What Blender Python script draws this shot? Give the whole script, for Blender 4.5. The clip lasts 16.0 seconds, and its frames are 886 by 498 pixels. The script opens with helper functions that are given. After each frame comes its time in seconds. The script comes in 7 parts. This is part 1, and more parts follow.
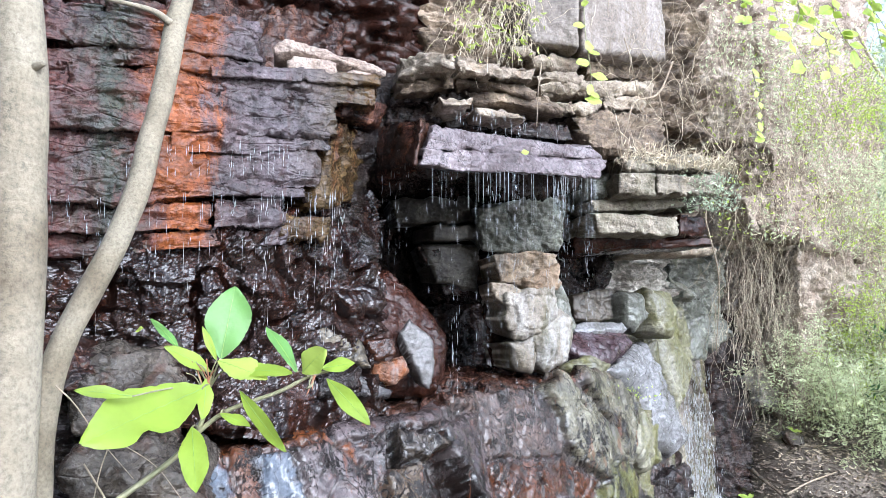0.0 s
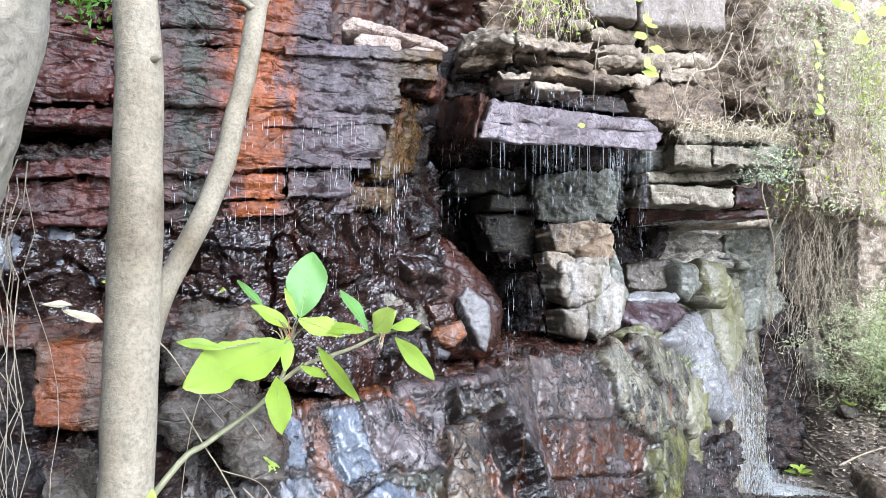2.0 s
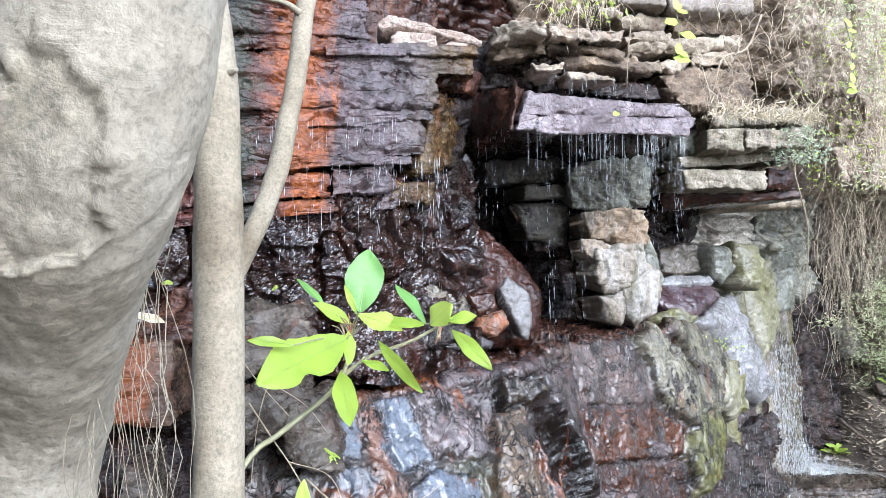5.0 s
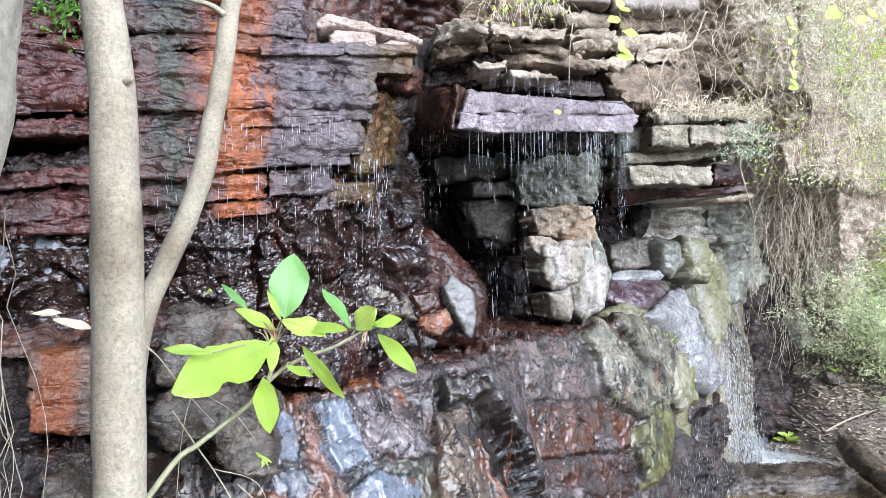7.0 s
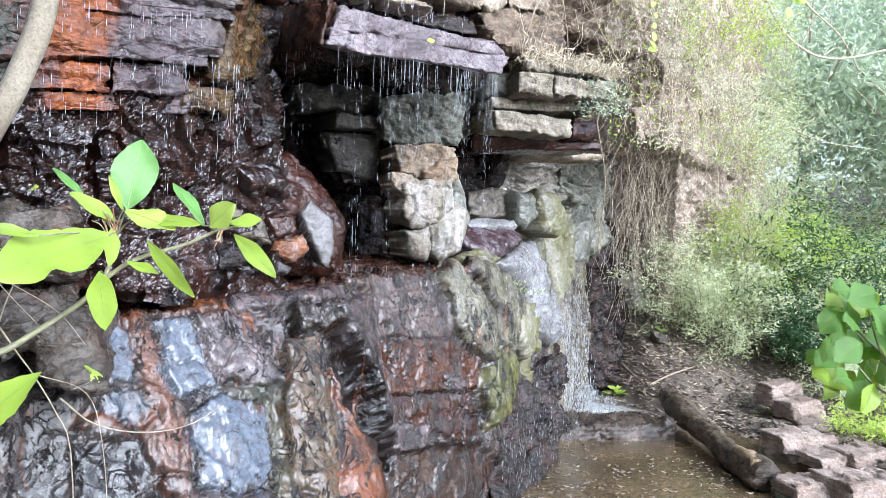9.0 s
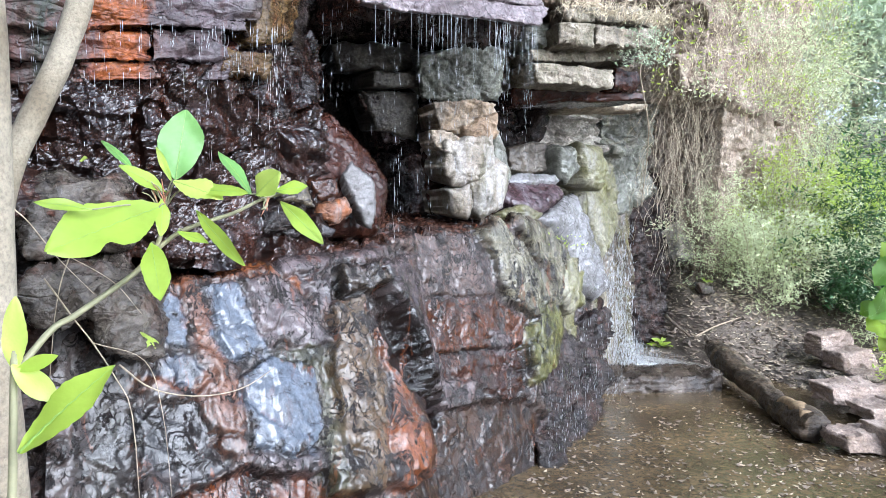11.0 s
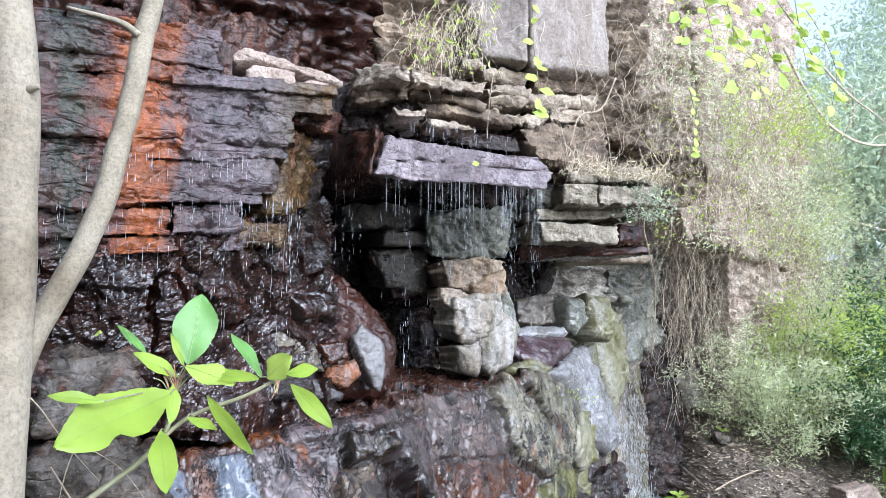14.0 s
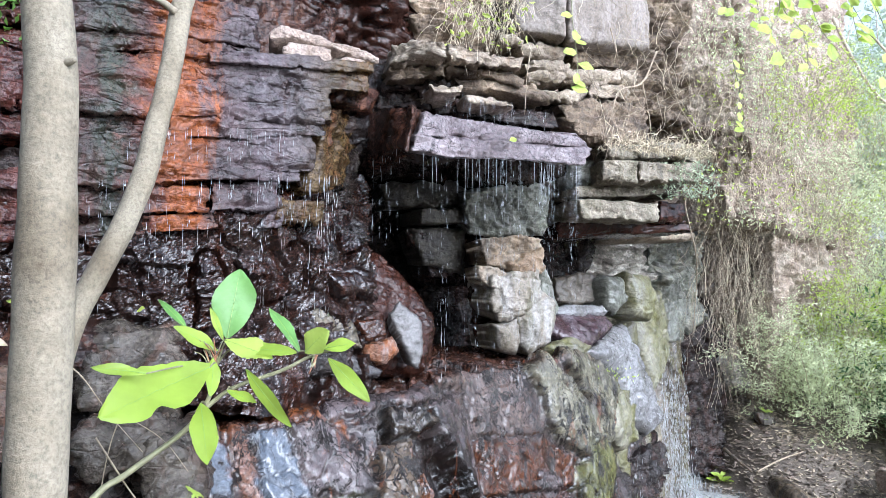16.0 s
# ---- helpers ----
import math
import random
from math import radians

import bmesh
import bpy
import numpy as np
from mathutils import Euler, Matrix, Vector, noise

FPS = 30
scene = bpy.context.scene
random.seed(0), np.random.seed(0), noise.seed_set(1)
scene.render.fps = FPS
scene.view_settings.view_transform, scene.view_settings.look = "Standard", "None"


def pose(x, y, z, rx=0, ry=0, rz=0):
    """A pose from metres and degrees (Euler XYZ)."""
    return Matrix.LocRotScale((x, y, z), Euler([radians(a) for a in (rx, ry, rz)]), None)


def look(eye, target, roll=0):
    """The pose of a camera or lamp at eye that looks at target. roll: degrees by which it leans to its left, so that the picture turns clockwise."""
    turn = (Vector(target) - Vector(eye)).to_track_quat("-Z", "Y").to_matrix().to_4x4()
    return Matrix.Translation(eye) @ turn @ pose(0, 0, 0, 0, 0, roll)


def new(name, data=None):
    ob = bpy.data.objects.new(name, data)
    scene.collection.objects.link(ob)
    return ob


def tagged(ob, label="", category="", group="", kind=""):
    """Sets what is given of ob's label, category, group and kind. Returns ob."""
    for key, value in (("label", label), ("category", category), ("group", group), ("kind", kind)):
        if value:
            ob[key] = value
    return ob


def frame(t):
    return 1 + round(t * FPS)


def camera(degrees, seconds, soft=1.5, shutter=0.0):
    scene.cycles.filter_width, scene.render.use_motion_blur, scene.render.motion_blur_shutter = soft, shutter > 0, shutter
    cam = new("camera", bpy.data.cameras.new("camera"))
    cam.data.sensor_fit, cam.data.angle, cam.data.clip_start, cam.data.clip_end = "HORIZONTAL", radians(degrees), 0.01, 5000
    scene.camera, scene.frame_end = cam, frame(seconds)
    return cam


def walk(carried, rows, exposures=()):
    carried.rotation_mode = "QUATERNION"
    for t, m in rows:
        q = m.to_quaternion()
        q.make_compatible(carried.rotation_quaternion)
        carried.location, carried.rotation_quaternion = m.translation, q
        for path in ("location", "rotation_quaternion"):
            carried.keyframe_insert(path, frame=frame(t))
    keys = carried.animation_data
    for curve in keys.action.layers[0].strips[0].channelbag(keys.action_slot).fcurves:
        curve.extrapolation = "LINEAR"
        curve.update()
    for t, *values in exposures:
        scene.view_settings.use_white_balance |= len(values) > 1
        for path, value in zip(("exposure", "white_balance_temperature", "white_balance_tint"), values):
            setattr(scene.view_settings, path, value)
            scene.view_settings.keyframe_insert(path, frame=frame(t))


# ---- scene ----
cam = camera(60.07, 16.0, soft=0.55)
# seconds, eye x y z, heading to the right, pitch up, roll
PATH = [
    (0, -0.000, 0.000, 1.900, 11.49, 4.76, 0.04),
    (0.5, 0.011, 0.017, 1.896, 12.21, 4.04, -0.13),
    (1, -0.024, -0.020, 1.882, 12.33, 3.88, 0.35),
    (1.5, -0.050, -0.095, 1.891, 10.39, 2.35, 1.23),
    (2, -0.054, -0.167, 1.893, 7.51, 2.33, 0.90),
    (2.5, -0.056, -0.212, 1.899, 7.11, 2.59, 0.44),
    (3, -0.069, -0.237, 1.899, 8.06, 3.27, 0.01),
    (3.5, -0.108, -0.240, 1.903, 9.70, 2.80, -0.42),
    (4, -0.150, -0.230, 1.907, 11.14, 1.77, -0.48),
    (4.5, -0.177, -0.220, 1.909, 9.69, 1.57, -0.59),
    (4.7, -0.178, -0.218, 1.907, 8.37, 1.56, -0.66),
    (5.7, -0.102, -0.237, 1.926, 2.67, 1.24, -0.96),
    (6.8, -0.026, -0.256, 1.945, 4.76, 0.92, -1.25),
    (7, -0.017, -0.240, 1.944, 8.10, 0.81, -1.37),
    (7.5, 0.006, -0.222, 1.944, 17.00, 0.60, -1.33),
    (8, 0.002, -0.200, 1.924, 21.18, 0.60, -1.30),
    (8.5, -0.021, -0.156, 1.835, 21.50, 0.98, 0.09),
    (9, -0.057, -0.103, 1.762, 19.53, -1.70, 2.30),
    (9.2, -0.057, -0.104, 1.754, 19.46, -5.51, 2.33),
    (10.2, -0.066, -0.094, 1.776, 17.91, -9.28, 1.36),
    (11.3, -0.075, -0.084, 1.799, 16.36, -3.05, 0.39),
    (11.5, -0.075, -0.085, 1.810, 16.31, -1.88, 0.04),
    (12, -0.077, -0.093, 1.828, 16.35, -0.27, 0.18),
    (12.5, -0.079, -0.094, 1.849, 16.36, 1.04, 0.05),
    (13, -0.081, -0.113, 1.879, 16.48, 2.48, 0.25),
    (13.5, -0.085, -0.113, 1.907, 16.65, 3.44, 0.59),
    (14, -0.085, -0.110, 1.928, 15.95, 4.74, 0.57),
    (14.5, -0.073, -0.098, 1.923, 15.03, 5.21, 0.27),
    (15, -0.074, -0.101, 1.924, 13.29, 5.26, 0.10),
    (15.5, -0.076, -0.088, 1.919, 12.49, 4.25, 0.37),
    (16, -0.075, -0.093, 1.909, 13.10, 3.31, 0.55),
]


def eye_pose(x, y, z, yaw, pitch, roll):
    c = math.cos(radians(pitch))
    ahead = Vector((math.sin(radians(yaw)) * c, math.cos(radians(yaw)) * c, math.sin(radians(pitch))))
    return look((x, y, z), Vector((x, y, z)) + ahead, roll)


walk(cam, [(row[0], eye_pose(*row[1:])) for row in PATH], [(0, 1.71, 5330, 10), (7.0, 1.77, 5330, 10), (12.0, 1.77, 5330, 10), (14.0, 1.56, 5250, 10), (16.0, 1.60, 5280, 10)])

# ---- world and sun ----
world = bpy.data.worlds.new("overcast_sky")
scene.world = world
world.use_nodes = True
wn = world.node_tree.nodes
sky = wn.new("ShaderNodeTexSky")
sky.sky_type, sky.sun_disc = "NISHITA", False
sky.sun_elevation, sky.sun_rotation = radians(30), radians(153)
sky.air_density, sky.dust_density = 0.9, 3.5
wn["Background"].inputs["Strength"].default_value = 0.15
veil = wn.new("ShaderNodeHueSaturation")
veil.inputs["Saturation"].default_value = 0.4
world.node_tree.links.new(sky.outputs[0], veil.inputs["Color"])
world.node_tree.links.new(veil.outputs[0], wn["Background"].inputs["Color"])
sun_data = bpy.data.lights.new("sun", "SUN")
sun_data.energy, sun_data.angle, sun_data.color = 1.15, radians(42), (1.0, 0.985, 0.955)
sun = new("sun", sun_data)
sun.matrix_world = look((3.5, -7.0, 4.5), (0, 0, 0))



# ---- noise on arrays ----
def lattice(i, j, k, seed):
    h = (i * 374761393 + j * 668265263 + k * 2147483647 + seed * 1274126177) & 0xFFFFFFFF
    h = ((h ^ (h >> 13)) * 1274126177) & 0xFFFFFFFF
    h = ((h ^ (h >> 16)) * 2246822519) & 0xFFFFFFFF
    return ((h >> 8) & 0xFFFF) / 32767.5 - 1.0


def value_noise(p, seed=0):
    """Smooth noise in -1..1 at an array of points."""
    i = np.floor(p).astype(np.int64)
    f = p - i
    f = f * f * f * (f * (f * 6 - 15) + 10)
    total = 0
    for a in (0, 1):
        for b in (0, 1):
            for c in (0, 1):
                w = (f[:, 0] if a else 1 - f[:, 0]) * (f[:, 1] if b else 1 - f[:, 1]) * (f[:, 2] if c else 1 - f[:, 2])
                total = total + w * lattice(i[:, 0] + a, i[:, 1] + b, i[:, 2] + c, seed)
    return total


def fractal(p, seed=0, octaves=4):
    total, gain = 0, 1.0
    for o in range(octaves):
        total = total + gain * value_noise(p * 2 ** o + 17.3 * o, seed + o)
        gain *= 0.5
    return total


def facets(p, seed=0):
    """Broken planes in about -1..1: every point takes the tilted plane of its nearest scattered centre."""
    i = np.floor(p).astype(np.int64)
    best = np.full(len(p), 1e9)
    value = np.zeros(len(p))
    for a in (-1, 0, 1):
        for b in (-1, 0, 1):
            for c in (-1, 0, 1):
                x, y, z = i[:, 0] + a, i[:, 1] + b, i[:, 2] + c
                d = np.stack([p[:, k] - (q + 0.5 + 0.42 * lattice(x, y, z, seed + 40 + k)) for k, q in enumerate((x, y, z))], 1)
                r = (d * d).sum(1)
                plane = 0.45 * lattice(x, y, z, seed + 50) + 0.75 * (d[:, 0] * lattice(x, y, z, seed + 51) + d[:, 1] * lattice(x, y, z, seed + 52) + d[:, 2] * lattice(x, y, z, seed + 53))
                near = r < best
                best, value = np.where(near, r, best), np.where(near, plane, value)
    return value


# ---- node materials ----
class Graph:
    def __init__(self, name):
        self.mat = bpy.data.materials.new(name)
        self.mat.use_nodes = True
        self.tree = self.mat.node_tree
        self.bsdf = self.tree.nodes["Principled BSDF"]
        self.place = self.tree.nodes.new("ShaderNodeNewGeometry").outputs["Position"]

    def put(self, value, socket):
        if isinstance(value, bpy.types.NodeSocket):
            self.tree.links.new(value, socket)
        elif isinstance(value, tuple) and len(value) == 3 and socket.type == "RGBA":
            socket.default_value = (*value, 1)
        else:
            socket.default_value = value

    def scaled(self, sx, sy, sz):
        n = self.tree.nodes.new("ShaderNodeVectorMath")
        n.operation = "MULTIPLY"
        self.put(self.place, n.inputs[0])
        n.inputs[1].default_value = (sx, sy, sz)
        return n.outputs[0]

    def noise(self, scale, detail=6, rough=0.6, at=None, distort=0.0):
        n = self.tree.nodes.new("ShaderNodeTexNoise")
        self.put(at or self.place, n.inputs["Vector"])
        n.inputs["Scale"].default_value = scale
        n.inputs["Detail"].default_value = detail
        n.inputs["Roughness"].default_value = rough
        n.inputs["Distortion"].default_value = distort
        return n.outputs["Fac"]

    def cracks(self, scale, at=None):
        n = self.tree.nodes.new("ShaderNodeTexVoronoi")
        n.feature = "DISTANCE_TO_EDGE"
        self.put(at or self.place, n.inputs["Vector"])
        n.inputs["Scale"].default_value = scale
        return n.outputs["Distance"]

    def ramp(self, fac, *stops):
        n = self.tree.nodes.new("ShaderNodeValToRGB")
        self.put(fac, n.inputs[0])
        e = n.color_ramp.elements
        while len(e) < len(stops):
            e.new(0.5)
        for item, (at, colour) in zip(e, stops):
            item.position = at
            item.color = (*colour, 1) if isinstance(colour, tuple) else (colour, colour, colour, 1)
        return n.outputs["Color"]

    def mix(self, fac, a, b, kind="MIX"):
        n = self.tree.nodes.new("ShaderNodeMix")
        n.data_type, n.blend_type = "RGBA", kind
        self.put(fac, n.inputs[0])
        self.put(a, n.inputs[6])
        self.put(b, n.inputs[7])
        return n.outputs[2]

    def math(self, kind, a, b=0.0):
        n = self.tree.nodes.new("ShaderNodeMath")
        n.operation = kind
        self.put(a, n.inputs[0])
        self.put(b, n.inputs[1])
        return n.outputs[0]

    def axis(self, which):
        n = self.tree.nodes.new("ShaderNodeSeparateXYZ")
        self.put(self.place, n.inputs[0])
        return n.outputs[which]

    def finish(self, colour, rough, height=None, strength=0.5, distance=0.02, **rest):
        self.put(colour, self.bsdf.inputs["Base Color"])
        self.put(rough, self.bsdf.inputs["Roughness"])
        for key, value in rest.items():
            self.put(value, self.bsdf.inputs[key.replace("_", " ")])
        if height is not None:
            b = self.tree.nodes.new("ShaderNodeBump")
            b.inputs["Strength"].default_value = strength
            b.inputs["Distance"].default_value = distance
            self.put(height, b.inputs["Height"])
            self.put(b.outputs[0], self.bsdf.inputs["Normal"])
        return self.mat


def rock(name, dark, mid, light, wet, stain=None, stain_at=0.62, stain2=None, stain2_at=0.66, band=None, grain=1.0, bump=1.0, bedding=0.45, veins=None, zones=None, lean=0.0, gloss=0.4, seams=0.0):
    """Layered stone. wet 0..1 lowers the roughness; stains run down the face in uneven streaks; zones give the colour along x."""
    g = Graph(name)
    broad = g.noise(3.5, 8, 0.65, distort=0.6)
    beds = g.noise(1.0, 6, 0.7, g.scaled(2.5, 2.5, 26))
    fine = g.noise(55, 8, 0.7)
    colour = g.ramp(broad, (0.34, dark), (0.5, mid), (0.66, light))
    if zones:
        low_x, high_x = zones[0][0], zones[-1][0]
        along = g.math("ADD", g.axis(0), g.math("MULTIPLY", g.math("SUBTRACT", g.axis(2), 1.4), lean))
        along = g.math("ADD", along, g.math("MULTIPLY", g.math("SUBTRACT", g.noise(1.0, 8, 0.7, g.scaled(5.5, 5.5, 2.2), 1.0), 0.5), 0.6))
        along = g.math("DIVIDE", g.math("SUBTRACT", along, low_x), high_x - low_x)
        colour = g.ramp(along, *[((x - low_x) / (high_x - low_x), c) for x, c in zones])
        colour = g.mix(0.85, colour, g.ramp(broad, (0.34, 0.30), (0.5, 0.95), (0.66, 1.6)), "MULTIPLY")
    colour = g.mix(bedding, colour, g.ramp(beds, (0.3, 0.32), (0.55, 1.0), (0.75, 1.5)), "MULTIPLY")
    runs = g.noise(1.0, 7, 0.65, g.scaled(8, 8, 1.1), 0.8)
    if stain:
        colour = g.mix(g.ramp(runs, (stain_at - 0.12, 0.0), (stain_at + 0.10, 0.85)), colour, g.mix(fine, stain, tuple(c * 0.45 for c in stain)))
    if stain2:
        other = g.noise(1.3, 7, 0.65, g.scaled(9, 7, 1.3), 1.0)
        colour = g.mix(g.ramp(other, (stain2_at - 0.12, 0.0), (stain2_at + 0.10, 0.8)), colour, g.mix(fine, stain2, tuple(c * 0.5 for c in stain2)))
    if band:
        centre, half, tint = band
        off = g.math("ABSOLUTE", g.math("SUBTRACT", g.math("ADD", g.axis(0), g.math("MULTIPLY", g.math("SUBTRACT", g.noise(5, 6), 0.5), 0.16)), centre))
        mask = g.ramp(g.math("DIVIDE", off, half * 2), (0.32, 0.9), (0.62, 0.0))
        colour = g.mix(mask, colour, g.mix(broad, tint, tuple(c * 0.35 for c in tint)))
    if veins:
        bent = g.tree.nodes.new("ShaderNodeVectorMath")
        bent.operation = "MULTIPLY_ADD"
        shake = g.tree.nodes.new("ShaderNodeTexNoise")
        g.put(g.place, shake.inputs["Vector"])
        shake.inputs["Scale"].default_value = 7
        g.put(shake.outputs["Color"], bent.inputs[0])
        bent.inputs[1].default_value = (0.16, 0.16, 0.16)
        g.put(g.place, bent.inputs[2])
        gap = g.cracks(3.6, bent.outputs[0])
        wide = g.ramp(g.math("ADD", gap, g.math("MULTIPLY", g.math("SUBTRACT", runs, 0.5), 0.35)), (0.0, 1.0), (0.07, 0.0))
        colour = g.mix(wide, colour, g.mix(broad, veins[0], veins[1]))
        colour = g.mix(g.ramp(gap, (0.0, 1.0), (0.016, 0.0)), colour, (0.015, 0.012, 0.012))
    if seams:
        bent = g.tree.nodes.new("ShaderNodeVectorMath")
        bent.operation = "MULTIPLY_ADD"
        shake = g.tree.nodes.new("ShaderNodeTexNoise")
        g.put(g.place, shake.inputs["Vector"])
        shake.inputs["Scale"].default_value = 5
        shake.inputs["Detail"].default_value = 6
        g.put(shake.outputs["Color"], bent.inputs[0])
        bent.inputs[1].default_value = (0.3, 0.3, 0.3)
        g.put(g.scaled(1.0, 1.0, 0.6), bent.inputs[2])
        for k, width in ((1.0, 0.012), (2.7, 0.028)):
            gap = g.cracks(seams * k, bent.outputs[0])
            thin = g.math("MULTIPLY", g.ramp(gap, (0.0, 1.0), (width, 0.0)), g.ramp(broad, (0.40, 0.25), (0.52, 1.0)))
            colour = g.mix(thin, colour, (0.010, 0.008, 0.008))
    colour = g.mix(0.8, colour, g.ramp(fine, (0.30, 0.35), (0.52, 1.0), (0.70, 1.55)), "MULTIPLY")
    lines = g.ramp(g.cracks(4.5 * grain, g.scaled(1, 1, 2.2)), (0.0, 0.0), (0.035, 1.0))
    dry = 1 - wet
    chips = g.noise(14 * grain, 6, 0.6, g.scaled(1, 1, 1.8))
    plates = g.tree.nodes.new("ShaderNodeTexVoronoi")
    plates.inputs["Scale"].default_value = 26 * grain
    g.put(g.scaled(1, 1, 1.7), plates.inputs["Vector"])
    height = g.math("ADD", g.math("MULTIPLY", chips, 0.75), g.math("MULTIPLY", plates.outputs["Distance"], 0.22))
    height = g.math("ADD", height, g.math("ADD", g.math("MULTIPLY", g.noise(1.0, 2, 0.5, g.scaled(2.5, 2.5, 26)), 1.3 * bedding), g.math("MULTIPLY", lines, 0.10)))
    height = g.math("ADD", height, g.math("MULTIPLY", g.noise(48, 4, 0.6), 0.30 + 0.25 * dry))
    if wet < 0.5:
        height = g.math("ADD", height, g.math("MULTIPLY", g.noise(130, 3, 0.6), 0.15))
    film = g.noise(5, 6, 0.7, distort=1.0)
    low, high = 0.85 - 0.83 * wet, 0.95 - 0.84 * wet
    rough = g.ramp(g.math("ADD", g.math("MULTIPLY", film, 0.75), g.math("MULTIPLY", fine, 0.25)), (0.40, low), (0.52, (low + high) / 2), (0.66, min(0.9, high + 0.12)))
    if seams and lean:
        slick = g.ramp(along, (0.05, 0.0), (0.09, 1.0), (0.235, 1.0), (0.29, 0.0))
        slick = g.math("MULTIPLY", slick, g.ramp(g.axis(2), (0.70, 0.0), (0.80, 1.0)))
        grit = g.math("MULTIPLY", g.noise(70, 5, 0.7), g.math("SUBTRACT", 0.36, g.math("MULTIPLY", slick, 0.30)))
        pits = g.math("MULTIPLY", g.noise(24, 4, 0.65, g.scaled(1.3, 1.3, 0.8)), g.math("SUBTRACT", 0.95, g.math("MULTIPLY", slick, 0.75)))
        height = g.math("ADD", g.math("MULTIPLY", height, 0.45), g.math("ADD", grit, pits))
        rough = g.mix(slick, g.ramp(film, (0.36, 0.09), (0.5, 0.23), (0.66, 0.44)), g.ramp(film, (0.47, 0.06), (0.54, 0.30), (0.66, 0.5)))
    return g.finish(colour, rough, height, bump, 0.024, Specular_IOR_Level=gloss)


WALL = rock("wet_wall_stone", (0.015, 0.010, 0.010), (0.047, 0.032, 0.031), (0.102, 0.076, 0.073), 0.98, (0.068, 0.020, 0.011), 0.66, (0.010, 0.008, 0.007), 0.66, gloss=0.42, bedding=0.3,
            zones=((-1.4, (0.016, 0.007, 0.005)), (-0.95, (0.070, 0.020, 0.014)), (-0.80, (0.062, 0.026, 0.022)), (-0.66, (0.034, 0.038, 0.026)), (-0.55, (0.076, 0.026, 0.018)),
                   (-0.47, (0.175, 0.050, 0.012)), (-0.36, (0.150, 0.042, 0.011)), (-0.27, (0.056, 0.036, 0.036)), (-0.05, (0.082, 0.064, 0.070)), (0.12, (0.066, 0.050, 0.046)), (0.24, (0.052, 0.036, 0.020)), (0.34, (0.062, 0.034, 0.010))))
RUBBLE = rock("wet_broken_stone", (0.004, 0.002, 0.002), (0.014, 0.007, 0.005), (0.034, 0.019, 0.015), 0.95, (0.062, 0.018, 0.008), 0.62, (0.052, 0.036, 0.034), 0.66, grain=1.3, bump=0.4, bedding=0.15, gloss=0.5)
RED = rock("wet_red_stone", (0.011, 0.006, 0.004), (0.044, 0.019, 0.013), (0.088, 0.044, 0.030), 0.92, (0.144, 0.048, 0.018), 0.62, (0.010, 0.007, 0.007), 0.60)
RUST = rock("rusty_stone", (0.076, 0.032, 0.017), (0.189, 0.081, 0.038), (0.265, 0.154, 0.098), 0.75, (0.302, 0.098, 0.028), 0.55, (0.214, 0.189, 0.175), 0.6, bedding=0.15)
RUSTBAND = rock("rust_banded_stone", (0.043, 0.026, 0.019), (0.093, 0.060, 0.041), (0.143, 0.105, 0.075), 0.85, (0.185, 0.075, 0.038), 0.6, None, 0.6, (-0.985, 0.06, (0.22, 0.062, 0.016)))
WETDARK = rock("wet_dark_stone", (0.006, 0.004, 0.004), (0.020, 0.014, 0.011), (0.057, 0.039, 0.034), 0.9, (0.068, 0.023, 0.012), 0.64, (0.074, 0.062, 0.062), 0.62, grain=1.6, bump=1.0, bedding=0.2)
LEDGE = rock("purple_grey_stone", (0.066, 0.048, 0.050), (0.152, 0.122, 0.126), (0.235, 0.198, 0.202), 0.72, (0.085, 0.036, 0.028), 0.68, (0.05, 0.038, 0.036), 0.68, bedding=0.15, seams=5.0)
TAN = rock("dry_tan_stone", (0.130, 0.100, 0.074), (0.300, 0.245, 0.185), (0.43, 0.365, 0.285), 0.05, (0.18, 0.12, 0.07), 0.66, (0.34, 0.22, 0.12), 0.68, bedding=0.3, bump=0.8)
CLIFF = rock("dry_pinkish_tan_stone", (0.160, 0.120, 0.090), (0.330, 0.262, 0.205), (0.45, 0.385, 0.31), 0.05, (0.19, 0.13, 0.08), 0.64, (0.36, 0.22, 0.13), 0.68, bedding=0.12, bump=0.9)
CAP = rock("smooth_lilac_grey_stone", (0.15, 0.124, 0.100), (0.212, 0.180, 0.154), (0.26, 0.228, 0.204), 0.05, (0.20, 0.15, 0.10), 0.62, (0.13, 0.11, 0.09), 0.68, bedding=0.06, bump=0.35)
BROWN = rock("brown_bed_stone", (0.060, 0.042, 0.030), (0.180, 0.132, 0.090), (0.360, 0.276, 0.192), 0.2, (0.072, 0.054, 0.036), 0.6)
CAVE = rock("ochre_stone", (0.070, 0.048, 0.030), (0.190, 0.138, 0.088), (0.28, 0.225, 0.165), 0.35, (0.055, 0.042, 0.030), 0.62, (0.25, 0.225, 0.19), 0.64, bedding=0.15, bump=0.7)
SHELF = rock("grey_tan_shelf_stone", (0.070, 0.058, 0.042), (0.205, 0.175, 0.130), (0.35, 0.305, 0.24), 0.3, (0.129, 0.120, 0.064), 0.6, (0.464, 0.373, 0.255), 0.68, bedding=0.3)
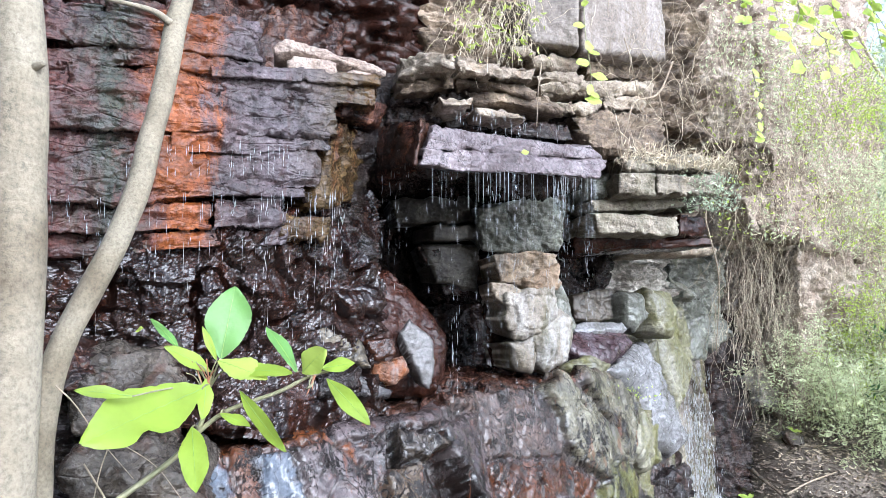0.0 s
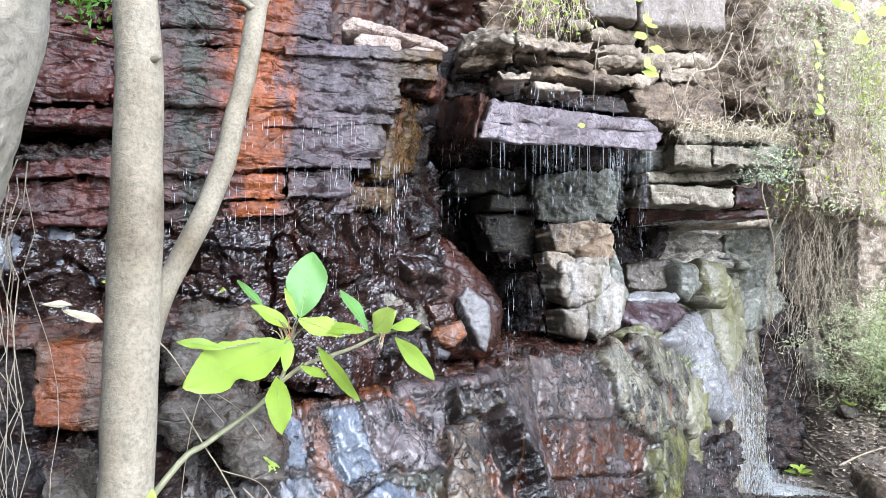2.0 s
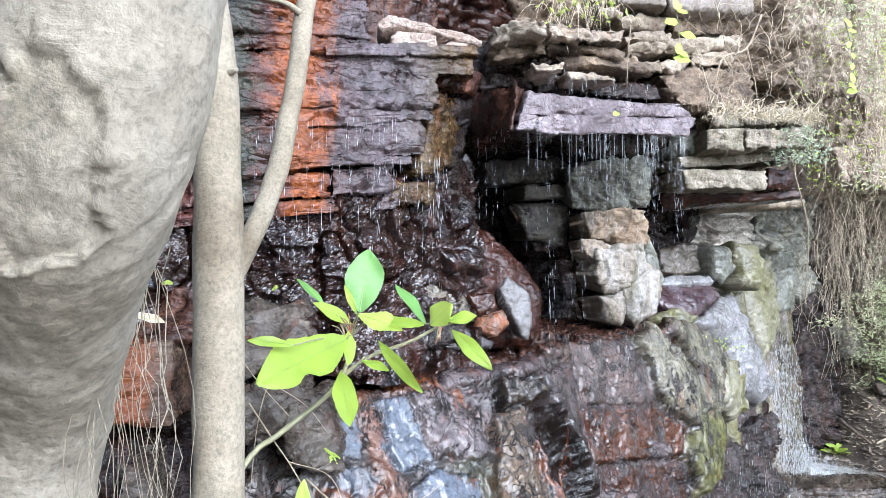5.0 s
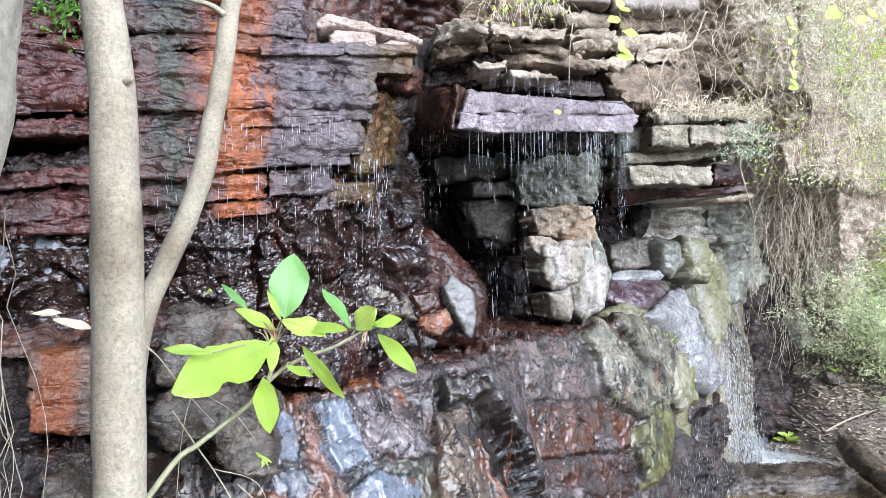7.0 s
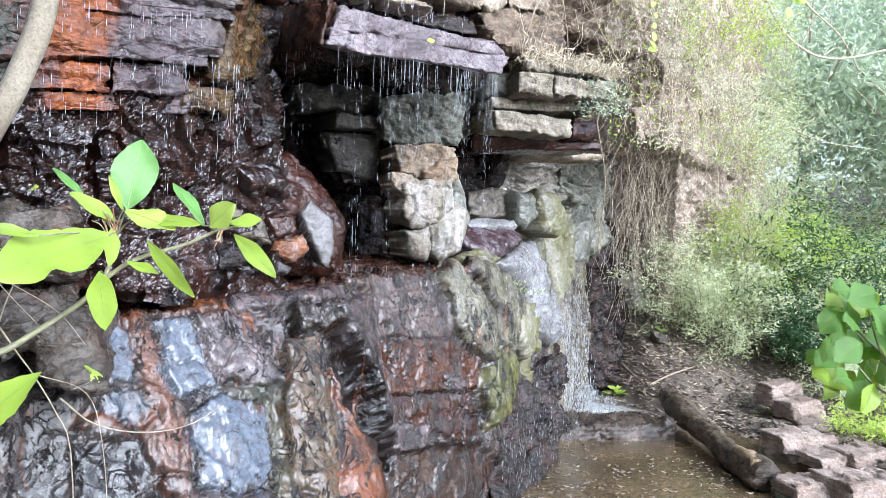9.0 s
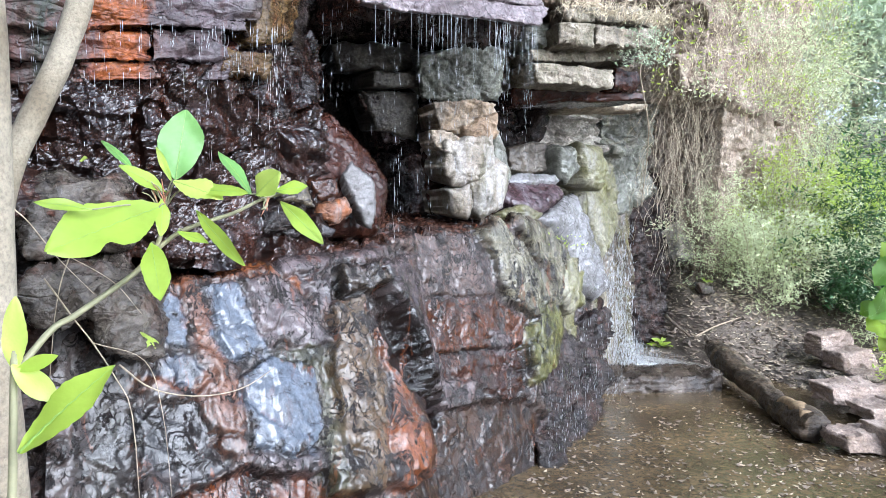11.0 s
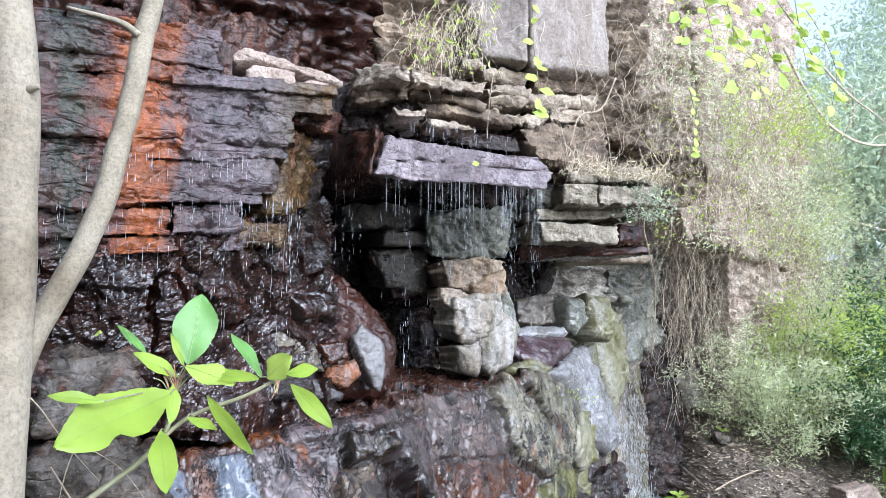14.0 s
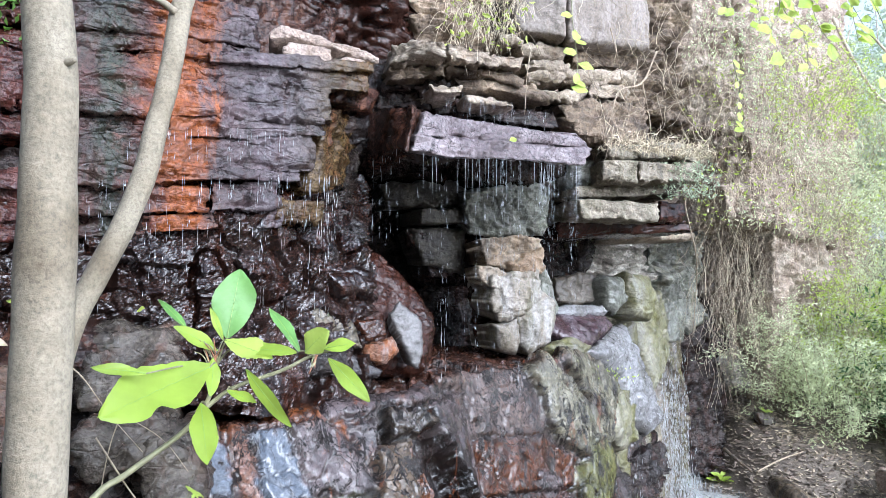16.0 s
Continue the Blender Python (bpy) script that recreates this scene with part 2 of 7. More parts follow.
FLUTE = rock("wet_fluted_stone", (0.048, 0.040, 0.026), (0.154, 0.132, 0.097), (0.289, 0.247, 0.194), 0.82, (0.212, 0.181, 0.150), 0.62, (0.115, 0.110, 0.026), 0.60, bump=0.6, bedding=0.06,
             zones=((1.8, (0.115, 0.095, 0.069)), (2.05, (0.075, 0.066, 0.032)), (2.25, (0.150, 0.132, 0.106)), (2.5, (0.087, 0.079, 0.029)), (2.65, (0.174, 0.154, 0.132)), (2.9, (0.070, 0.064, 0.037)), (3.1, (0.127, 0.116, 0.079)), (3.35, (0.174, 0.149, 0.121)), (3.6, (0.081, 0.064, 0.048))))
BOULDER = rock("streaked_pale_stone", (0.095, 0.076, 0.054), (0.195, 0.164, 0.128), (0.28, 0.248, 0.208), 0.45, (0.42, 0.40, 0.375), 0.55, (0.085, 0.074, 0.026), 0.60, bedding=0.05, bump=0.5)
PALE = rock("pale_stone", (0.218, 0.193, 0.160), (0.420, 0.386, 0.336), (0.571, 0.538, 0.470), 0.05, (0.210, 0.168, 0.118), 0.64)
GREEN = rock("wet_grey_green_stone", (0.062, 0.062, 0.051), (0.197, 0.197, 0.161), (0.352, 0.346, 0.290), 0.7, (0.476, 0.435, 0.362), 0.62, (0.176, 0.166, 0.052), 0.64, bedding=0.1)
BLUE = rock("wet_slate_stone", (0.055, 0.055, 0.062), (0.11, 0.115, 0.13), (0.17, 0.175, 0.19), 1.0, (0.11, 0.06, 0.04), 0.74, (0.04, 0.036, 0.036), 0.68, bump=0.5, bedding=0.06, veins=((0.10, 0.06, 0.04), (0.05, 0.042, 0.042)))
GREY = rock("grey_boulder_stone", (0.027, 0.022, 0.017), (0.068, 0.056, 0.045), (0.117, 0.097, 0.078), 0.78, (0.089, 0.034, 0.016), 0.64, (0.035, 0.034, 0.014), 0.66, bedding=0.1)
LOWFACE = rock("wet_cracked_face", (0.05, 0.05, 0.056), (0.10, 0.105, 0.118), (0.16, 0.165, 0.18), 1.0, (0.04, 0.034, 0.032), 0.66, (0.16, 0.07, 0.042), 0.68, bedding=0.06, bump=0.5, veins=((0.20, 0.075, 0.034), (0.16, 0.10, 0.085)))
OCHRE = rock("wet_ochre_stone", (0.022, 0.012, 0.006), (0.066, 0.040, 0.015), (0.12, 0.078, 0.030), 0.85, (0.12, 0.045, 0.02), 0.62, (0.03, 0.02, 0.015), 0.62)
DRYGREY = rock("dry_grey_stone", (0.200, 0.145, 0.112), (0.290, 0.222, 0.180), (0.36, 0.285, 0.238), 0.05, (0.24, 0.165, 0.110), 0.64, bedding=0.2)
MOSS = rock("mossy_stone", (0.044, 0.053, 0.022), (0.150, 0.157, 0.075), (0.298, 0.290, 0.194), 0.3, (0.176, 0.202, 0.031), 0.52, (0.403, 0.377, 0.316), 0.64, bedding=0.15)

GREYWET = rock("wet_dark_grey_stone", (0.016, 0.014, 0.013), (0.046, 0.040, 0.039), (0.10, 0.092, 0.094), 0.86, (0.055, 0.024, 0.014), 0.66, (0.11, 0.105, 0.11), 0.64, bump=0.7, bedding=0.15, seams=4.5)
RUSTDARK = rock("wet_dark_rust_stone", (0.020, 0.008, 0.005), (0.062, 0.022, 0.010), (0.12, 0.045, 0.018), 0.85, (0.17, 0.05, 0.014), 0.60, (0.012, 0.007, 0.006), 0.62, bump=0.6, bedding=0.1)
OLIVEWET = rock("wet_olive_brown_stone", (0.030, 0.023, 0.014), (0.085, 0.068, 0.044), (0.15, 0.128, 0.095), 0.75, (0.15, 0.13, 0.125), 0.60, (0.05, 0.032, 0.016), 0.60, bump=0.5, bedding=0.08, seams=3.0)
MOSSFLANK = rock("wet_mossy_flank_stone", (0.055, 0.050, 0.024), (0.150, 0.138, 0.086), (0.26, 0.24, 0.19), 0.6, (0.13, 0.125, 0.024), 0.55, (0.24, 0.225, 0.20), 0.62, bump=0.5, bedding=0.05)
GREENFLANK = rock("wet_grey_green_flank_stone", (0.055, 0.055, 0.044), (0.145, 0.146, 0.118), (0.25, 0.25, 0.22), 0.7, (0.055, 0.052, 0.036), 0.6, (0.23, 0.22, 0.20), 0.62, bump=0.5, bedding=0.05)
SMOOTH = rock("smooth_washed_stone", (0.085, 0.080, 0.075), (0.165, 0.158, 0.158), (0.225, 0.22, 0.225), 0.85, (0.26, 0.255, 0.255), 0.62, (0.085, 0.078, 0.045), 0.66, bump=0.25, bedding=0.04)
BASIN = rock("wet_purple_basin_stone", (0.018, 0.010, 0.012), (0.055, 0.034, 0.038), (0.13, 0.112, 0.122), 0.9, (0.05, 0.018, 0.012), 0.6, bump=0.6, bedding=0.3)
BROWNSTONE = rock("wet_brown_grey_stone", (0.026, 0.020, 0.014), (0.080, 0.064, 0.046), (0.15, 0.132, 0.108), 0.7, (0.17, 0.16, 0.15), 0.64, (0.030, 0.022, 0.014), 0.60, bump=0.5, bedding=0.1)
# dark red apron stone, used elsewhere as painted shade
APRON_SHADE = rock("wet_red_apron_and_shade_stone", (0.008, 0.004, 0.003), (0.026, 0.010, 0.007), (0.055, 0.024, 0.017), 0.85, (0.045, 0.014, 0.007), 0.56, (0.008, 0.005, 0.004), 0.6, bump=0.5, bedding=0.08, gloss=0.25)
PALEGREY = rock("damp_pale_grey_stone", (0.045, 0.040, 0.036), (0.088, 0.080, 0.075), (0.125, 0.116, 0.112), 0.6, (0.05, 0.030, 0.022), 0.68, bump=0.4, bedding=0.05)
# darker copy of the ochre stone, with shade put into its colour
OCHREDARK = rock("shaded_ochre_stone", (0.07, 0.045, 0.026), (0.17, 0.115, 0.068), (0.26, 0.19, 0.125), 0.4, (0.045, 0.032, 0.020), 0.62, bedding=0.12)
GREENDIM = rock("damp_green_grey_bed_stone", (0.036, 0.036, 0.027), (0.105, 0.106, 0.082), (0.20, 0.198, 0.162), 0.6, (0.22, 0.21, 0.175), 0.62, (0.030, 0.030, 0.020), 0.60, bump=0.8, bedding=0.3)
# brown bed stone darkened to carry the hollow's shade
BROWN_SHADE = rock("damp_shaded_brown_bed_stone", (0.018, 0.015, 0.010), (0.052, 0.044, 0.033), (0.10, 0.088, 0.068), 0.5, (0.016, 0.013, 0.010), 0.6, bump=0.8, bedding=0.3)


def stained_rock():
    """Stone whose mineral tint, groove shade and wetness are given point by point on the face; grain, runs, cracks and
    relief come on top.
    """
    g = Graph("wet_stained_face")
    n = g.tree.nodes.new("ShaderNodeVertexColor")
    n.layer_name = "tint"
    tint, wet = n.outputs["Color"], n.outputs["Alpha"]
    calm = g.ramp(wet, (0.92, 1.0), (0.99, 0.35))
    broad = g.noise(5, 9, 0.7, distort=0.8)
    fine = g.noise(60, 8, 0.7)
    colour = g.mix(g.math("MULTIPLY", calm, 0.9), tint, g.ramp(broad, (0.36, 0.22), (0.48, 0.80), (0.62, 1.5)), "MULTIPLY")
    runs = g.noise(1.0, 9, 0.72, g.scaled(11, 9, 2.2), 1.0)
    colour = g.mix(g.math("MULTIPLY", calm, g.ramp(runs, (0.57, 0.0), (0.68, 0.75))), colour, g.mix(fine, (0.20, 0.055, 0.013), (0.06, 0.018, 0.007)))
    other = g.noise(1.0, 9, 0.72, g.scaled(15, 12, 3.6), 1.3)
    colour = g.mix(g.math("MULTIPLY", calm, g.ramp(other, (0.60, 0.0), (0.72, 0.6))), colour, g.mix(fine, (0.12, 0.105, 0.108), (0.24, 0.215, 0.22)))
    dirt = g.noise(8, 10, 0.78, g.scaled(1.3, 1.3, 0.8), 0.8)
    colour = g.mix(g.math("MULTIPLY", calm, g.ramp(dirt, (0.535, 0.0), (0.565, 0.95))), colour, (0.010, 0.007, 0.006))
    bent = g.tree.nodes.new("ShaderNodeVectorMath")
    bent.operation = "MULTIPLY_ADD"
    shake = g.tree.nodes.new("ShaderNodeTexNoise")
    g.put(g.place, shake.inputs["Vector"])
    shake.inputs["Scale"].default_value = 6
    shake.inputs["Detail"].default_value = 7
    g.put(shake.outputs["Color"], bent.inputs[0])
    bent.inputs[1].default_value = (0.34, 0.34, 0.34)
    g.put(g.scaled(1.0, 1.0, 0.7), bent.inputs[2])
    height = g.math("MULTIPLY", g.noise(11, 7, 0.62), 0.55)
    for k, width in ((3.4, 0.020), (8.0, 0.028)):
        gap = g.cracks(k, bent.outputs[0])
        thin = g.math("MULTIPLY", g.ramp(gap, (0.0, 1.0), (width, 0.0)), g.ramp(g.noise(4, 4), (0.46, 0.0), (0.54, 1.0)))
        colour = g.mix(thin, colour, (0.008, 0.006, 0.006))
        height = g.math("SUBTRACT", height, g.math("MULTIPLY", thin, 0.3))
    colour = g.mix(0.75, colour, g.ramp(fine, (0.30, 0.30), (0.52, 1.0), (0.70, 1.6)), "MULTIPLY")
    height = g.math("SUBTRACT", height, g.math("MULTIPLY", g.ramp(dirt, (0.54, 0.0), (0.64, 1.0)), 0.3))
    height = g.math("ADD", height, g.math("MULTIPLY", g.noise(42, 6, 0.65), 0.34))
    height = g.math("MULTIPLY", height, g.ramp(wet, (0.9, 1.0), (1.0, 0.22)))
    film = g.noise(6, 7, 0.7, distort=1.0)
    rough = g.math("ADD", g.math("MULTIPLY", g.math("SUBTRACT", 1.0, wet), 0.4), g.ramp(film, (0.42, 0.06), (0.54, 0.15), (0.68, 0.40)))
    return g.finish(colour, rough, height, 0.5, 0.022, Specular_IOR_Level=g.ramp(wet, (0.88, 0.46), (1.0, 0.46)))


STAINED = stained_rock()



def plain(name, colour, rough=0.7, spread=0.5, scale=20, bump=0.3, **rest):
    g = Graph(name)
    n = g.noise(scale, 6, 0.65)
    c = g.ramp(n, (0.3, tuple(v * (1 - spread) for v in colour)), (0.7, tuple(min(1, v * (1 + spread * 0.7)) for v in colour)))
    return g.finish(c, rough, n, bump, 0.01, **rest)


def leaf_material(name, colour, glow, share=0.4, rough=0.45):
    g = Graph(name)
    info = g.tree.nodes.new("ShaderNodeNewGeometry")
    n = g.noise(9, 5)
    c = g.mix(0.6, colour, g.ramp(n, (0.3, tuple(v * 0.6 for v in colour)), (0.7, tuple(min(1, v * 1.5) for v in colour))))
    c = g.mix(0.55, c, g.ramp(info.outputs["Random Per Island"], (0.0, 0.45), (1.0, 1.5)), "MULTIPLY")
    g.finish(c, rough, g.noise(120, 3), 0.2, 0.004)
    t = g.tree.nodes.new("ShaderNodeBsdfTranslucent")
    t.inputs[0].default_value = (*glow, 1)
    m = g.tree.nodes.new("ShaderNodeMixShader")
    m.inputs[0].default_value = share
    out = g.tree.nodes["Material Output"]
    g.tree.links.new(g.bsdf.outputs[0], m.inputs[1])
    g.tree.links.new(t.outputs[0], m.inputs[2])
    g.tree.links.new(m.outputs[0], out.inputs[0])
    return g.mat


def bark_material(name="pale_smooth_bark", low=(0.150, 0.120, 0.078), mid=(0.242, 0.205, 0.145), top=(0.30, 0.262, 0.196)):
    g = Graph(name)
    bands = g.noise(1.0, 6, 0.7, g.scaled(20, 20, 34), 1.2)
    spots = g.noise(110, 5, 0.7)
    broad = g.noise(5, 5)
    c = g.ramp(broad, (0.3, low), (0.5, mid), (0.75, top))
    c = g.mix(0.4, c, g.ramp(bands, (0.3, 0.6), (0.6, 1.15)), "MULTIPLY")
    c = g.mix(0.7, c, g.ramp(spots, (0.32, 0.45), (0.5, 0.95), (0.65, 1.2)), "MULTIPLY")
    return g.finish(c, 0.85, g.math("ADD", bands, g.math("MULTIPLY", spots, 0.8)), 0.5, 0.006)


BARK = bark_material()
PALEBARK = bark_material("cream_peeling_bark", (0.215, 0.182, 0.128), (0.285, 0.250, 0.190), (0.33, 0.298, 0.24))
ROOT = plain("brown_root", (0.30, 0.24, 0.17), 0.9, 0.4)
STEM = plain("green_brown_stem", (0.22, 0.21, 0.12), 0.6, 0.3)
TWIG = plain("dry_twig", (0.42, 0.36, 0.27), 0.9, 0.4)
LEAF = leaf_material("bright_leaf", (0.27, 0.38, 0.045), (0.50, 0.60, 0.07), 0.45)
LEAF_COOL = leaf_material("cool_green_leaf", (0.15, 0.30, 0.075), (0.26, 0.48, 0.11), 0.4)
LEAF_DARK = leaf_material("dark_leaf", (0.095, 0.19, 0.035), (0.30, 0.52, 0.05), 0.5, 0.58)
LEAF_DEEP = leaf_material("deep_green_leaf", (0.035, 0.085, 0.028), (0.07, 0.16, 0.03), 0.25)
LEAF_YELLOW = leaf_material("yellow_green_leaf", (0.40, 0.50, 0.10), (0.62, 0.76, 0.14), 0.45)
# next two leaves are lightened and greyed: haze put into their colour
BUSH = leaf_material("haze_paled_bush_leaf", (0.52, 0.55, 0.35), (0.72, 0.77, 0.49), 0.5, 0.6)
FAR_BUSH = leaf_material("haze_paled_far_leaf", (0.40, 0.45, 0.33), (0.60, 0.68, 0.48), 0.5, 0.6)
RIB = leaf_material("pale_midrib", (0.28, 0.42, 0.10), (0.42, 0.58, 0.12), 0.4)
DEAD = plain("dead_leaf", (0.40, 0.33, 0.24), 0.8, 0.4)
STRAW = leaf_material("dry_straw", (0.58, 0.50, 0.36), (0.5, 0.43, 0.3), 0.2, 0.8)
LITTER = leaf_material("leaf_litter", (0.185, 0.147, 0.115), (0.095, 0.068, 0.040), 0.1, 0.45)


def soil_material():
    g = Graph("damp_soil")
    n = g.noise(4, 9, 0.7)
    f = g.noise(40, 8, 0.75)
    c = g.ramp(n, (0.3, (0.06, 0.046, 0.036)), (0.55, (0.135, 0.108, 0.083)), (0.75, (0.23, 0.19, 0.15)))
    c = g.mix(0.5, c, g.ramp(f, (0.3, 0.5), (0.65, 1.3)), "MULTIPLY")
    return g.finish(c, g.ramp(n, (0.3, 0.45), (0.7, 0.9)), g.math("ADD", n, f), 0.7, 0.03)


SOIL = soil_material()


def water_material():
    g = Graph("murky_water")
    n = g.noise(2.2, 5, 0.6)
    bed = g.noise(26, 8, 0.75)
    c = g.ramp(n, (0.35, (0.060, 0.042, 0.022)), (0.65, (0.135, 0.096, 0.052)))
    c = g.mix(0.8, c, g.ramp(bed, (0.34, 0.35), (0.5, 1.0), (0.66, 1.9)), "MULTIPLY")
    near = g.tree.nodes.new("ShaderNodeVectorMath")
    near.operation = "DISTANCE"
    g.put(g.place, near.inputs[0])
    near.inputs[1].default_value = (3.78, 6.25, 0.0)
    foam = g.math("MULTIPLY", g.ramp(near.outputs["Value"], (0.15, 1.0), (0.85, 0.0)), g.ramp(g.noise(11, 9, 0.8, distort=0.8), (0.34, 0.0), (0.54, 1.0)))
    c = g.mix(foam, c, (0.78, 0.80, 0.80))
    rip = g.noise(9, 4, 0.6)
    return g.finish(c, g.ramp(foam, (0.0, 0.07), (0.5, 0.5)), rip, 0.35, 0.02)


WATER = water_material()
DROP = Graph("falling_water").finish((0.93, 0.95, 0.97), 0.12, None, Transmission_Weight=0.7, IOR=1.33)


# ---- builders ----
def mesh_object(name, verts, faces, material, parent=None, smooth=True):
    me = bpy.data.meshes.new(name)
    me.from_pydata(verts, [], faces)
    me.materials.append(material)
    if smooth:
        me.polygons.foreach_set("use_smooth", [True] * len(me.polygons))
    me.update()
    ob = new(name, me)
    ob.parent = parent
    return ob


def thing(name, label, category, kind="", group=""):
    return tagged(new(name), label, category, group, kind)


STONES = [0]
ROUNDED = (BOULDER, GREY, GREEN, MOSS)
MASSIVE = (FLUTE, BOULDER, GREY, BLUE, GREEN, MOSS, RUST, LOWFACE, WETDARK, RED, RUBBLE)


def stone(parent, tl, tr, br, bl, depth, material, amp=0.02, name="stone", back=None, cell=0.016, bevel=0.16, warp=None, strata=None):
    """One weathered block between the four corners of its front, carried back by depth."""
    STONES[0] += 1
    seed = STONES[0] * 7
    tl, tr, br, bl = (np.array(c) for c in (tl, tr, br, bl))
    across = max(np.linalg.norm(tr - tl), np.linalg.norm(br - bl))
    tall = max(np.linalg.norm(tl - bl), np.linalg.norm(tr - br))
    cell = max(cell, (across * tall / 18000) ** 0.5)
    warp = amp * (1.6 if material in MASSIVE else 0.7) if warp is None else warp
    strata = (0.12 if material in MASSIVE else 0.7) if strata is None else strata
    size = np.array((across, depth, tall)) / 2
    n = [max(3, min(150, int(round(s * 2 / cell)))) for s in size]
    n[1] = max(3, min(n[1] // 2, 26))
    if material in ROUNDED:
        bevel = 0.75
    soft = min(bevel * min(size), 0.10 if bevel > 0.5 else 0.05)
    out = np.array(back) if back else np.array((0.0, depth, 0.0))
    verts, faces, normals = [], [], []
    base = 0
    for ax in range(3):
        u, v = [k for k in range(3) if k != ax]
        for side in (-1, 1):
            if ax == 1 and side == 1:
                continue
            gu, gv = np.meshgrid(np.linspace(-1, 1, n[u] + 1), np.linspace(-1, 1, n[v] + 1), indexing="ij")
            p = np.zeros((gu.size, 3))
            p[:, u], p[:, v], p[:, ax] = gu.ravel(), gv.ravel(), side
            q = p * size
            inner = np.clip(q, -(size - soft), size - soft)
            d = q - inner
            d /= np.linalg.norm(d, axis=1)[:, None] + 1e-9
            verts.append((inner + d * soft) / size)
            normals.append(d)
            idx = base + np.arange(gu.size).reshape(gu.shape)
            a, b, c, e = idx[:-1, :-1].ravel(), idx[1:, :-1].ravel(), idx[1:, 1:].ravel(), idx[:-1, 1:].ravel()
            flip = (side > 0) != (ax == 1)
            faces.append(np.stack((a, b, c, e) if flip else (a, e, c, b), 1))
            base += gu.size
    p, d = np.concatenate(verts), np.concatenate(normals)
    _, first, same = np.unique(np.round(p, 5), axis=0, return_index=True, return_inverse=True)
    p, d, quads = p[first], d[first], same.reshape(-1)[np.concatenate(faces)]
    s, t, w = (p[:, 0] + 1) / 2, (p[:, 2] + 1) / 2, (p[:, 1] + 1) / 2
    front = (np.outer((1 - s) * t, tl) + np.outer(s * t, tr) + np.outer(s * (1 - t), br) + np.outer((1 - s) * (1 - t), bl))
    world = front + np.outer(w, out)
    face_x = (tr + br - tl - bl)
    face_x /= np.linalg.norm(face_x)
    face_z = (tl + tr - bl - br)
    face_z /= np.linalg.norm(face_z)
    face_y = np.cross(face_z, face_x)
    normal = d[:, :1] * face_x + d[:, 1:2] * face_y + d[:, 2:] * face_z
    world = world + warp * np.stack([fractal(world * 3.5 + 31 * k, seed + 11 * k, 2) for k in range(3)], 1)
    massive = strata < 0.3
    jag = world + 0.03 * np.stack([value_noise(world * 9 + 13 * k, seed + k) for k in range(3)], 1)
    lumps = fractal(world * 3.0 + seed, seed, 3) * (1.0 if massive else 0.45)
    chips = fractal(world * np.array((22, 22, 30)) + seed, seed + 3, 3)
    large = facets(jag * (np.array((5.0, 5.0, 3.4)) if massive else np.array((4.0, 5.0, 9.0))) + seed, seed)
    small = facets(jag * (np.array((14, 14, 10)) if massive else np.array((11, 12, 26))) + seed, seed + 1)
    beds = value_noise(world * np.array((2.0, 2.0, 34)), 9)
    edge = np.clip(1.4 - np.minimum(np.minimum(s, 1 - s) * across, np.minimum(t, 1 - t) * tall) / 0.03, 0, 1)
    split = np.clip(1 - np.abs(fractal(world * np.array((3.2, 3.2, 4.5)) + seed, seed + 8, 2)) / 0.04, 0, 1)
    move = amp * (0.8 * lumps + 0.45 * chips + 1.5 * large + 0.9 * small + strata * beds - 0.7 * split - 0.9 * edge * np.abs(small + chips))
    world = world + normal * move[:, None]
    ob = mesh_object(name, world.tolist(), quads.tolist(), material, parent)
    return ob


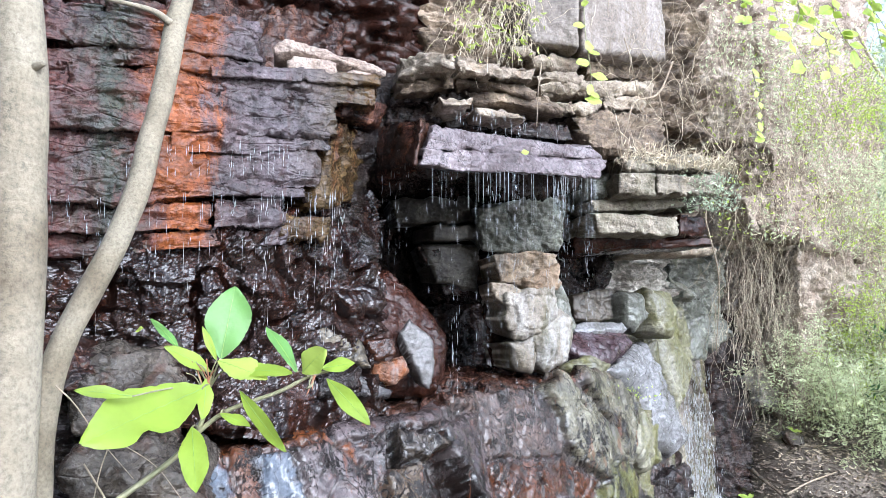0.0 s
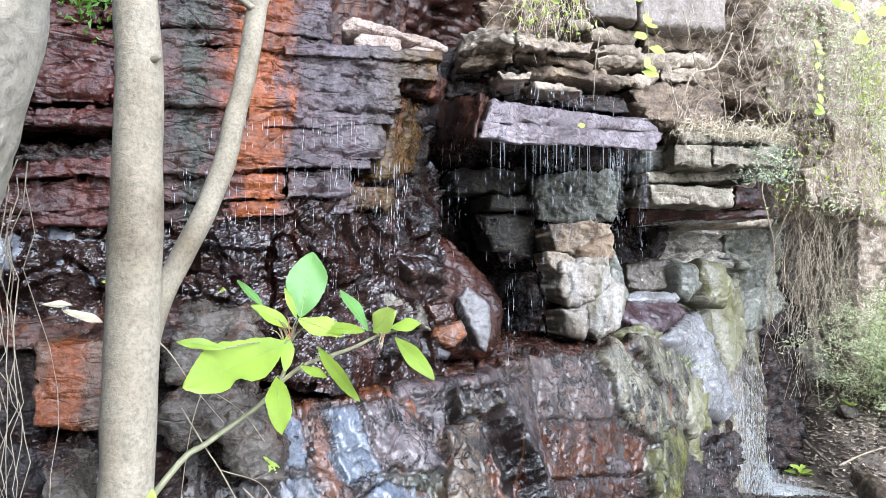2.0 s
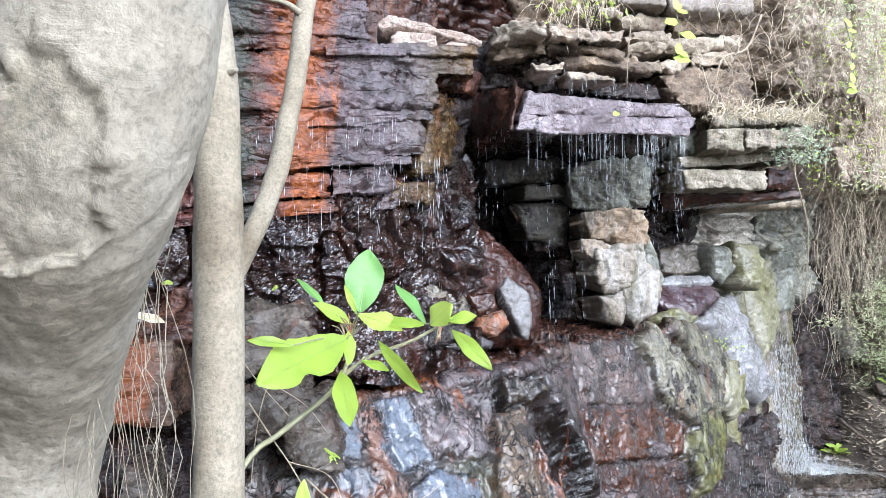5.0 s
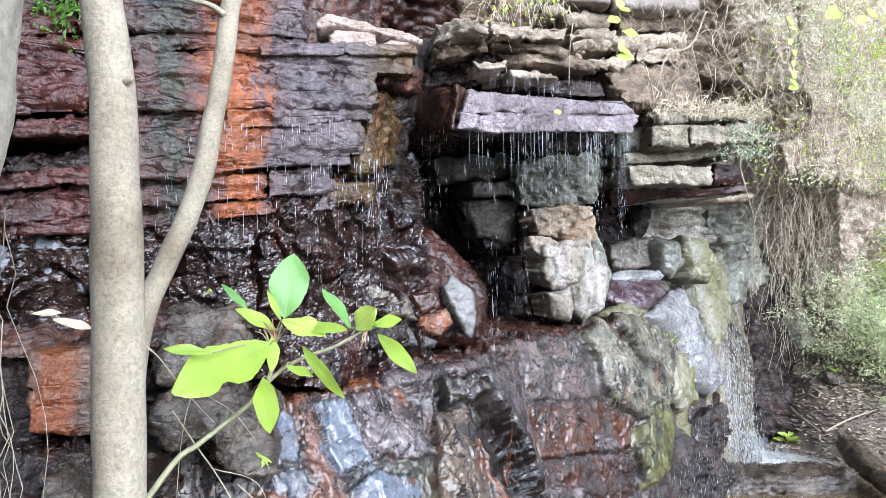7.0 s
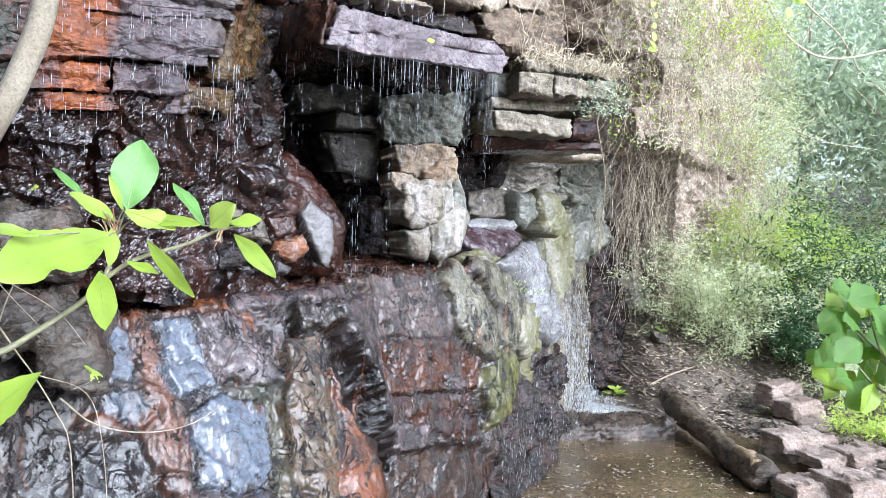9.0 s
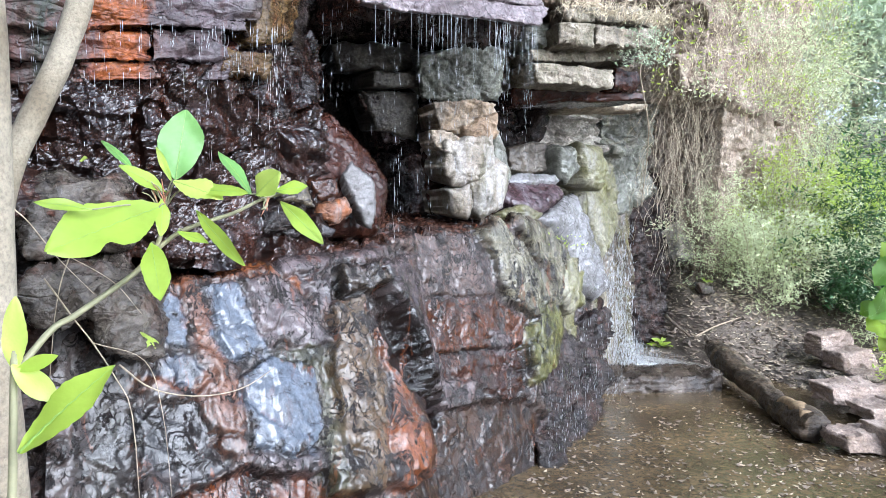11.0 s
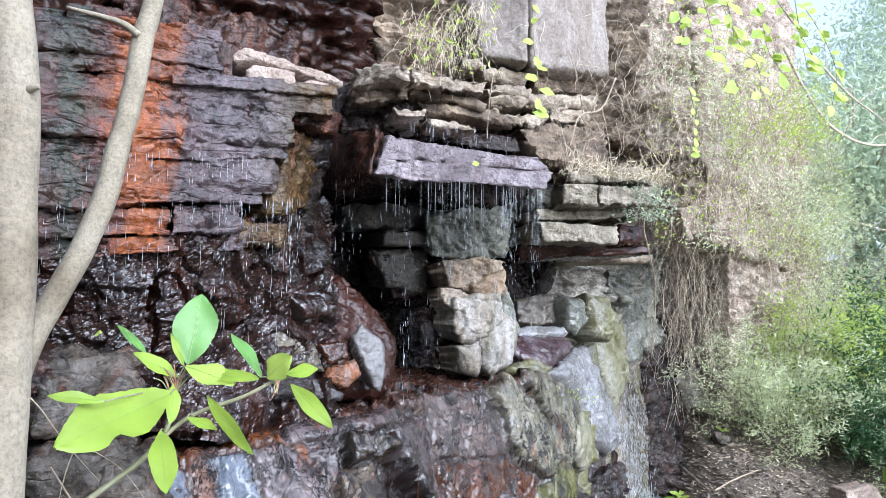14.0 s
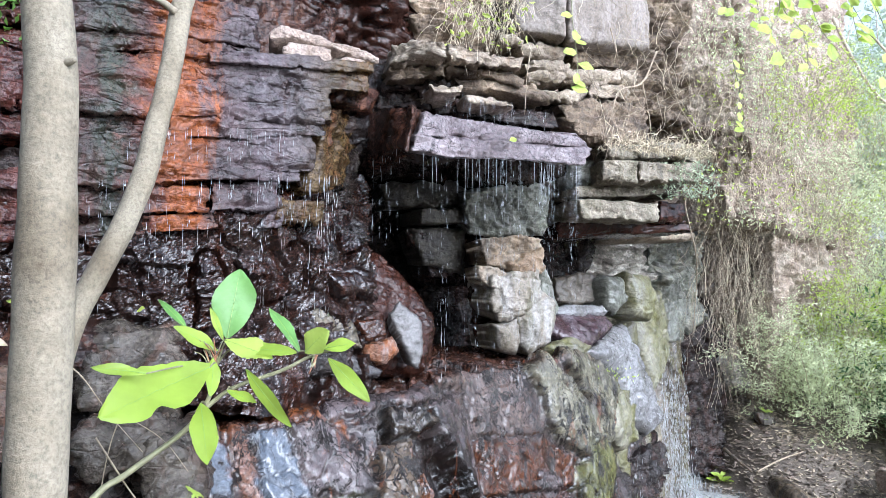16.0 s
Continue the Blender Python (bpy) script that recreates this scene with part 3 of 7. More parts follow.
def skin(parent, columns, rise, material, coarse, middle_size, fine, deep, name="face", seed=3, cell=0.011, back=(-0.25, 0.95, 0.06), lean=0.25, size=6.5, flute=0.7, smooth=True):
    """One unbroken rock face through the top and foot of each column, turning back over its crest into a shelf."""
    top = np.array([c[:3] for c in columns])
    foot = np.array([c[3:] for c in columns])
    step = np.linalg.norm(np.diff((top + foot) / 2, axis=0), axis=1)
    at = np.concatenate(((0,), np.cumsum(step)))
    nu, nv = int(at[-1] / cell), int((rise + np.linalg.norm(back)) / cell)
    u = np.linspace(0, at[-1], nu)
    t, f = (np.stack([np.interp(u, at, q[:, k]) for k in range(3)], 1) for q in (top, foot))
    v = np.linspace(0, rise + np.linalg.norm(back), nv)
    span = v[:, None, None]
    up = np.clip(span / rise, 0, 1)
    over = np.clip((span - rise) / np.linalg.norm(back), 0, 1)
    p = f + (t - f) * up + np.array(back) * over
    for _ in range(4):
        p[1:-1] = (p[:-2] + 2 * p[1:-1] + p[2:]) / 4
        p[:, 1:-1] = (p[:, :-2] + 2 * p[:, 1:-1] + p[:, 2:]) / 4
    p = p.reshape(-1, 3)
    slant = p + np.outer(p[:, 2], (lean, 0, 0)) + 0.022 * np.stack([fractal(p * 6 + 13 * k, seed + k, 3) for k in range(3)], 1)
    lumps = fractal(p * 2.2, seed + 5, 3)
    big = facets(slant * np.array((2.6, 2.2, 1.7)), seed)
    mid = facets(slant * np.array((1, 1, flute)) * size, seed + 1)
    small = facets(slant * np.array((17, 17, 13 if smooth else 26)), seed + 2)
    if not smooth:
        small = small + 0.55 * facets(slant * np.array((36, 36, 52)), seed + 4)
    tiny = fractal(p * 38, seed + 7, 2)
    split = np.clip(1 - np.abs(fractal(slant * np.array((2.6, 2.6, 1.3)), seed + 8, 3)) / 0.035, 0, 1)
    calm = np.clip(0.5 + 1.6 * value_noise(p * 2.1, seed + 9), 0.22, 1.0)
    grid = p.reshape(nv, nu, 3)
    n = np.cross(np.gradient(grid, axis=1), np.gradient(grid, axis=0)).reshape(-1, 3)
    n /= np.linalg.norm(n, axis=1)[:, None]
    move = 0.5 * coarse * lumps + coarse * big + middle_size * mid + fine * (small + 0.35 * tiny) * calm - deep * split
    p = p + n * move[:, None]
    idx = np.arange(nu * nv).reshape(nv, nu)
    quads = np.stack((idx[:-1, :-1].ravel(), idx[:-1, 1:].ravel(), idx[1:, 1:].ravel(), idx[1:, :-1].ravel()), 1)
    return mesh_object(name, p.tolist(), quads.tolist(), material, parent, smooth)


def outline_distance(a, b, ring):
    """Signed distance of points to a closed ring of corners, above zero inside, and the way to its nearest edge point."""
    best = np.full(a.shape, 1e9)
    inside = np.zeros(a.shape, bool)
    na, nb = a.copy(), b.copy()
    for (x0, y0), (x1, y1) in zip(ring, np.roll(ring, -1, axis=0)):
        dx, dy = x1 - x0, y1 - y0
        k = np.clip(((a - x0) * dx + (b - y0) * dy) / (dx * dx + dy * dy + 1e-12), 0, 1)
        px, py = x0 + k * dx, y0 + k * dy
        d = np.hypot(a - px, b - py)
        near = d < best
        best, na, nb = np.where(near, d, best), np.where(near, px, na), np.where(near, py, nb)
        cross = (y0 > b) != (y1 > b)
        inside ^= cross & (a < (x1 - x0) * (b - y0) / (y1 - y0 + 1e-12) + x0)
    return np.where(inside, best, -best), na - a, nb - b


def plate(parent, corners, material, depth=0.14, edge=0.02, dome=0.0, amp=0.008, jag=0.010, cell=0.0085, name="stone"):
    """A broken slab of the face: uneven outline through the corners, rounded rim, sides that run back into the rock."""
    STONES[0] += 1
    seed = STONES[0] * 7
    c = np.array(corners)
    mid = c.mean(0)
    n = np.linalg.svd(c - mid)[2][2]
    n = n if n[1] < 0 else -n
    v = np.array((0, 0, 1.0)) - n * n[2]
    v /= np.linalg.norm(v)
    u = np.cross(v, n)
    ring = np.stack(((c - mid) @ u, (c - mid) @ v), 1)
    lift = (c - mid) @ n
    low, high = ring.min(0) - 0.02, ring.max(0) + 0.02
    cell = max(cell, ((high - low).prod() / 16000) ** 0.5)
    ga, gb = np.meshgrid(np.arange(low[0], high[0], cell), np.arange(low[1], high[1], cell), indexing="ij")
    a, b = ga.ravel(), gb.ravel()
    p = mid + np.outer(a, u) + np.outer(b, v)
    wa = a + jag * (fractal(p * 11, seed, 3) + 0.5 * facets(p * 26, seed + 1))
    wb = b + jag * (fractal(p * 11 + 40, seed + 4, 3) + 0.5 * facets(p * 26 + 7, seed + 2))
    s, ta, tb = outline_distance(wa, wb, ring)
    rim = np.clip(s, 0, edge)
    weight = 1.0 / (((a[:, None] - ring[:, 0]) ** 2 + (b[:, None] - ring[:, 1]) ** 2) + 0.004)
    h = (weight * lift).sum(1) / weight.sum(1)
    h = h + np.sqrt(np.maximum(edge ** 2 - (edge - rim) ** 2, 0)) - edge
    h = h + dome * np.sqrt(np.clip(s / max(0.02, s.max()), 0, 1))
    bent = p + 0.02 * np.stack([value_noise(p * 9 + 13 * k, seed + k) for k in range(3)], 1)
    split = np.clip(1 - np.abs(fractal(bent * np.array((3.4, 3.4, 2.6)) + seed, seed + 8, 3)) / 0.03, 0, 1)
    h = h + amp * (1.0 * fractal(p * 4.5, seed, 3) + 1.3 * facets(bent * 6.5, seed) + 0.55 * facets(bent * 19, seed + 1) + 0.35 * fractal(p * 34, seed + 3, 2) - 0.9 * split)
    out = s < 0
    a, b = np.where(out, (a + ta) * 0.78, a), np.where(out, (b + tb) * 0.78, b)
    h = np.where(out, lift.min() - depth, h)
    p = mid + np.outer(a, u) + np.outer(b, v) + np.outer(h, n)
    keep = (s > -1.6 * cell).reshape(ga.shape)
    quad = keep[:-1, :-1] & keep[1:, :-1] & keep[1:, 1:] & keep[:-1, 1:]
    idx = np.arange(ga.size).reshape(ga.shape)
    quads = np.stack([q[quad] for q in (idx[:-1, :-1], idx[1:, :-1], idx[1:, 1:], idx[:-1, 1:])], 1)
    used, quads = np.unique(quads, return_inverse=True)
    return mesh_object(name, p[used].tolist(), quads.reshape(-1, 4).tolist(), material, parent)


FACE = []


def zone(tint, lift, wet, ring, soft=0.014, crack=0.0, dome=0.0):
    """One bed or flake of the lower face: its tint, how far it stands proud, its wetness and its outline in x and z."""
    FACE.append((np.array(ring), tint, lift, wet, soft, crack, dome))


def stained_sheet(parent, columns, rise, back, base_tint, seed=33, cell=0.0085):
    """One unbroken face through the top and foot of each column, with the zones raised, split off and tinted on it."""
    top = np.array([c[:3] for c in columns])
    foot = np.array([c[3:] for c in columns])
    step = np.linalg.norm(np.diff((top + foot) / 2, axis=0), axis=1)
    at = np.concatenate(((0,), np.cumsum(step)))
    nu, nv = int(at[-1] / cell), int((rise + np.linalg.norm(back)) / cell)
    u = np.linspace(0, at[-1], nu)
    t, f = (np.stack([np.interp(u, at, q[:, k]) for k in range(3)], 1) for q in (top, foot))
    span = np.linspace(0, rise + np.linalg.norm(back), nv)[:, None, None]
    up = np.clip(span / rise, 0, 1)
    over = np.clip((span - rise) / np.linalg.norm(back), 0, 1)
    p = f + (t - f) * up + np.array(back) * over
    for _ in range(6):
        p[1:-1] = (p[:-2] + 2 * p[1:-1] + p[2:]) / 4
        p[:, 1:-1] = (p[:, :-2] + 2 * p[:, 1:-1] + p[:, 2:]) / 4
    grid = p.copy()
    p = p.reshape(-1, 3)
    n = np.cross(np.gradient(grid, axis=1), np.gradient(grid, axis=0)).reshape(-1, 3)
    n /= np.linalg.norm(n, axis=1)[:, None]
    bent = p + 0.025 * np.stack([fractal(p * 7 + 13 * k, seed + k, 3) for k in range(3)], 1)
    wob = 0.016 * np.stack([fractal(p * 10 + 21 * k, seed + 20 + k, 3) + 0.6 * facets(p * 24 + 5 * k, seed + 30 + k) for k in range(2)], 1)
    a, b = p[:, 0] + wob[:, 0], p[:, 2] + wob[:, 1]
    tint = np.tile(np.array((*base_tint, 0.8)), (len(p), 1))
    move = np.zeros(len(p))
    calm = np.ones(len(p))
    crest = np.arange(len(p)) // nu
    front = crest < nv * (rise + 0.08) / (rise + np.linalg.norm(back))
    tint[crest > nv * (rise - 0.02) / (rise + np.linalg.norm(back))] = (0.050, 0.022, 0.014, 0.85)
    for ring, colour, lift, wet, soft, crack, dome in FACE:
        low, high = ring.min(0) - 0.08, ring.max(0) + 0.08
        near = np.nonzero(front & (a > low[0]) & (a < high[0]) & (b > low[1]) & (b < high[1]))[0]
        s = outline_distance(a[near], b[near], ring)[0]
        w = np.clip(s / soft + 0.5, 0, 1)
        w = w * w * (3 - 2 * w)
        # deep recesses spread their tint wider, so the groove's painted shade covers its walls
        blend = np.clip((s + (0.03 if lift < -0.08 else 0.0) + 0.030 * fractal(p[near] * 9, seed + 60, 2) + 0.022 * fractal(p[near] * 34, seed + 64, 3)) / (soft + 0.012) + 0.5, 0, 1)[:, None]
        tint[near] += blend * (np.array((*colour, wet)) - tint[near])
        swell = lift + dome * np.sqrt(np.clip(s / max(0.03, s.max()), 0, 1))
        move[near] += w * (swell - move[near])
        joint = np.clip(1 - np.abs(s + 0.006 * fractal(p[near] * 30, seed + 70, 2)) / 0.009, 0, 1)
        move[near] -= (crack + 0.006) * joint
        tint[near, :3] *= (1 - 0.8 * joint * min(1.0, 0.35 + 40 * crack))[:, None]
        calm[near] += w * ((0.35 if wet > 0.95 or lift < -0.08 else 0.6) - calm[near])
    split = np.clip(1 - np.abs(fractal(bent * np.array((2.8, 2.8, 1.6)), seed + 8, 3)) / 0.022, 0, 1)
    tint[:, :3] *= (1 - 0.75 * split)[:, None]
    rough = 0.020 * fractal(p * 2.4, seed + 5, 3) + 0.034 * facets(bent * np.array((3.4, 3, 2.4)), seed) + 0.020 * facets(bent * np.array((9, 9, 6)), seed + 1)
    rough = rough + 0.006 * facets(bent * np.array((24, 24, 17)), seed + 2) + 0.003 * fractal(p * 40, seed + 7, 2) - 0.05 * split
    p = p + n * (move + rough * calm)[:, None]
    idx = np.arange(nu * nv).reshape(nv, nu)
    quads = np.stack((idx[:-1, :-1].ravel(), idx[:-1, 1:].ravel(), idx[1:, 1:].ravel(), idx[1:, :-1].ravel()), 1)
    ob = mesh_object("face", p.tolist(), quads.tolist(), STAINED, parent)
    layer = ob.data.color_attributes.new("tint", "FLOAT_COLOR", "POINT")
    layer.data.foreach_set("color", tint.ravel())
    return ob



def tube(points, radii, sides=8, bumps=0.0, seed=0):
    """Vertices and faces of a bent, tapered round stem through the points."""
    pts = [Vector(p) for p in points]
    verts, faces = [], []
    for i, p in enumerate(pts):
        d = (pts[min(i + 1, len(pts) - 1)] - pts[max(i - 1, 0)]).normalized()
        a = d.cross(Vector((0.31, 0.87, 0.2)) if abs(d.y) < 0.9 else Vector((1, 0, 0))).normalized()
        b = d.cross(a)
        for k in range(sides):
            ang = 2 * math.pi * k / sides
            way = a * math.cos(ang) + b * math.sin(ang)
            r = radii[i]
            if bumps:
                r *= 1 + bumps * noise.noise((p + way * r * 1.5) * 9 + Vector((seed, 0, 0)))
            verts.append(p + way * r)
    for i in range(len(pts) - 1):
        for k in range(sides):
            a, b = i * sides + k, i * sides + (k + 1) % sides
            faces.append((a, b, b + sides, a + sides))
    faces.append(tuple(range(sides))[::-1])
    faces.append(tuple(len(verts) - sides + k for k in range(sides)))
    return verts, faces


def spline(points, count):
    """Points along a smooth curve through the given ones."""
    p = [Vector(q) for q in points]
    p = [p[0] * 2 - p[1]] + p + [p[-1] * 2 - p[-2]]
    out = []
    spans = len(p) - 3
    for i in range(count):
        f = i / (count - 1) * spans
        k = min(int(f), spans - 1)
        u = f - k
        a, b, c, d = p[k:k + 4]
        out.append(0.5 * (2 * b + (c - a) * u + (2 * a - 5 * b + 4 * c - d) * u * u + (3 * b - a - 3 * c + d) * u ** 3))
    return out


def stem(name, points, r0, r1, material, parent=None, count=24, sides=10, bumps=0.0, flare=0.0, seed=0):
    pts = spline(points, count)
    radii = []
    for i in range(count):
        f = i / (count - 1)
        radii.append((r0 + (r1 - r0) * f) * (1 + flare * max(0, 1 - f * 6)))
    v, f = tube(pts, radii, sides, bumps, seed)
    return mesh_object(name, v, f, material, parent)


def blade(base, tip, width, up, material, parent, name="leaf", fold=0.12, droop=0.1, torn=0):
    """A broad leaf from base to tip: two halves folded along a midrib, wavy edge, slight thickness."""
    base, tip = Vector(base), Vector(tip)
    along = tip - base
    length = along.length
    along.normalize()
    side = along.cross(Vector(up)).normalized()
    lift = side.cross(along).normalized()
    verts, faces = [], []
    small = length < 0.05
    rows, cols = (8, 4) if small else (30, 8)
    phase = length * 90 + width * 40
    for i in range(rows + 1):
        f = i / rows
        half = width / 2 * math.sin(math.pi * min(1, f * 0.97 + 0.02) ** 1.08) ** 0.8
        for j in range(cols + 1):
            s = j / cols * 2 - 1
            tooth = 1.0
            if abs(s) > 0.9 and not small:
                tooth = 1 + 0.055 * ((f * 13 + 0.3 * s) % 1.0 - 0.5) + 0.05 * math.sin(f * 11 + phase + 2 * s)
            reach = half * (tooth + 0.06 * math.sin(phase + 3 * s))
            if torn and s < -0.4 and abs(f - torn) < 0.09:
                reach *= 0.62 + 3.5 * abs(f - torn)
            quilt = 0.022 * width * math.sin((f * 8 - abs(s) * 1.6) * 6.28) * (1 - abs(f - 0.5))
            wave = 0.05 * math.sin(f * 9 + s * 2 + phase) * abs(s) * width
            p = base + along * (f * length) + side * (s * reach) + lift * (abs(s) * half * fold - droop * length * f * f + wave + quilt)
            verts.append(p)
    for i in range(rows):
        for j in range(cols):
            a = i * (cols + 1) + j
            faces.append((a, a + 1, a + cols + 2, a + cols + 1))
    leaf = mesh_object(name, verts, faces, material, parent)
    if length > 0.09:
        rib = [verts[i * (cols + 1) + cols // 2] + lift * 0.0006 for i in range(rows + 1)]
        v, f = tube(rib, [0.0011 * (1.15 - i / rows) for i in range(rows + 1)], 5)
        mesh_object("midrib", v, f, RIB, leaf)
    return leaf


def scatter_leaves(name, spots, size, material, parent=None, flat=0.0, seed=0, shape=2.2):
    """Many small folded leaves, four triangles each, at the given spots."""
    rng = np.random.RandomState(seed)
    n = len(spots)
    p = np.array(spots, dtype=float)
    a = rng.normal(size=(n, 3))
    a[:, 2] *= 1 - flat
    a /= np.linalg.norm(a, axis=1)[:, None]
    b = np.cross(a, np.array((0, 0, 1.0)) + (1 - flat) * rng.normal(size=(n, 3)) * 0.7)
    b /= np.linalg.norm(b, axis=1)[:, None] + 1e-9
    c = np.cross(a, b)
    l = size * (0.55 + 0.9 * rng.rand(n))[:, None]
    w = l / shape
    v = np.stack((p - a * l / 2, p + b * w / 2 + c * w * 0.2, p + a * l / 2 - c * w * 0.25, p - b * w / 2 + c * w * 0.2), 1).reshape(-1, 3)
    i = np.arange(n)[:, None] * 4
    f = np.concatenate((np.hstack((i, i + 1, i + 2)), np.hstack((i, i + 2, i + 3))))
    return mesh_object(name, v.tolist(), f.tolist(), material, parent, False)


def strands(name, lines, radius, material, parent=None):
    """Thin three-sided threads along many short lines of points."""
    verts, faces = [], []
    for pts in lines:
        base = len(verts)
        m = len(pts)
        for i, p in enumerate(pts):
            r = radius * (1 - 0.6 * i / m)
            for k in range(3):
                ang = 2.094 * k
                verts.append((p[0] + r * math.cos(ang), p[1] + r * math.sin(ang), p[2] + (0.3 * r if k else 0)))
        for i in range(m - 1):
            for k in range(3):
                a, b = base + i * 3 + k, base + i * 3 + (k + 1) % 3
                faces.append((a, b, b + 3, a + 3))
    return mesh_object(name, verts, faces, material, parent)


# ---- ground ----
def ground_height(x, y):
    pool = np.clip(1.25 - np.hypot((x - 2.9) / 1.75, (y - np.where(y > 5.4, 5.4, 5.0)) / np.where(y > 5.4, 1.9, 2.3)), 0, 1)
    h = 0.10 + 0.0 * x
    h = h + 0.16 * np.clip(y - 6.3, 0, 6) + 0.10 * np.clip(x - 5.9, 0, 12) + 0.10 * np.clip(x - 9, 0, 20)
    h = h + 0.22 * np.clip(2.6 - y, 0, 1) + 0.6 * np.clip(y - 5.95, 0, 0.75) * np.clip((x - 4.4) / 0.3, 0, 1)
    return h - 0.42 * np.clip(pool * 2, 0, 1)


def build_ground():
    def spread(a, b, m, far):
        mid = np.linspace(a, b, m)
        tail = np.geomspace(0.3, far, 22)
        return np.concatenate((a - tail[::-1], mid, b + tail))
    xs, ys = spread(-2.5, 8.5, 170, 900), spread(-1.5, 9.5, 170, 900)
    gx, gy = np.meshgrid(xs, ys, indexing="ij")
    p = np.stack((gx.ravel(), gy.ravel(), 0 * gx.ravel()), 1)
    rough = 0.05 * fractal(p * 2.5, 3, 4) + 0.015 * value_noise(p * 14, 4)
    z = ground_height(p[:, 0], p[:, 1]) + np.where(np.hypot(p[:, 0], p[:, 1]) < 25, rough, 0.0)
    p[:, 2] = z
    idx = np.arange(gx.size).reshape(gx.shape)
    f = np.stack((idx[:-1, :-1].ravel(), idx[1:, :-1].ravel(), idx[1:, 1:].ravel(), idx[:-1, 1:].ravel()), 1)
    ob = mesh_object("ground", p.tolist(), f.tolist(), SOIL)
    return tagged(ob, "damp dark soil bank with leaf litter", "ground", kind="structure")


build_ground()


def build_pool():
    verts, faces = [(2.9, 5.4, 0.0)], []
    for k in range(72):
        a = 2 * math.pi * k / 72
        r = 1 + 0.05 * math.sin(3 * a + 1) + 0.03 * math.sin(7 * a)
        verts.append((2.9 + 2.0 * r * math.cos(a), 5.1 + 2.5 * r * math.sin(a), 0.0))
    for k in range(72):
        faces.append((0, 1 + k, 1 + (k + 1) % 72))
    tagged(mesh_object("pool_water", verts, faces, WATER), "shallow brown pool with white foam under the fall", "water", kind="structure")


build_pool()

# ---- rock face ----
wall = thing("cliff_wall", "dark wet layered sandstone wall with orange rust streaks", "cliff", "structure")
upper = thing("cliff_top", "dry tan sandstone beds stacked above the ledge", "cliff", "structure")
ledge = thing("rock_ledge", "wet purple-grey overhanging slab in two beds", "rock")
right = thing("cliff_shelf", "tan and mossy sandstone blocks with underside coloured dark for shade", "cliff", "structure")
boulder = thing("boulder", "pale boulder with white mineral streaks under the overhang", "boulder")
cave = thing("cliff_hollow", "dark dripping hollow beneath the overhanging slab", "cliff", "structure")
middle = thing("rock_rubble", "broken wet red-brown stones on the middle shelf", "rocks", "structure")
lower = thing("lower_cliff", "wet slate, rusty and mossy faces of the lower tier, blue sky sheen painted in", "cliff", "structure")
basin = thing("rock_basin", "wet purple stone step with rounded grey stones", "rocks", "structure")
alcove = thing("cliff_alcove", "shaded mossy rock behind the waterfall, its back painted lighter", "cliff", "structure")
hillside = thing("overgrown_cliff", "pale sandstone cliff under dry vines", "cliff", "structure")


def bank_stone():
    return thing("bank_stone", "pale angular stone edging the pool bank", "stone", group="stones along the bank")


left = thing("cliff_foot", "rounded grey boulders and rust-stained block", "rocks", "structure")


def wall_y(x):
    return 3.33 + 0.4 * (x - 0.07) if x > -0.9 else 2.94 + 0.22 * (x + 0.9)


def wall_z(z, x):
    return z + 0.11 * (x + 0.4)


def bed(z0, z1, breaks, proud, depth, material=WALL, amp=0.010):
    """A bed of the wall from z0 to z1, split at the breaks; the faces lean and step a little."""
    rng = random.Random(int(z0 * 1000))
    for a, b in zip(breaks[:-1], breaks[1:]):
        o = proud + rng.uniform(-0.008, 0.008)
        x0, x1 = a - 0.005, b + 0.005
        jig = [rng.uniform(-0.006, 0.006) for _ in range(4)]
        stone(wall, (x0, wall_y(x0) - o + 0.012, wall_z(z1 + 0.007 + jig[0], x0)), (x1, wall_y(x1) - o + 0.012, wall_z(z1 + 0.007 + jig[1], x1)),
              (x1, wall_y(x1) - o, wall_z(z0 - 0.007 + jig[2], x1)), (x0, wall_y(x0) - o, wall_z(z0 - 0.007 + jig[3], x0)), depth, material, amp * 1.4, cell=0.009, warp=0.014, bevel=0.05, strata=0.9)


bed(2.160, 2.228, (-2.4, -1.2, -0.02), 0.00, 0.6)
bed(2.226, 2.338, (-2.4, -0.85, -0.30, -0.02), 0.018, 0.6)
bed(2.340, 2.386, (-2.4, -0.9, 0.06), 0.045, 0.6)
bed(2.387, 2.543, (-0.90, -0.33, 0.12), 0.022, 0.6)
bed(2.39, 2.50, (-2.4, -1.6, -1.2, -0.9), -0.10, 0.6, WETDARK, 0.03)
bed(2.542, 2.618, (-2.4, -1.2, -0.45, 0.17), 0.032, 0.6)
bed(2.616, 2.774, (-2.4, -0.95, -0.28, 0.20), 0.026, 0.6)
bed(2.773, 2.864, (-2.4, -0.8, -0.36, 0.38), 0.01, 0.6)
bed(2.863, 2.905, (-0.32, 0.05, 0.40), 0.02, 0.5, WALL, 0.006)
bed(2.863, 2.944, (-2.4, -1.3, -0.13), 0.014, 0.55)
bed(2.943, 3.044, (-2.4, -1.0, -0.13), 0.0, 0.55)
bed(3.043, 3.12, (-2.4, -0.7, -0.14), -0.015, 0.5)
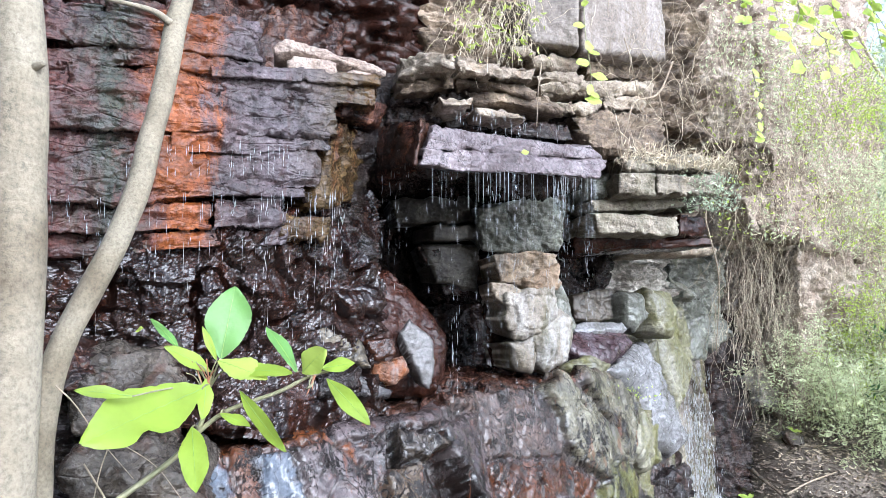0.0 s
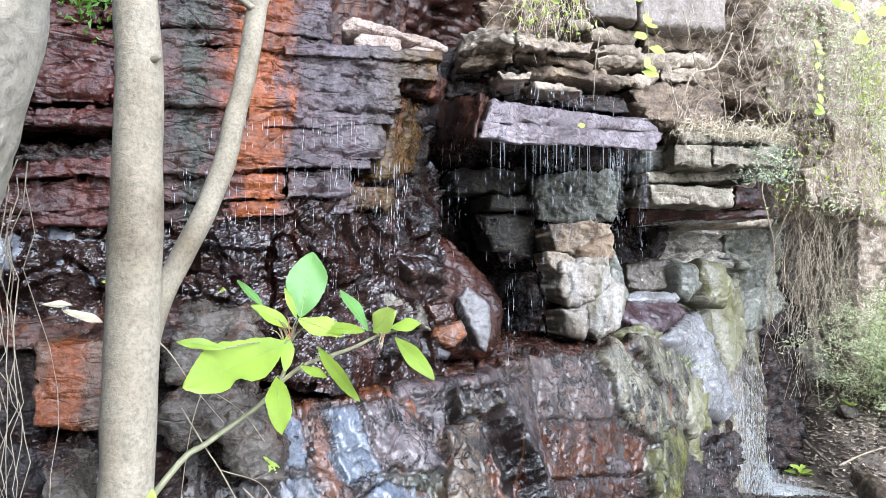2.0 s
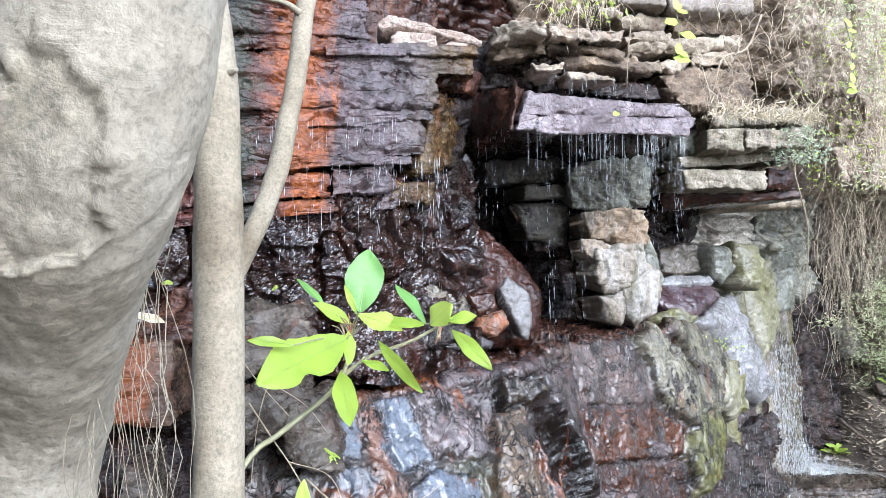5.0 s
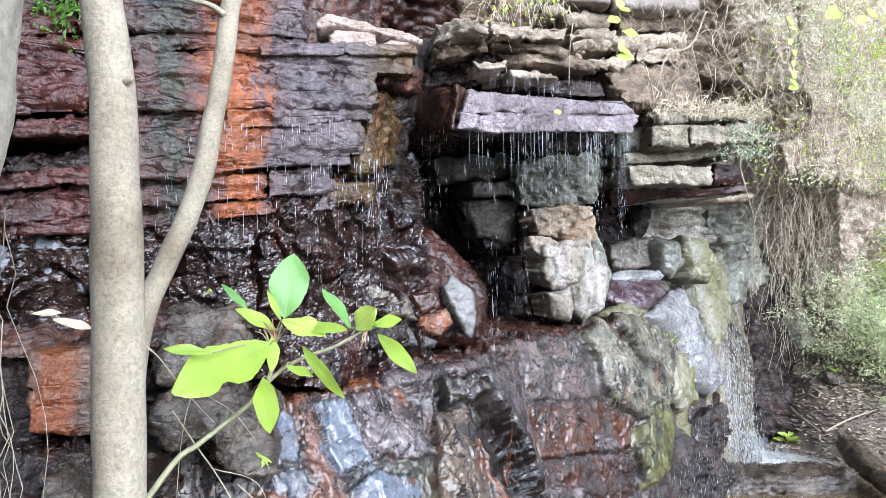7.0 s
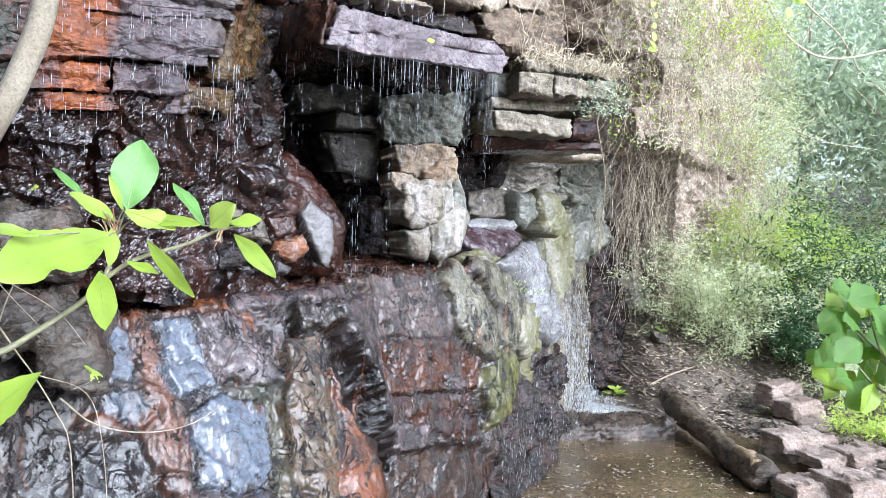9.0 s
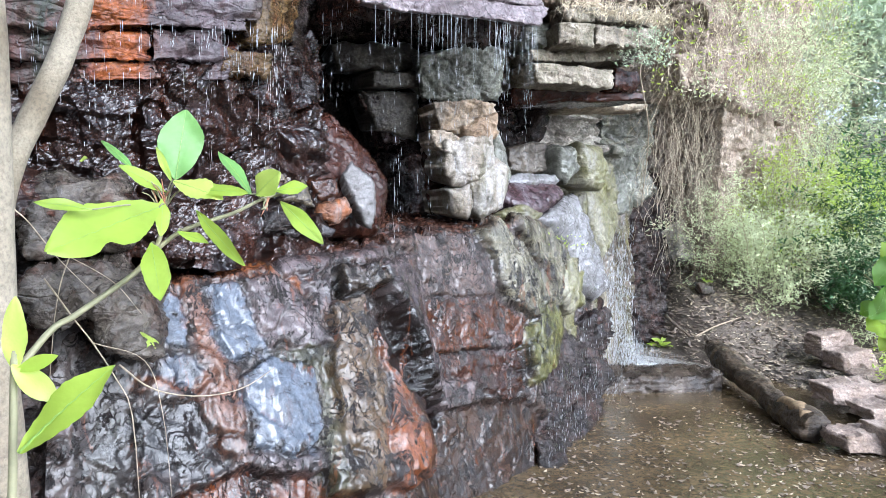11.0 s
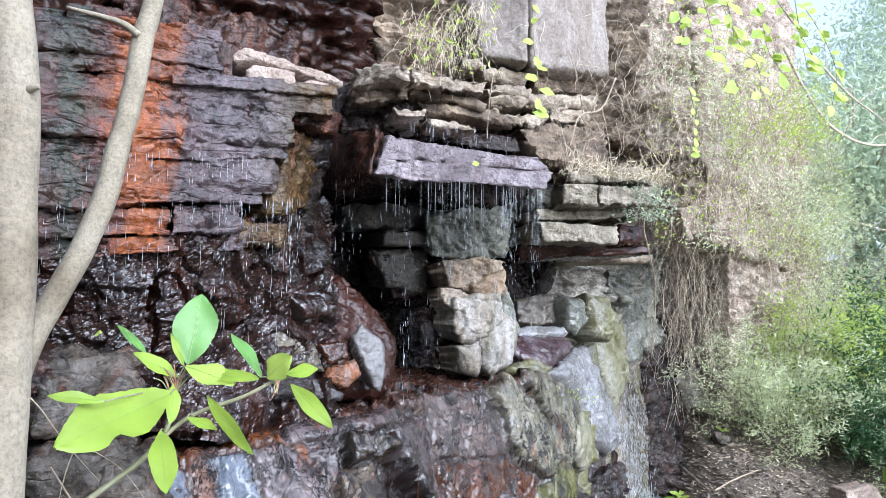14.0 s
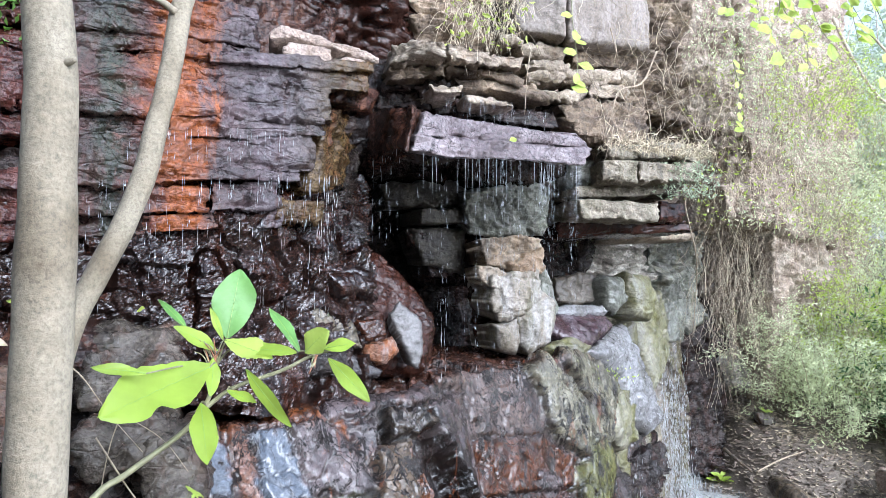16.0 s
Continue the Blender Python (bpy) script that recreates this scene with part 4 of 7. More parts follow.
# wall above the shelf, leant forward and coloured dark for shade, and the mass behind all beds
stone(wall, (-2.6, 3.05, 4.4), (0.75, 3.85, 4.4), (0.75, 4.5, 2.85), (-2.6, 3.7, 2.85), 1.6, APRON_SHADE, 0.06)
stone(wall, (-0.6, 3.72, 3.5), (0.30, 4.02, 3.5), (0.30, 3.98, 3.0), (-0.6, 3.66, 3.0), 0.5, RED, 0.04)
stone(wall, (-2.6, 3.0, 2.9), (0.40, 3.75, 2.9), (0.40, 3.75, 1.0), (-2.6, 3.0, 1.0), 1.6, WETDARK, 0.05)
# side of the wall where it turns into the hollow
stone(wall, (0.19, 3.40, 2.78), (0.43, 3.95, 2.84), (0.36, 3.9, 2.46), (0.14, 3.40, 2.36), 0.3, OCHRE, 0.018, back=(-0.4, 0.2, 0))
stone(wall, (0.30, 3.50, 2.93), (0.50, 3.75, 2.94), (0.46, 3.75, 2.82), (0.26, 3.46, 2.82), 0.3, RED, 0.014, back=(-0.35, 0.25, 0))
stone(wall, (-0.03, 3.27, 2.31), (0.20, 3.42, 2.33), (0.18, 3.42, 2.22), (-0.05, 3.27, 2.20), 0.4, OCHRE, 0.016)
# broken face under the beds
skin(wall, ((-2.3, 2.66, 2.22, -2.3, 2.50, 1.70), (-0.97, 2.99, 2.21, -0.97, 2.86, 1.66), (-0.40, 3.22, 2.24, -0.40, 3.00, 1.48), (-0.08, 3.33, 2.28, -0.08, 3.10, 1.40), (0.16, 3.58, 2.36, 0.10, 3.34, 1.40), (0.34, 3.92, 2.48, 0.42, 3.62, 1.42), (0.46, 4.2, 2.50, 0.52, 3.95, 1.42), (0.50, 4.9, 2.5, 0.58, 4.7, 1.42)),
     0.75, RUBBLE, 0.05, 0.075, 0.038, 0.06, "broken_face", 21, 0.0075, (0.0, 0.25, 0.05), -0.15, 5.0, 1.9, False)
# loose stones on the shelf of the wall
def loose_stone():
    return thing("loose_stone", "pale grey flat stone lying on the wall shelf", "stone", group="stones on the shelf")


# dark side of the slab, the roof and the back of the hollow
stone(ledge, (0.46, 4.12, 2.92), (0.605, 3.53, 2.82), (0.585, 3.50, 2.585), (0.44, 4.12, 2.62), 0.4, RED, 0.012, back=(0.10, 0.22, 0))
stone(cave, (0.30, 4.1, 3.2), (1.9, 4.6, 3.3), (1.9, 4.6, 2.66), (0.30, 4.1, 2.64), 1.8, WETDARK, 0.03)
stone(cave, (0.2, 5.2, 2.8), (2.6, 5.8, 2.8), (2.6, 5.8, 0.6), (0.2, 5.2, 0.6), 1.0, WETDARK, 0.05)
stone(right, (1.7, 4.75, 3.4), (3.0, 5.2, 3.4), (3.0, 5.2, 2.45), (1.7, 4.75, 2.45), 0.9, BROWN, 0.04)
stone(upper, (0.7, 4.3, 4.6), (3.0, 5.0, 4.9), (3.0, 5.0, 3.2), (0.7, 4.3, 3.1), 2.0, BROWN, 0.05)
# fluted wet ribs beside the fall
skin(lower, ((1.95, 4.89, 1.50, 1.95, 4.45, 0.0), (2.22, 5.07, 1.48, 2.2, 4.61, 0.0), (2.30, 5.29, 1.52, 2.28, 4.85, 0.0), (2.55, 5.35, 1.52, 2.52, 4.95, 0.0), (2.62, 5.64, 1.58, 2.62, 5.17, 0.0), (2.92, 5.75, 1.68, 2.92, 5.39, 0.0), (3.02, 6.11, 1.85, 3.0, 5.69, 0.0), (3.32, 6.21, 1.98, 3.30, 5.91, 0.0), (3.46, 6.55, 2.08, 3.44, 6.15, 0.0), (3.85, 6.69, 2.14, 3.85, 6.41, 0.0)),
     1.75, FLUTE, 0.05, 0.05, 0.010, 0.05, "fluted_face", 47, 0.011, (-0.2, 0.6, 0.03), 0.1, 5.5, 0.22)
# mass behind the lower tier and its shelf
# tints of the lower face; the slate's blue paints in the sky's sheen
SLATE_SHEEN_TINT, SLATE_SHEEN_DARK, LILAC_TINT = (0.078, 0.089, 0.110), (0.042, 0.047, 0.060), (0.072, 0.056, 0.055)
RUST_PINK, RUST_TINT, RUST_DEEP = (0.092, 0.042, 0.025), (0.095, 0.031, 0.009), (0.060, 0.016, 0.004)
TAN_TINT, RED_TINT, OLIVE_TINT = (0.062, 0.040, 0.021), (0.090, 0.030, 0.012), (0.040, 0.037, 0.022)
# the near-black of the groove stands for its shade
GREY_TINT, DARK_TINT, GROOVE_SHADE = (0.026, 0.022, 0.018), (0.020, 0.017, 0.016), (0.006, 0.003, 0.002)
BROWN_TINT, PANEL_TINT, PANEL_DARK = (0.030, 0.017, 0.011), (0.050, 0.017, 0.007), (0.028, 0.009, 0.004)
PIT_TINT, BLOCK_TINT = (0.060, 0.041, 0.034), (0.040, 0.030, 0.022)
FLANK_TINT, MOSS_TINT = (0.120, 0.108, 0.076), (0.105, 0.100, 0.036)
zone(GREY_TINT, -0.03, 0.8, ((-0.52, 1.36), (-0.34, 1.37), (-0.34, 1.12), (-0.34, 0.94), (-0.35, 0.61), (-0.51, 0.64)), soft=0.05)
zone(BROWN_TINT, -0.06, 0.8, ((0.78, 0.86), (1.16, 0.54), (1.80, 0.42), (2.36, -0.05), (2.22, -0.56), (0.70, 0.28)), soft=0.05)
zone(RUST_DEEP, -0.06, 0.9, ((-0.30, 0.63), (-0.02, 0.68), (0.36, 0.61), (0.52, 0.48), (0.50, 0.28), (-0.29, 0.50)), soft=0.03, crack=0.02)
zone(DARK_TINT, -0.01, 0.85, ((-0.36, 0.96), (-0.15, 0.95), (-0.08, 0.82), (-0.04, 0.70), (-0.20, 0.68), (-0.34, 0.77)), soft=0.03)
zone(LILAC_TINT, 0.02, 0.85, ((-0.04, 0.76), (0.18, 0.69), (0.37, 0.71), (0.41, 0.61), (0.22, 0.63), (-0.02, 0.69)), soft=0.02)
zone(SLATE_SHEEN_TINT, 0.022, 1, ((-0.35, 1.31), (-0.28, 1.36), (-0.21, 1.31), (-0.17, 1.18), (-0.18, 1.13), (-0.27, 1.15), (-0.35, 1.19)), crack=0.012)
zone(SLATE_SHEEN_DARK, 0.01, 0.9, ((-0.31, 1.12), (-0.17, 1.10), (-0.09, 1.01), (-0.14, 0.97), (-0.28, 1.02)), crack=0.01)
zone(RUST_PINK, 0.018, 0.85, ((-0.20, 1.38), (-0.13, 1.37), (-0.08, 1.23), (-0.07, 1.11), (-0.15, 1.08), (-0.17, 1.18), (-0.21, 1.31)), soft=0.02)
zone(RUST_TINT, 0.012, 0.8, ((-0.35, 1.02), (-0.28, 1.04), (-0.14, 0.97), (-0.27, 0.96)), soft=0.015)
zone(RUST_PINK, 0.022, 0.85, ((-0.11, 1.09), (0.01, 1.06), (0.02, 0.90), (0.04, 0.76), (-0.00, 0.69), (-0.06, 0.77), (-0.09, 0.92)), soft=0.025)
zone(SLATE_SHEEN_TINT, 0.026, 1, ((-0.14, 1.36), (-0.00, 1.36), (0.06, 1.24), (0.12, 1.13), (0.13, 1.08), (0.00, 1.07), (-0.07, 1.13), (-0.10, 1.25)), crack=0.012)
zone(SLATE_SHEEN_TINT, 0.034, 1, ((0.00, 1.00), (0.13, 1.05), (0.24, 1.02), (0.33, 0.96), (0.35, 0.82), (0.32, 0.72), (0.18, 0.70), (0.04, 0.75), (0.01, 0.88)), crack=0.012, dome=0.012)
zone(LILAC_TINT, 0.028, 0.9, ((0.01, 1.37), (0.21, 1.35), (0.33, 1.21), (0.40, 1.06), (0.32, 1.05), (0.13, 1.10), (0.07, 1.24)), soft=0.02, dome=0.01)
zone(OLIVE_TINT, 0.015, 0.8, ((0.14, 1.07), (0.41, 1.05), (0.44, 0.85), (0.39, 0.67), (0.34, 0.72), (0.35, 0.84), (0.33, 0.96), (0.24, 1.03)), soft=0.025)
zone(OLIVE_TINT, 0.02, 0.8, ((0.34, 0.70), (0.43, 0.83), (0.46, 0.61), (0.46, 0.48), (0.36, 0.52)), soft=0.03, dome=0.02)
zone(TAN_TINT, 0.05, 0.85, ((0.40, 1.22), (0.55, 1.24), (0.61, 1.09), (0.63, 0.90), (0.64, 0.68), (0.60, 0.46), (0.45, 0.49), (0.41, 0.65), (0.39, 0.92)), soft=0.035, dome=0.03)
zone(RED_TINT, 0.07, 0.9, ((0.56, 1.19), (0.66, 0.96), (0.79, 0.75), (0.84, 0.54), (0.79, 0.43), (0.69, 0.43), (0.60, 0.48), (0.62, 0.70), (0.62, 0.90), (0.57, 1.09)), soft=0.025, dome=0.03)
zone(RUST_TINT, 0.02, 0.85, ((-0.37, 1.45), (0.04, 1.41), (0.36, 1.34), (0.41, 1.21), (0.32, 1.20), (0.20, 1.35), (-0.01, 1.37), (-0.20, 1.37), (-0.34, 1.36)), soft=0.02)
zone(LILAC_TINT, 0.03, 0.85, ((0.14, 1.44), (0.47, 1.50), (0.70, 1.49), (0.72, 1.37), (0.46, 1.36), (0.21, 1.35)), soft=0.02, crack=0.015)
zone(LILAC_TINT, 0.03, 0.85, ((0.28, 1.33), (0.43, 1.30), (0.41, 1.20), (0.37, 1.16), (0.30, 1.25)), soft=0.015)
zone(LILAC_TINT, 0.03, 0.85, ((0.72, 1.38), (0.95, 1.37), (1.00, 1.15), (1.00, 0.98), (1.07, 0.79), (1.12, 0.57), (0.98, 0.57), (0.87, 0.80), (0.82, 1.02), (0.73, 1.22)), soft=0.025, dome=0.02)
# groove: shade of the cleft put into the tint
zone(GROOVE_SHADE, -0.13, 0.9, ((0.62, 1.33), (0.72, 1.31), (0.87, 1.02), (0.98, 0.76), (1.12, 0.45), (0.99, 0.46), (0.83, 0.59), (0.80, 0.74), (0.68, 0.97), (0.64, 1.14)), soft=0.03)
zone(BLOCK_TINT, 0.1, 0.7, ((0.44, 1.36), (0.63, 1.35), (0.66, 1.28), (0.57, 1.22), (0.45, 1.24)), soft=0.008, crack=0.02)
zone(PIT_TINT, 0.03, 0.7, ((0.76, 1.47), (1.08, 1.47), (1.45, 1.45), (1.60, 1.30), (1.52, 1.06), (1.13, 1.07), (1.00, 1.14), (0.95, 1.37)), soft=0.03)
zone(PANEL_TINT, 0.025, 0.85, ((0.99, 1.13), (1.52, 1.09), (1.80, 0.92), (1.74, 0.73), (1.35, 0.80), (1.07, 0.81), (1.01, 0.95)), soft=0.02, crack=0.01)
zone(PANEL_DARK, -0.01, 0.85, ((1.07, 0.82), (1.74, 0.75), (1.78, 0.52), (1.66, 0.44), (1.17, 0.67)), soft=0.02, crack=0.015)
zone(LILAC_TINT, 0.02, 0.85, ((1.10, 0.69), (1.36, 0.62), (1.32, 0.52), (1.09, 0.54)), soft=0.02)
zone(LILAC_TINT, 0.04, 0.85, ((1.47, 0.87), (1.66, 0.82), (1.64, 0.76), (1.49, 0.78)), soft=0.01, crack=0.01)
zone(FLANK_TINT, 0.06, 0.7, ((1.44, 1.46), (1.62, 1.52), (1.87, 1.28), (2.22, 1.08), (2.24, 0.88), (1.94, 0.83), (1.78, 0.94), (1.56, 1.13), (1.54, 1.30)), soft=0.04, dome=0.03)
zone(MOSS_TINT, 0.06, 0.6, ((1.87, 0.96), (2.20, 0.94), (2.26, 0.76), (2.07, 0.51), (1.83, 0.50), (1.78, 0.73)), soft=0.04, dome=0.03)
zone(FLANK_TINT, 0.05, 0.7, ((1.74, 1.53), (1.92, 1.53), (2.17, 1.47), (2.50, 1.22), (2.37, 0.93), (2.14, 0.81), (2.14, 1.10)), soft=0.04, dome=0.04)
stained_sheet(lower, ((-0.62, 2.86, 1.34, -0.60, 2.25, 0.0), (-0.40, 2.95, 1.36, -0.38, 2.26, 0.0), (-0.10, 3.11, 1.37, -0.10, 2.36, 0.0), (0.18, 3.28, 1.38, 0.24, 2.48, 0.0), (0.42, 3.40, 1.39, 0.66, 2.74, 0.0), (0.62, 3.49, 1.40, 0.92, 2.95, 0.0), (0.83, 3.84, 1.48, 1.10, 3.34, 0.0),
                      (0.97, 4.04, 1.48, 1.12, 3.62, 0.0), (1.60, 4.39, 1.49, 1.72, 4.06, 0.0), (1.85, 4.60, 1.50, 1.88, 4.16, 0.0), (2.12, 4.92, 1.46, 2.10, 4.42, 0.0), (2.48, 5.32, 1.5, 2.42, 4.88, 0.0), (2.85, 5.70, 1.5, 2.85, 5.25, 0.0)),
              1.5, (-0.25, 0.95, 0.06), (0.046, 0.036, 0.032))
stone(lower, (1.1, 4.4, 1.44), (2.7, 5.7, 1.40), (2.8, 5.4, -0.2), (1.2, 4.2, -0.2), 1.6, WETDARK, 0.05)
stone(lower, (2.4, 5.7, 1.5), (3.6, 6.9, 1.6), (3.6, 6.7, -0.2), (2.6, 5.5, -0.2), 1.4, WETDARK, 0.06)
stone(left, (-2.6, 2.6, 1.7), (-0.4, 2.95, 1.6), (-0.4, 2.75, -0.1), (-2.6, 2.4, -0.1), 1.2, WETDARK, 0.04)

# ---- blocks of the rock face ----
stone(ledge, (0.68, 3.55, 2.80), (1.68, 4.00, 2.84), (1.77, 4.05, 2.765), (0.62, 3.50, 2.668), .62, LEDGE, .010, back=(0.0, 0.62, 0.10))
stone(ledge, (0.62, 3.49, 2.67), (1.77, 4.04, 2.77), (1.69, 3.95, 2.64), (0.59, 3.48, 2.58), .66, LEDGE, .012, back=(0.0, 0.66, 0.16))
stone(upper, (0.73, 3.72, 2.99), (0.92, 3.75, 3.00), (0.92, 3.75, 2.96), (0.76, 3.70, 2.94), .4, TAN, .012)
stone(upper, (0.94, 3.78, 2.97), (1.24, 3.85, 2.97), (1.24, 3.85, 2.93), (0.95, 3.76, 2.92), .4, TAN, .012)
stone(upper, (0.56, 3.90, 3.25), (0.79, 3.65, 3.20), (0.81, 3.65, 3.11), (0.54, 3.90, 3.11), .6, TAN, .02)
stone(upper, (0.80, 3.66, 3.20), (1.32, 3.90, 3.23), (1.30, 3.90, 3.15), (0.82, 3.66, 3.11), .6, TAN, .02)
stone(upper, (0.55, 3.97, 3.12), (0.81, 3.80, 3.14), (0.83, 3.80, 3.07), (0.54, 3.95, 3.05), .6, BROWN, .02)
stone(upper, (0.83, 3.80, 3.13), (1.34, 4.00, 3.17), (1.35, 4.00, 3.10), (0.83, 3.82, 3.08), .6, BROWN, .02)
stone(upper, (0.54, 4.02, 3.07), (0.90, 3.90, 3.10), (0.90, 3.92, 3.06), (0.54, 4.02, 3.01), .5, WETDARK, .02)
stone(upper, (0.91, 3.92, 3.10), (1.41, 4.05, 3.12), (1.51, 4.05, 3.04), (0.97, 3.95, 3.04), .5, BROWN, .02)
stone(upper, (0.55, 4.08, 3.02), (0.82, 4.00, 3.06), (0.83, 4.00, 2.91), (0.54, 4.08, 2.90), .4, WETDARK, .02)
stone(upper, (0.82, 4.00, 3.02), (1.59, 4.15, 3.02), (1.59, 4.10, 2.90), (0.82, 3.98, 2.92), .4, WETDARK, .02)
stone(upper, (1.29, 4.35, 3.94), (1.68, 4.15, 3.91), (1.68, 4.15, 3.44), (1.39, 4.20, 3.49), .9, CAP, .010, strata=0.1, warp=0.01)
stone(upper, (1.69, 4.16, 3.92), (2.50, 4.70, 4.25), (2.47, 4.60, 3.58), (1.69, 4.16, 3.44), .9, CAP, .010, strata=0.1, warp=0.01)
stone(upper, (1.81, 4.42, 3.53), (2.51, 4.78, 3.62), (2.31, 4.70, 3.47), (1.80, 4.40, 3.37), .7, BROWN, .02)
stone(upper, (1.25, 4.20, 3.46), (1.41, 4.22, 3.49), (1.40, 4.22, 3.41), (1.25, 4.20, 3.39), .6, TAN, .018)
stone(upper, (1.40, 4.24, 3.42), (1.74, 4.30, 3.44), (1.71, 4.30, 3.37), (1.42, 4.24, 3.33), .6, TAN, .018)
stone(upper, (1.38, 4.12, 3.28), (1.76, 4.30, 3.36), (1.76, 4.30, 3.31), (1.40, 4.12, 3.23), .6, TAN, .018)
stone(upper, (1.40, 4.12, 3.22), (2.39, 4.65, 3.46), (2.40, 4.70, 3.37), (1.42, 4.15, 3.16), .6, TAN, .02)
stone(upper, (1.53, 4.20, 3.16), (1.92, 4.40, 3.24), (1.92, 4.40, 3.16), (1.55, 4.20, 3.09), .6, TAN, .02)
stone(upper, (1.94, 4.42, 3.25), (2.35, 4.65, 3.34), (2.33, 4.65, 3.24), (1.93, 4.40, 3.16), .6, TAN, .02)
stone(upper, (1.63, 4.25, 3.09), (2.51, 4.75, 3.27), (2.41, 4.55, 2.93), (1.75, 4.15, 2.87), .6, BROWN, .03)
stone(right, (1.95, 4.20, 2.83), (2.84, 4.70, 2.97), (2.84, 4.70, 2.86), (1.99, 4.25, 2.75), .7, SHELF, .015)
stone(right, (1.94, 4.24, 2.73), (2.24, 4.36, 2.77), (2.24, 4.36, 2.63), (1.96, 4.28, 2.60), .7, SHELF, .015)
stone(right, (2.25, 4.36, 2.76), (2.89, 4.70, 2.84), (2.88, 4.70, 2.70), (2.25, 4.36, 2.63), .7, SHELF, .015)
stone(right, (1.82, 4.40, 2.60), (2.78, 4.80, 2.71), (2.81, 4.80, 2.62), (1.85, 4.42, 2.53), .7, SHELF, .012)
stone(right, (1.83, 4.37, 2.51), (2.51, 4.60, 2.54), (2.51, 4.60, 2.40), (1.86, 4.40, 2.39), .7, SHELF, .012)
# these two are coloured dark for the shade under the shelf
stone(right, (2.61, 4.76, 2.56), (2.90, 4.87, 2.57), (2.89, 4.87, 2.42), (2.61, 4.76, 2.41), .6, APRON_SHADE, .012)
stone(right, (1.86, 4.80, 2.41), (2.97, 4.95, 2.43), (2.97, 4.95, 2.38), (1.90, 4.90, 2.29), .9, APRON_SHADE, .012)
stone(right, (2.51, 5.40, 2.38), (3.39, 5.60, 2.43), (3.39, 5.60, 2.37), (2.60, 5.50, 2.32), .4, TAN, .012)
stone(right, (1.78, 4.50, 2.80), (2.02, 4.40, 2.81), (2.04, 4.45, 2.62), (1.82, 4.50, 2.60), .5, GREEN, .02)
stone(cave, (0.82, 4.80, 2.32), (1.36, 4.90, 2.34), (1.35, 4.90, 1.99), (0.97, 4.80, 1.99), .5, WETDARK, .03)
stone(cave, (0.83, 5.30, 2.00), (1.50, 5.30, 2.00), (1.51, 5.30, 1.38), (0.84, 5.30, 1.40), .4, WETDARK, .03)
stone(middle, (0.02, 3.40, 1.87), (0.42, 3.85, 1.91), (0.42, 3.66, 1.74), (0.06, 3.34, 1.69), .4, RUBBLE, .035)
stone(middle, (0.10, 3.55, 2.03), (0.42, 3.90, 2.05), (0.41, 3.80, 1.88), (0.13, 3.45, 1.88), .5, RUBBLE, .045)
stone(middle, (0.14, 3.42, 1.65), (0.32, 3.50, 1.67), (0.33, 3.50, 1.55), (0.14, 3.40, 1.54), .3, WETDARK, .03)
stone(lower, (2.17, 4.70, 0.65), (3.15, 5.70, 0.74), (2.86, 5.25, 0.01), (1.98, 4.40, 0.02), .5, WETDARK, .05)
# alcove back in lighter stone, to stand in for light that doesn't reach it
stone(alcove, (2.05, 5.85, 2.35), (3.28, 6.10, 2.42), (3.40, 6.25, 1.71), (2.09, 5.90, 1.77), .5, PALE, .06)
stone(alcove, (3.28, 6.20, 2.43), (4.06, 6.50, 2.50), (4.17, 6.60, 1.61), (3.42, 6.40, 1.65), .5, GREEN, .05)
stone(alcove, (3.81, 7.00, 1.70), (4.54, 7.10, 1.84), (4.58, 6.90, 0.03), (3.72, 6.70, 0.11), .5, WETDARK, .06)
stone(hillside, (3.17, 5.64, 4.91), (3.88, 5.70, 5.07), (3.85, 5.52, 3.22), (3.36, 5.70, 3.24), 2.0, CLIFF, .045, strata=0.25)
stone(hillside, (3.40, 5.76, 3.27), (3.79, 5.40, 3.20), (3.88, 5.46, 2.54), (3.60, 5.82, 2.48), 1.2, CLIFF, .045, strata=0.25)
stone(hillside, (3.80, 5.64, 5.03), (6.84, 7.92, 6.64), (6.91, 7.80, 3.98), (3.82, 5.52, 3.24), 2.0, CLIFF, .05, strata=0.25)
stone(hillside, (3.84, 5.52, 3.24), (6.89, 7.80, 3.98), (7.16, 8.04, 2.43), (4.02, 5.70, 2.55), 1.5, CLIFF, .05, strata=0.25)
stone(hillside, (4.45, 7.50, 2.69), (4.58, 6.60, 2.67), (5.44, 7.56, 0.16), (4.84, 7.92, 0.39), .9, CLIFF, .05, strata=0.25)
stone(hillside, (4.55, 6.15, 2.80), (7.18, 7.95, 2.80), (7.64, 8.40, -0.61), (5.47, 7.62, 0.22), 2, CLIFF, .05, strata=0.25)
stone(hillside, (4.87, 7.32, 1.78), (5.40, 7.56, 1.74), (5.32, 7.44, 0.88), (4.79, 7.20, 0.92), .5, PALE, .03)
stone(hillside, (4.78, 6.24, 3.57), (6.79, 7.68, 4.16), (6.82, 7.68, 3.66), (4.87, 6.30, 3.17), .5, CLIFF, .03, strata=0.25)
stone(hillside, (3.52, 5.40, 2.81), (4.68, 6.12, 2.93), (4.74, 6.18, 2.73), (3.60, 5.46, 2.54), .5, CLIFF, .03, strata=0.25)
stone(hillside, (4.32, 5.88, 2.75), (6.32, 7.32, 3.15), (6.43, 7.38, 2.82), (4.44, 5.94, 2.51), .5, CLIFF, .03, strata=0.25)
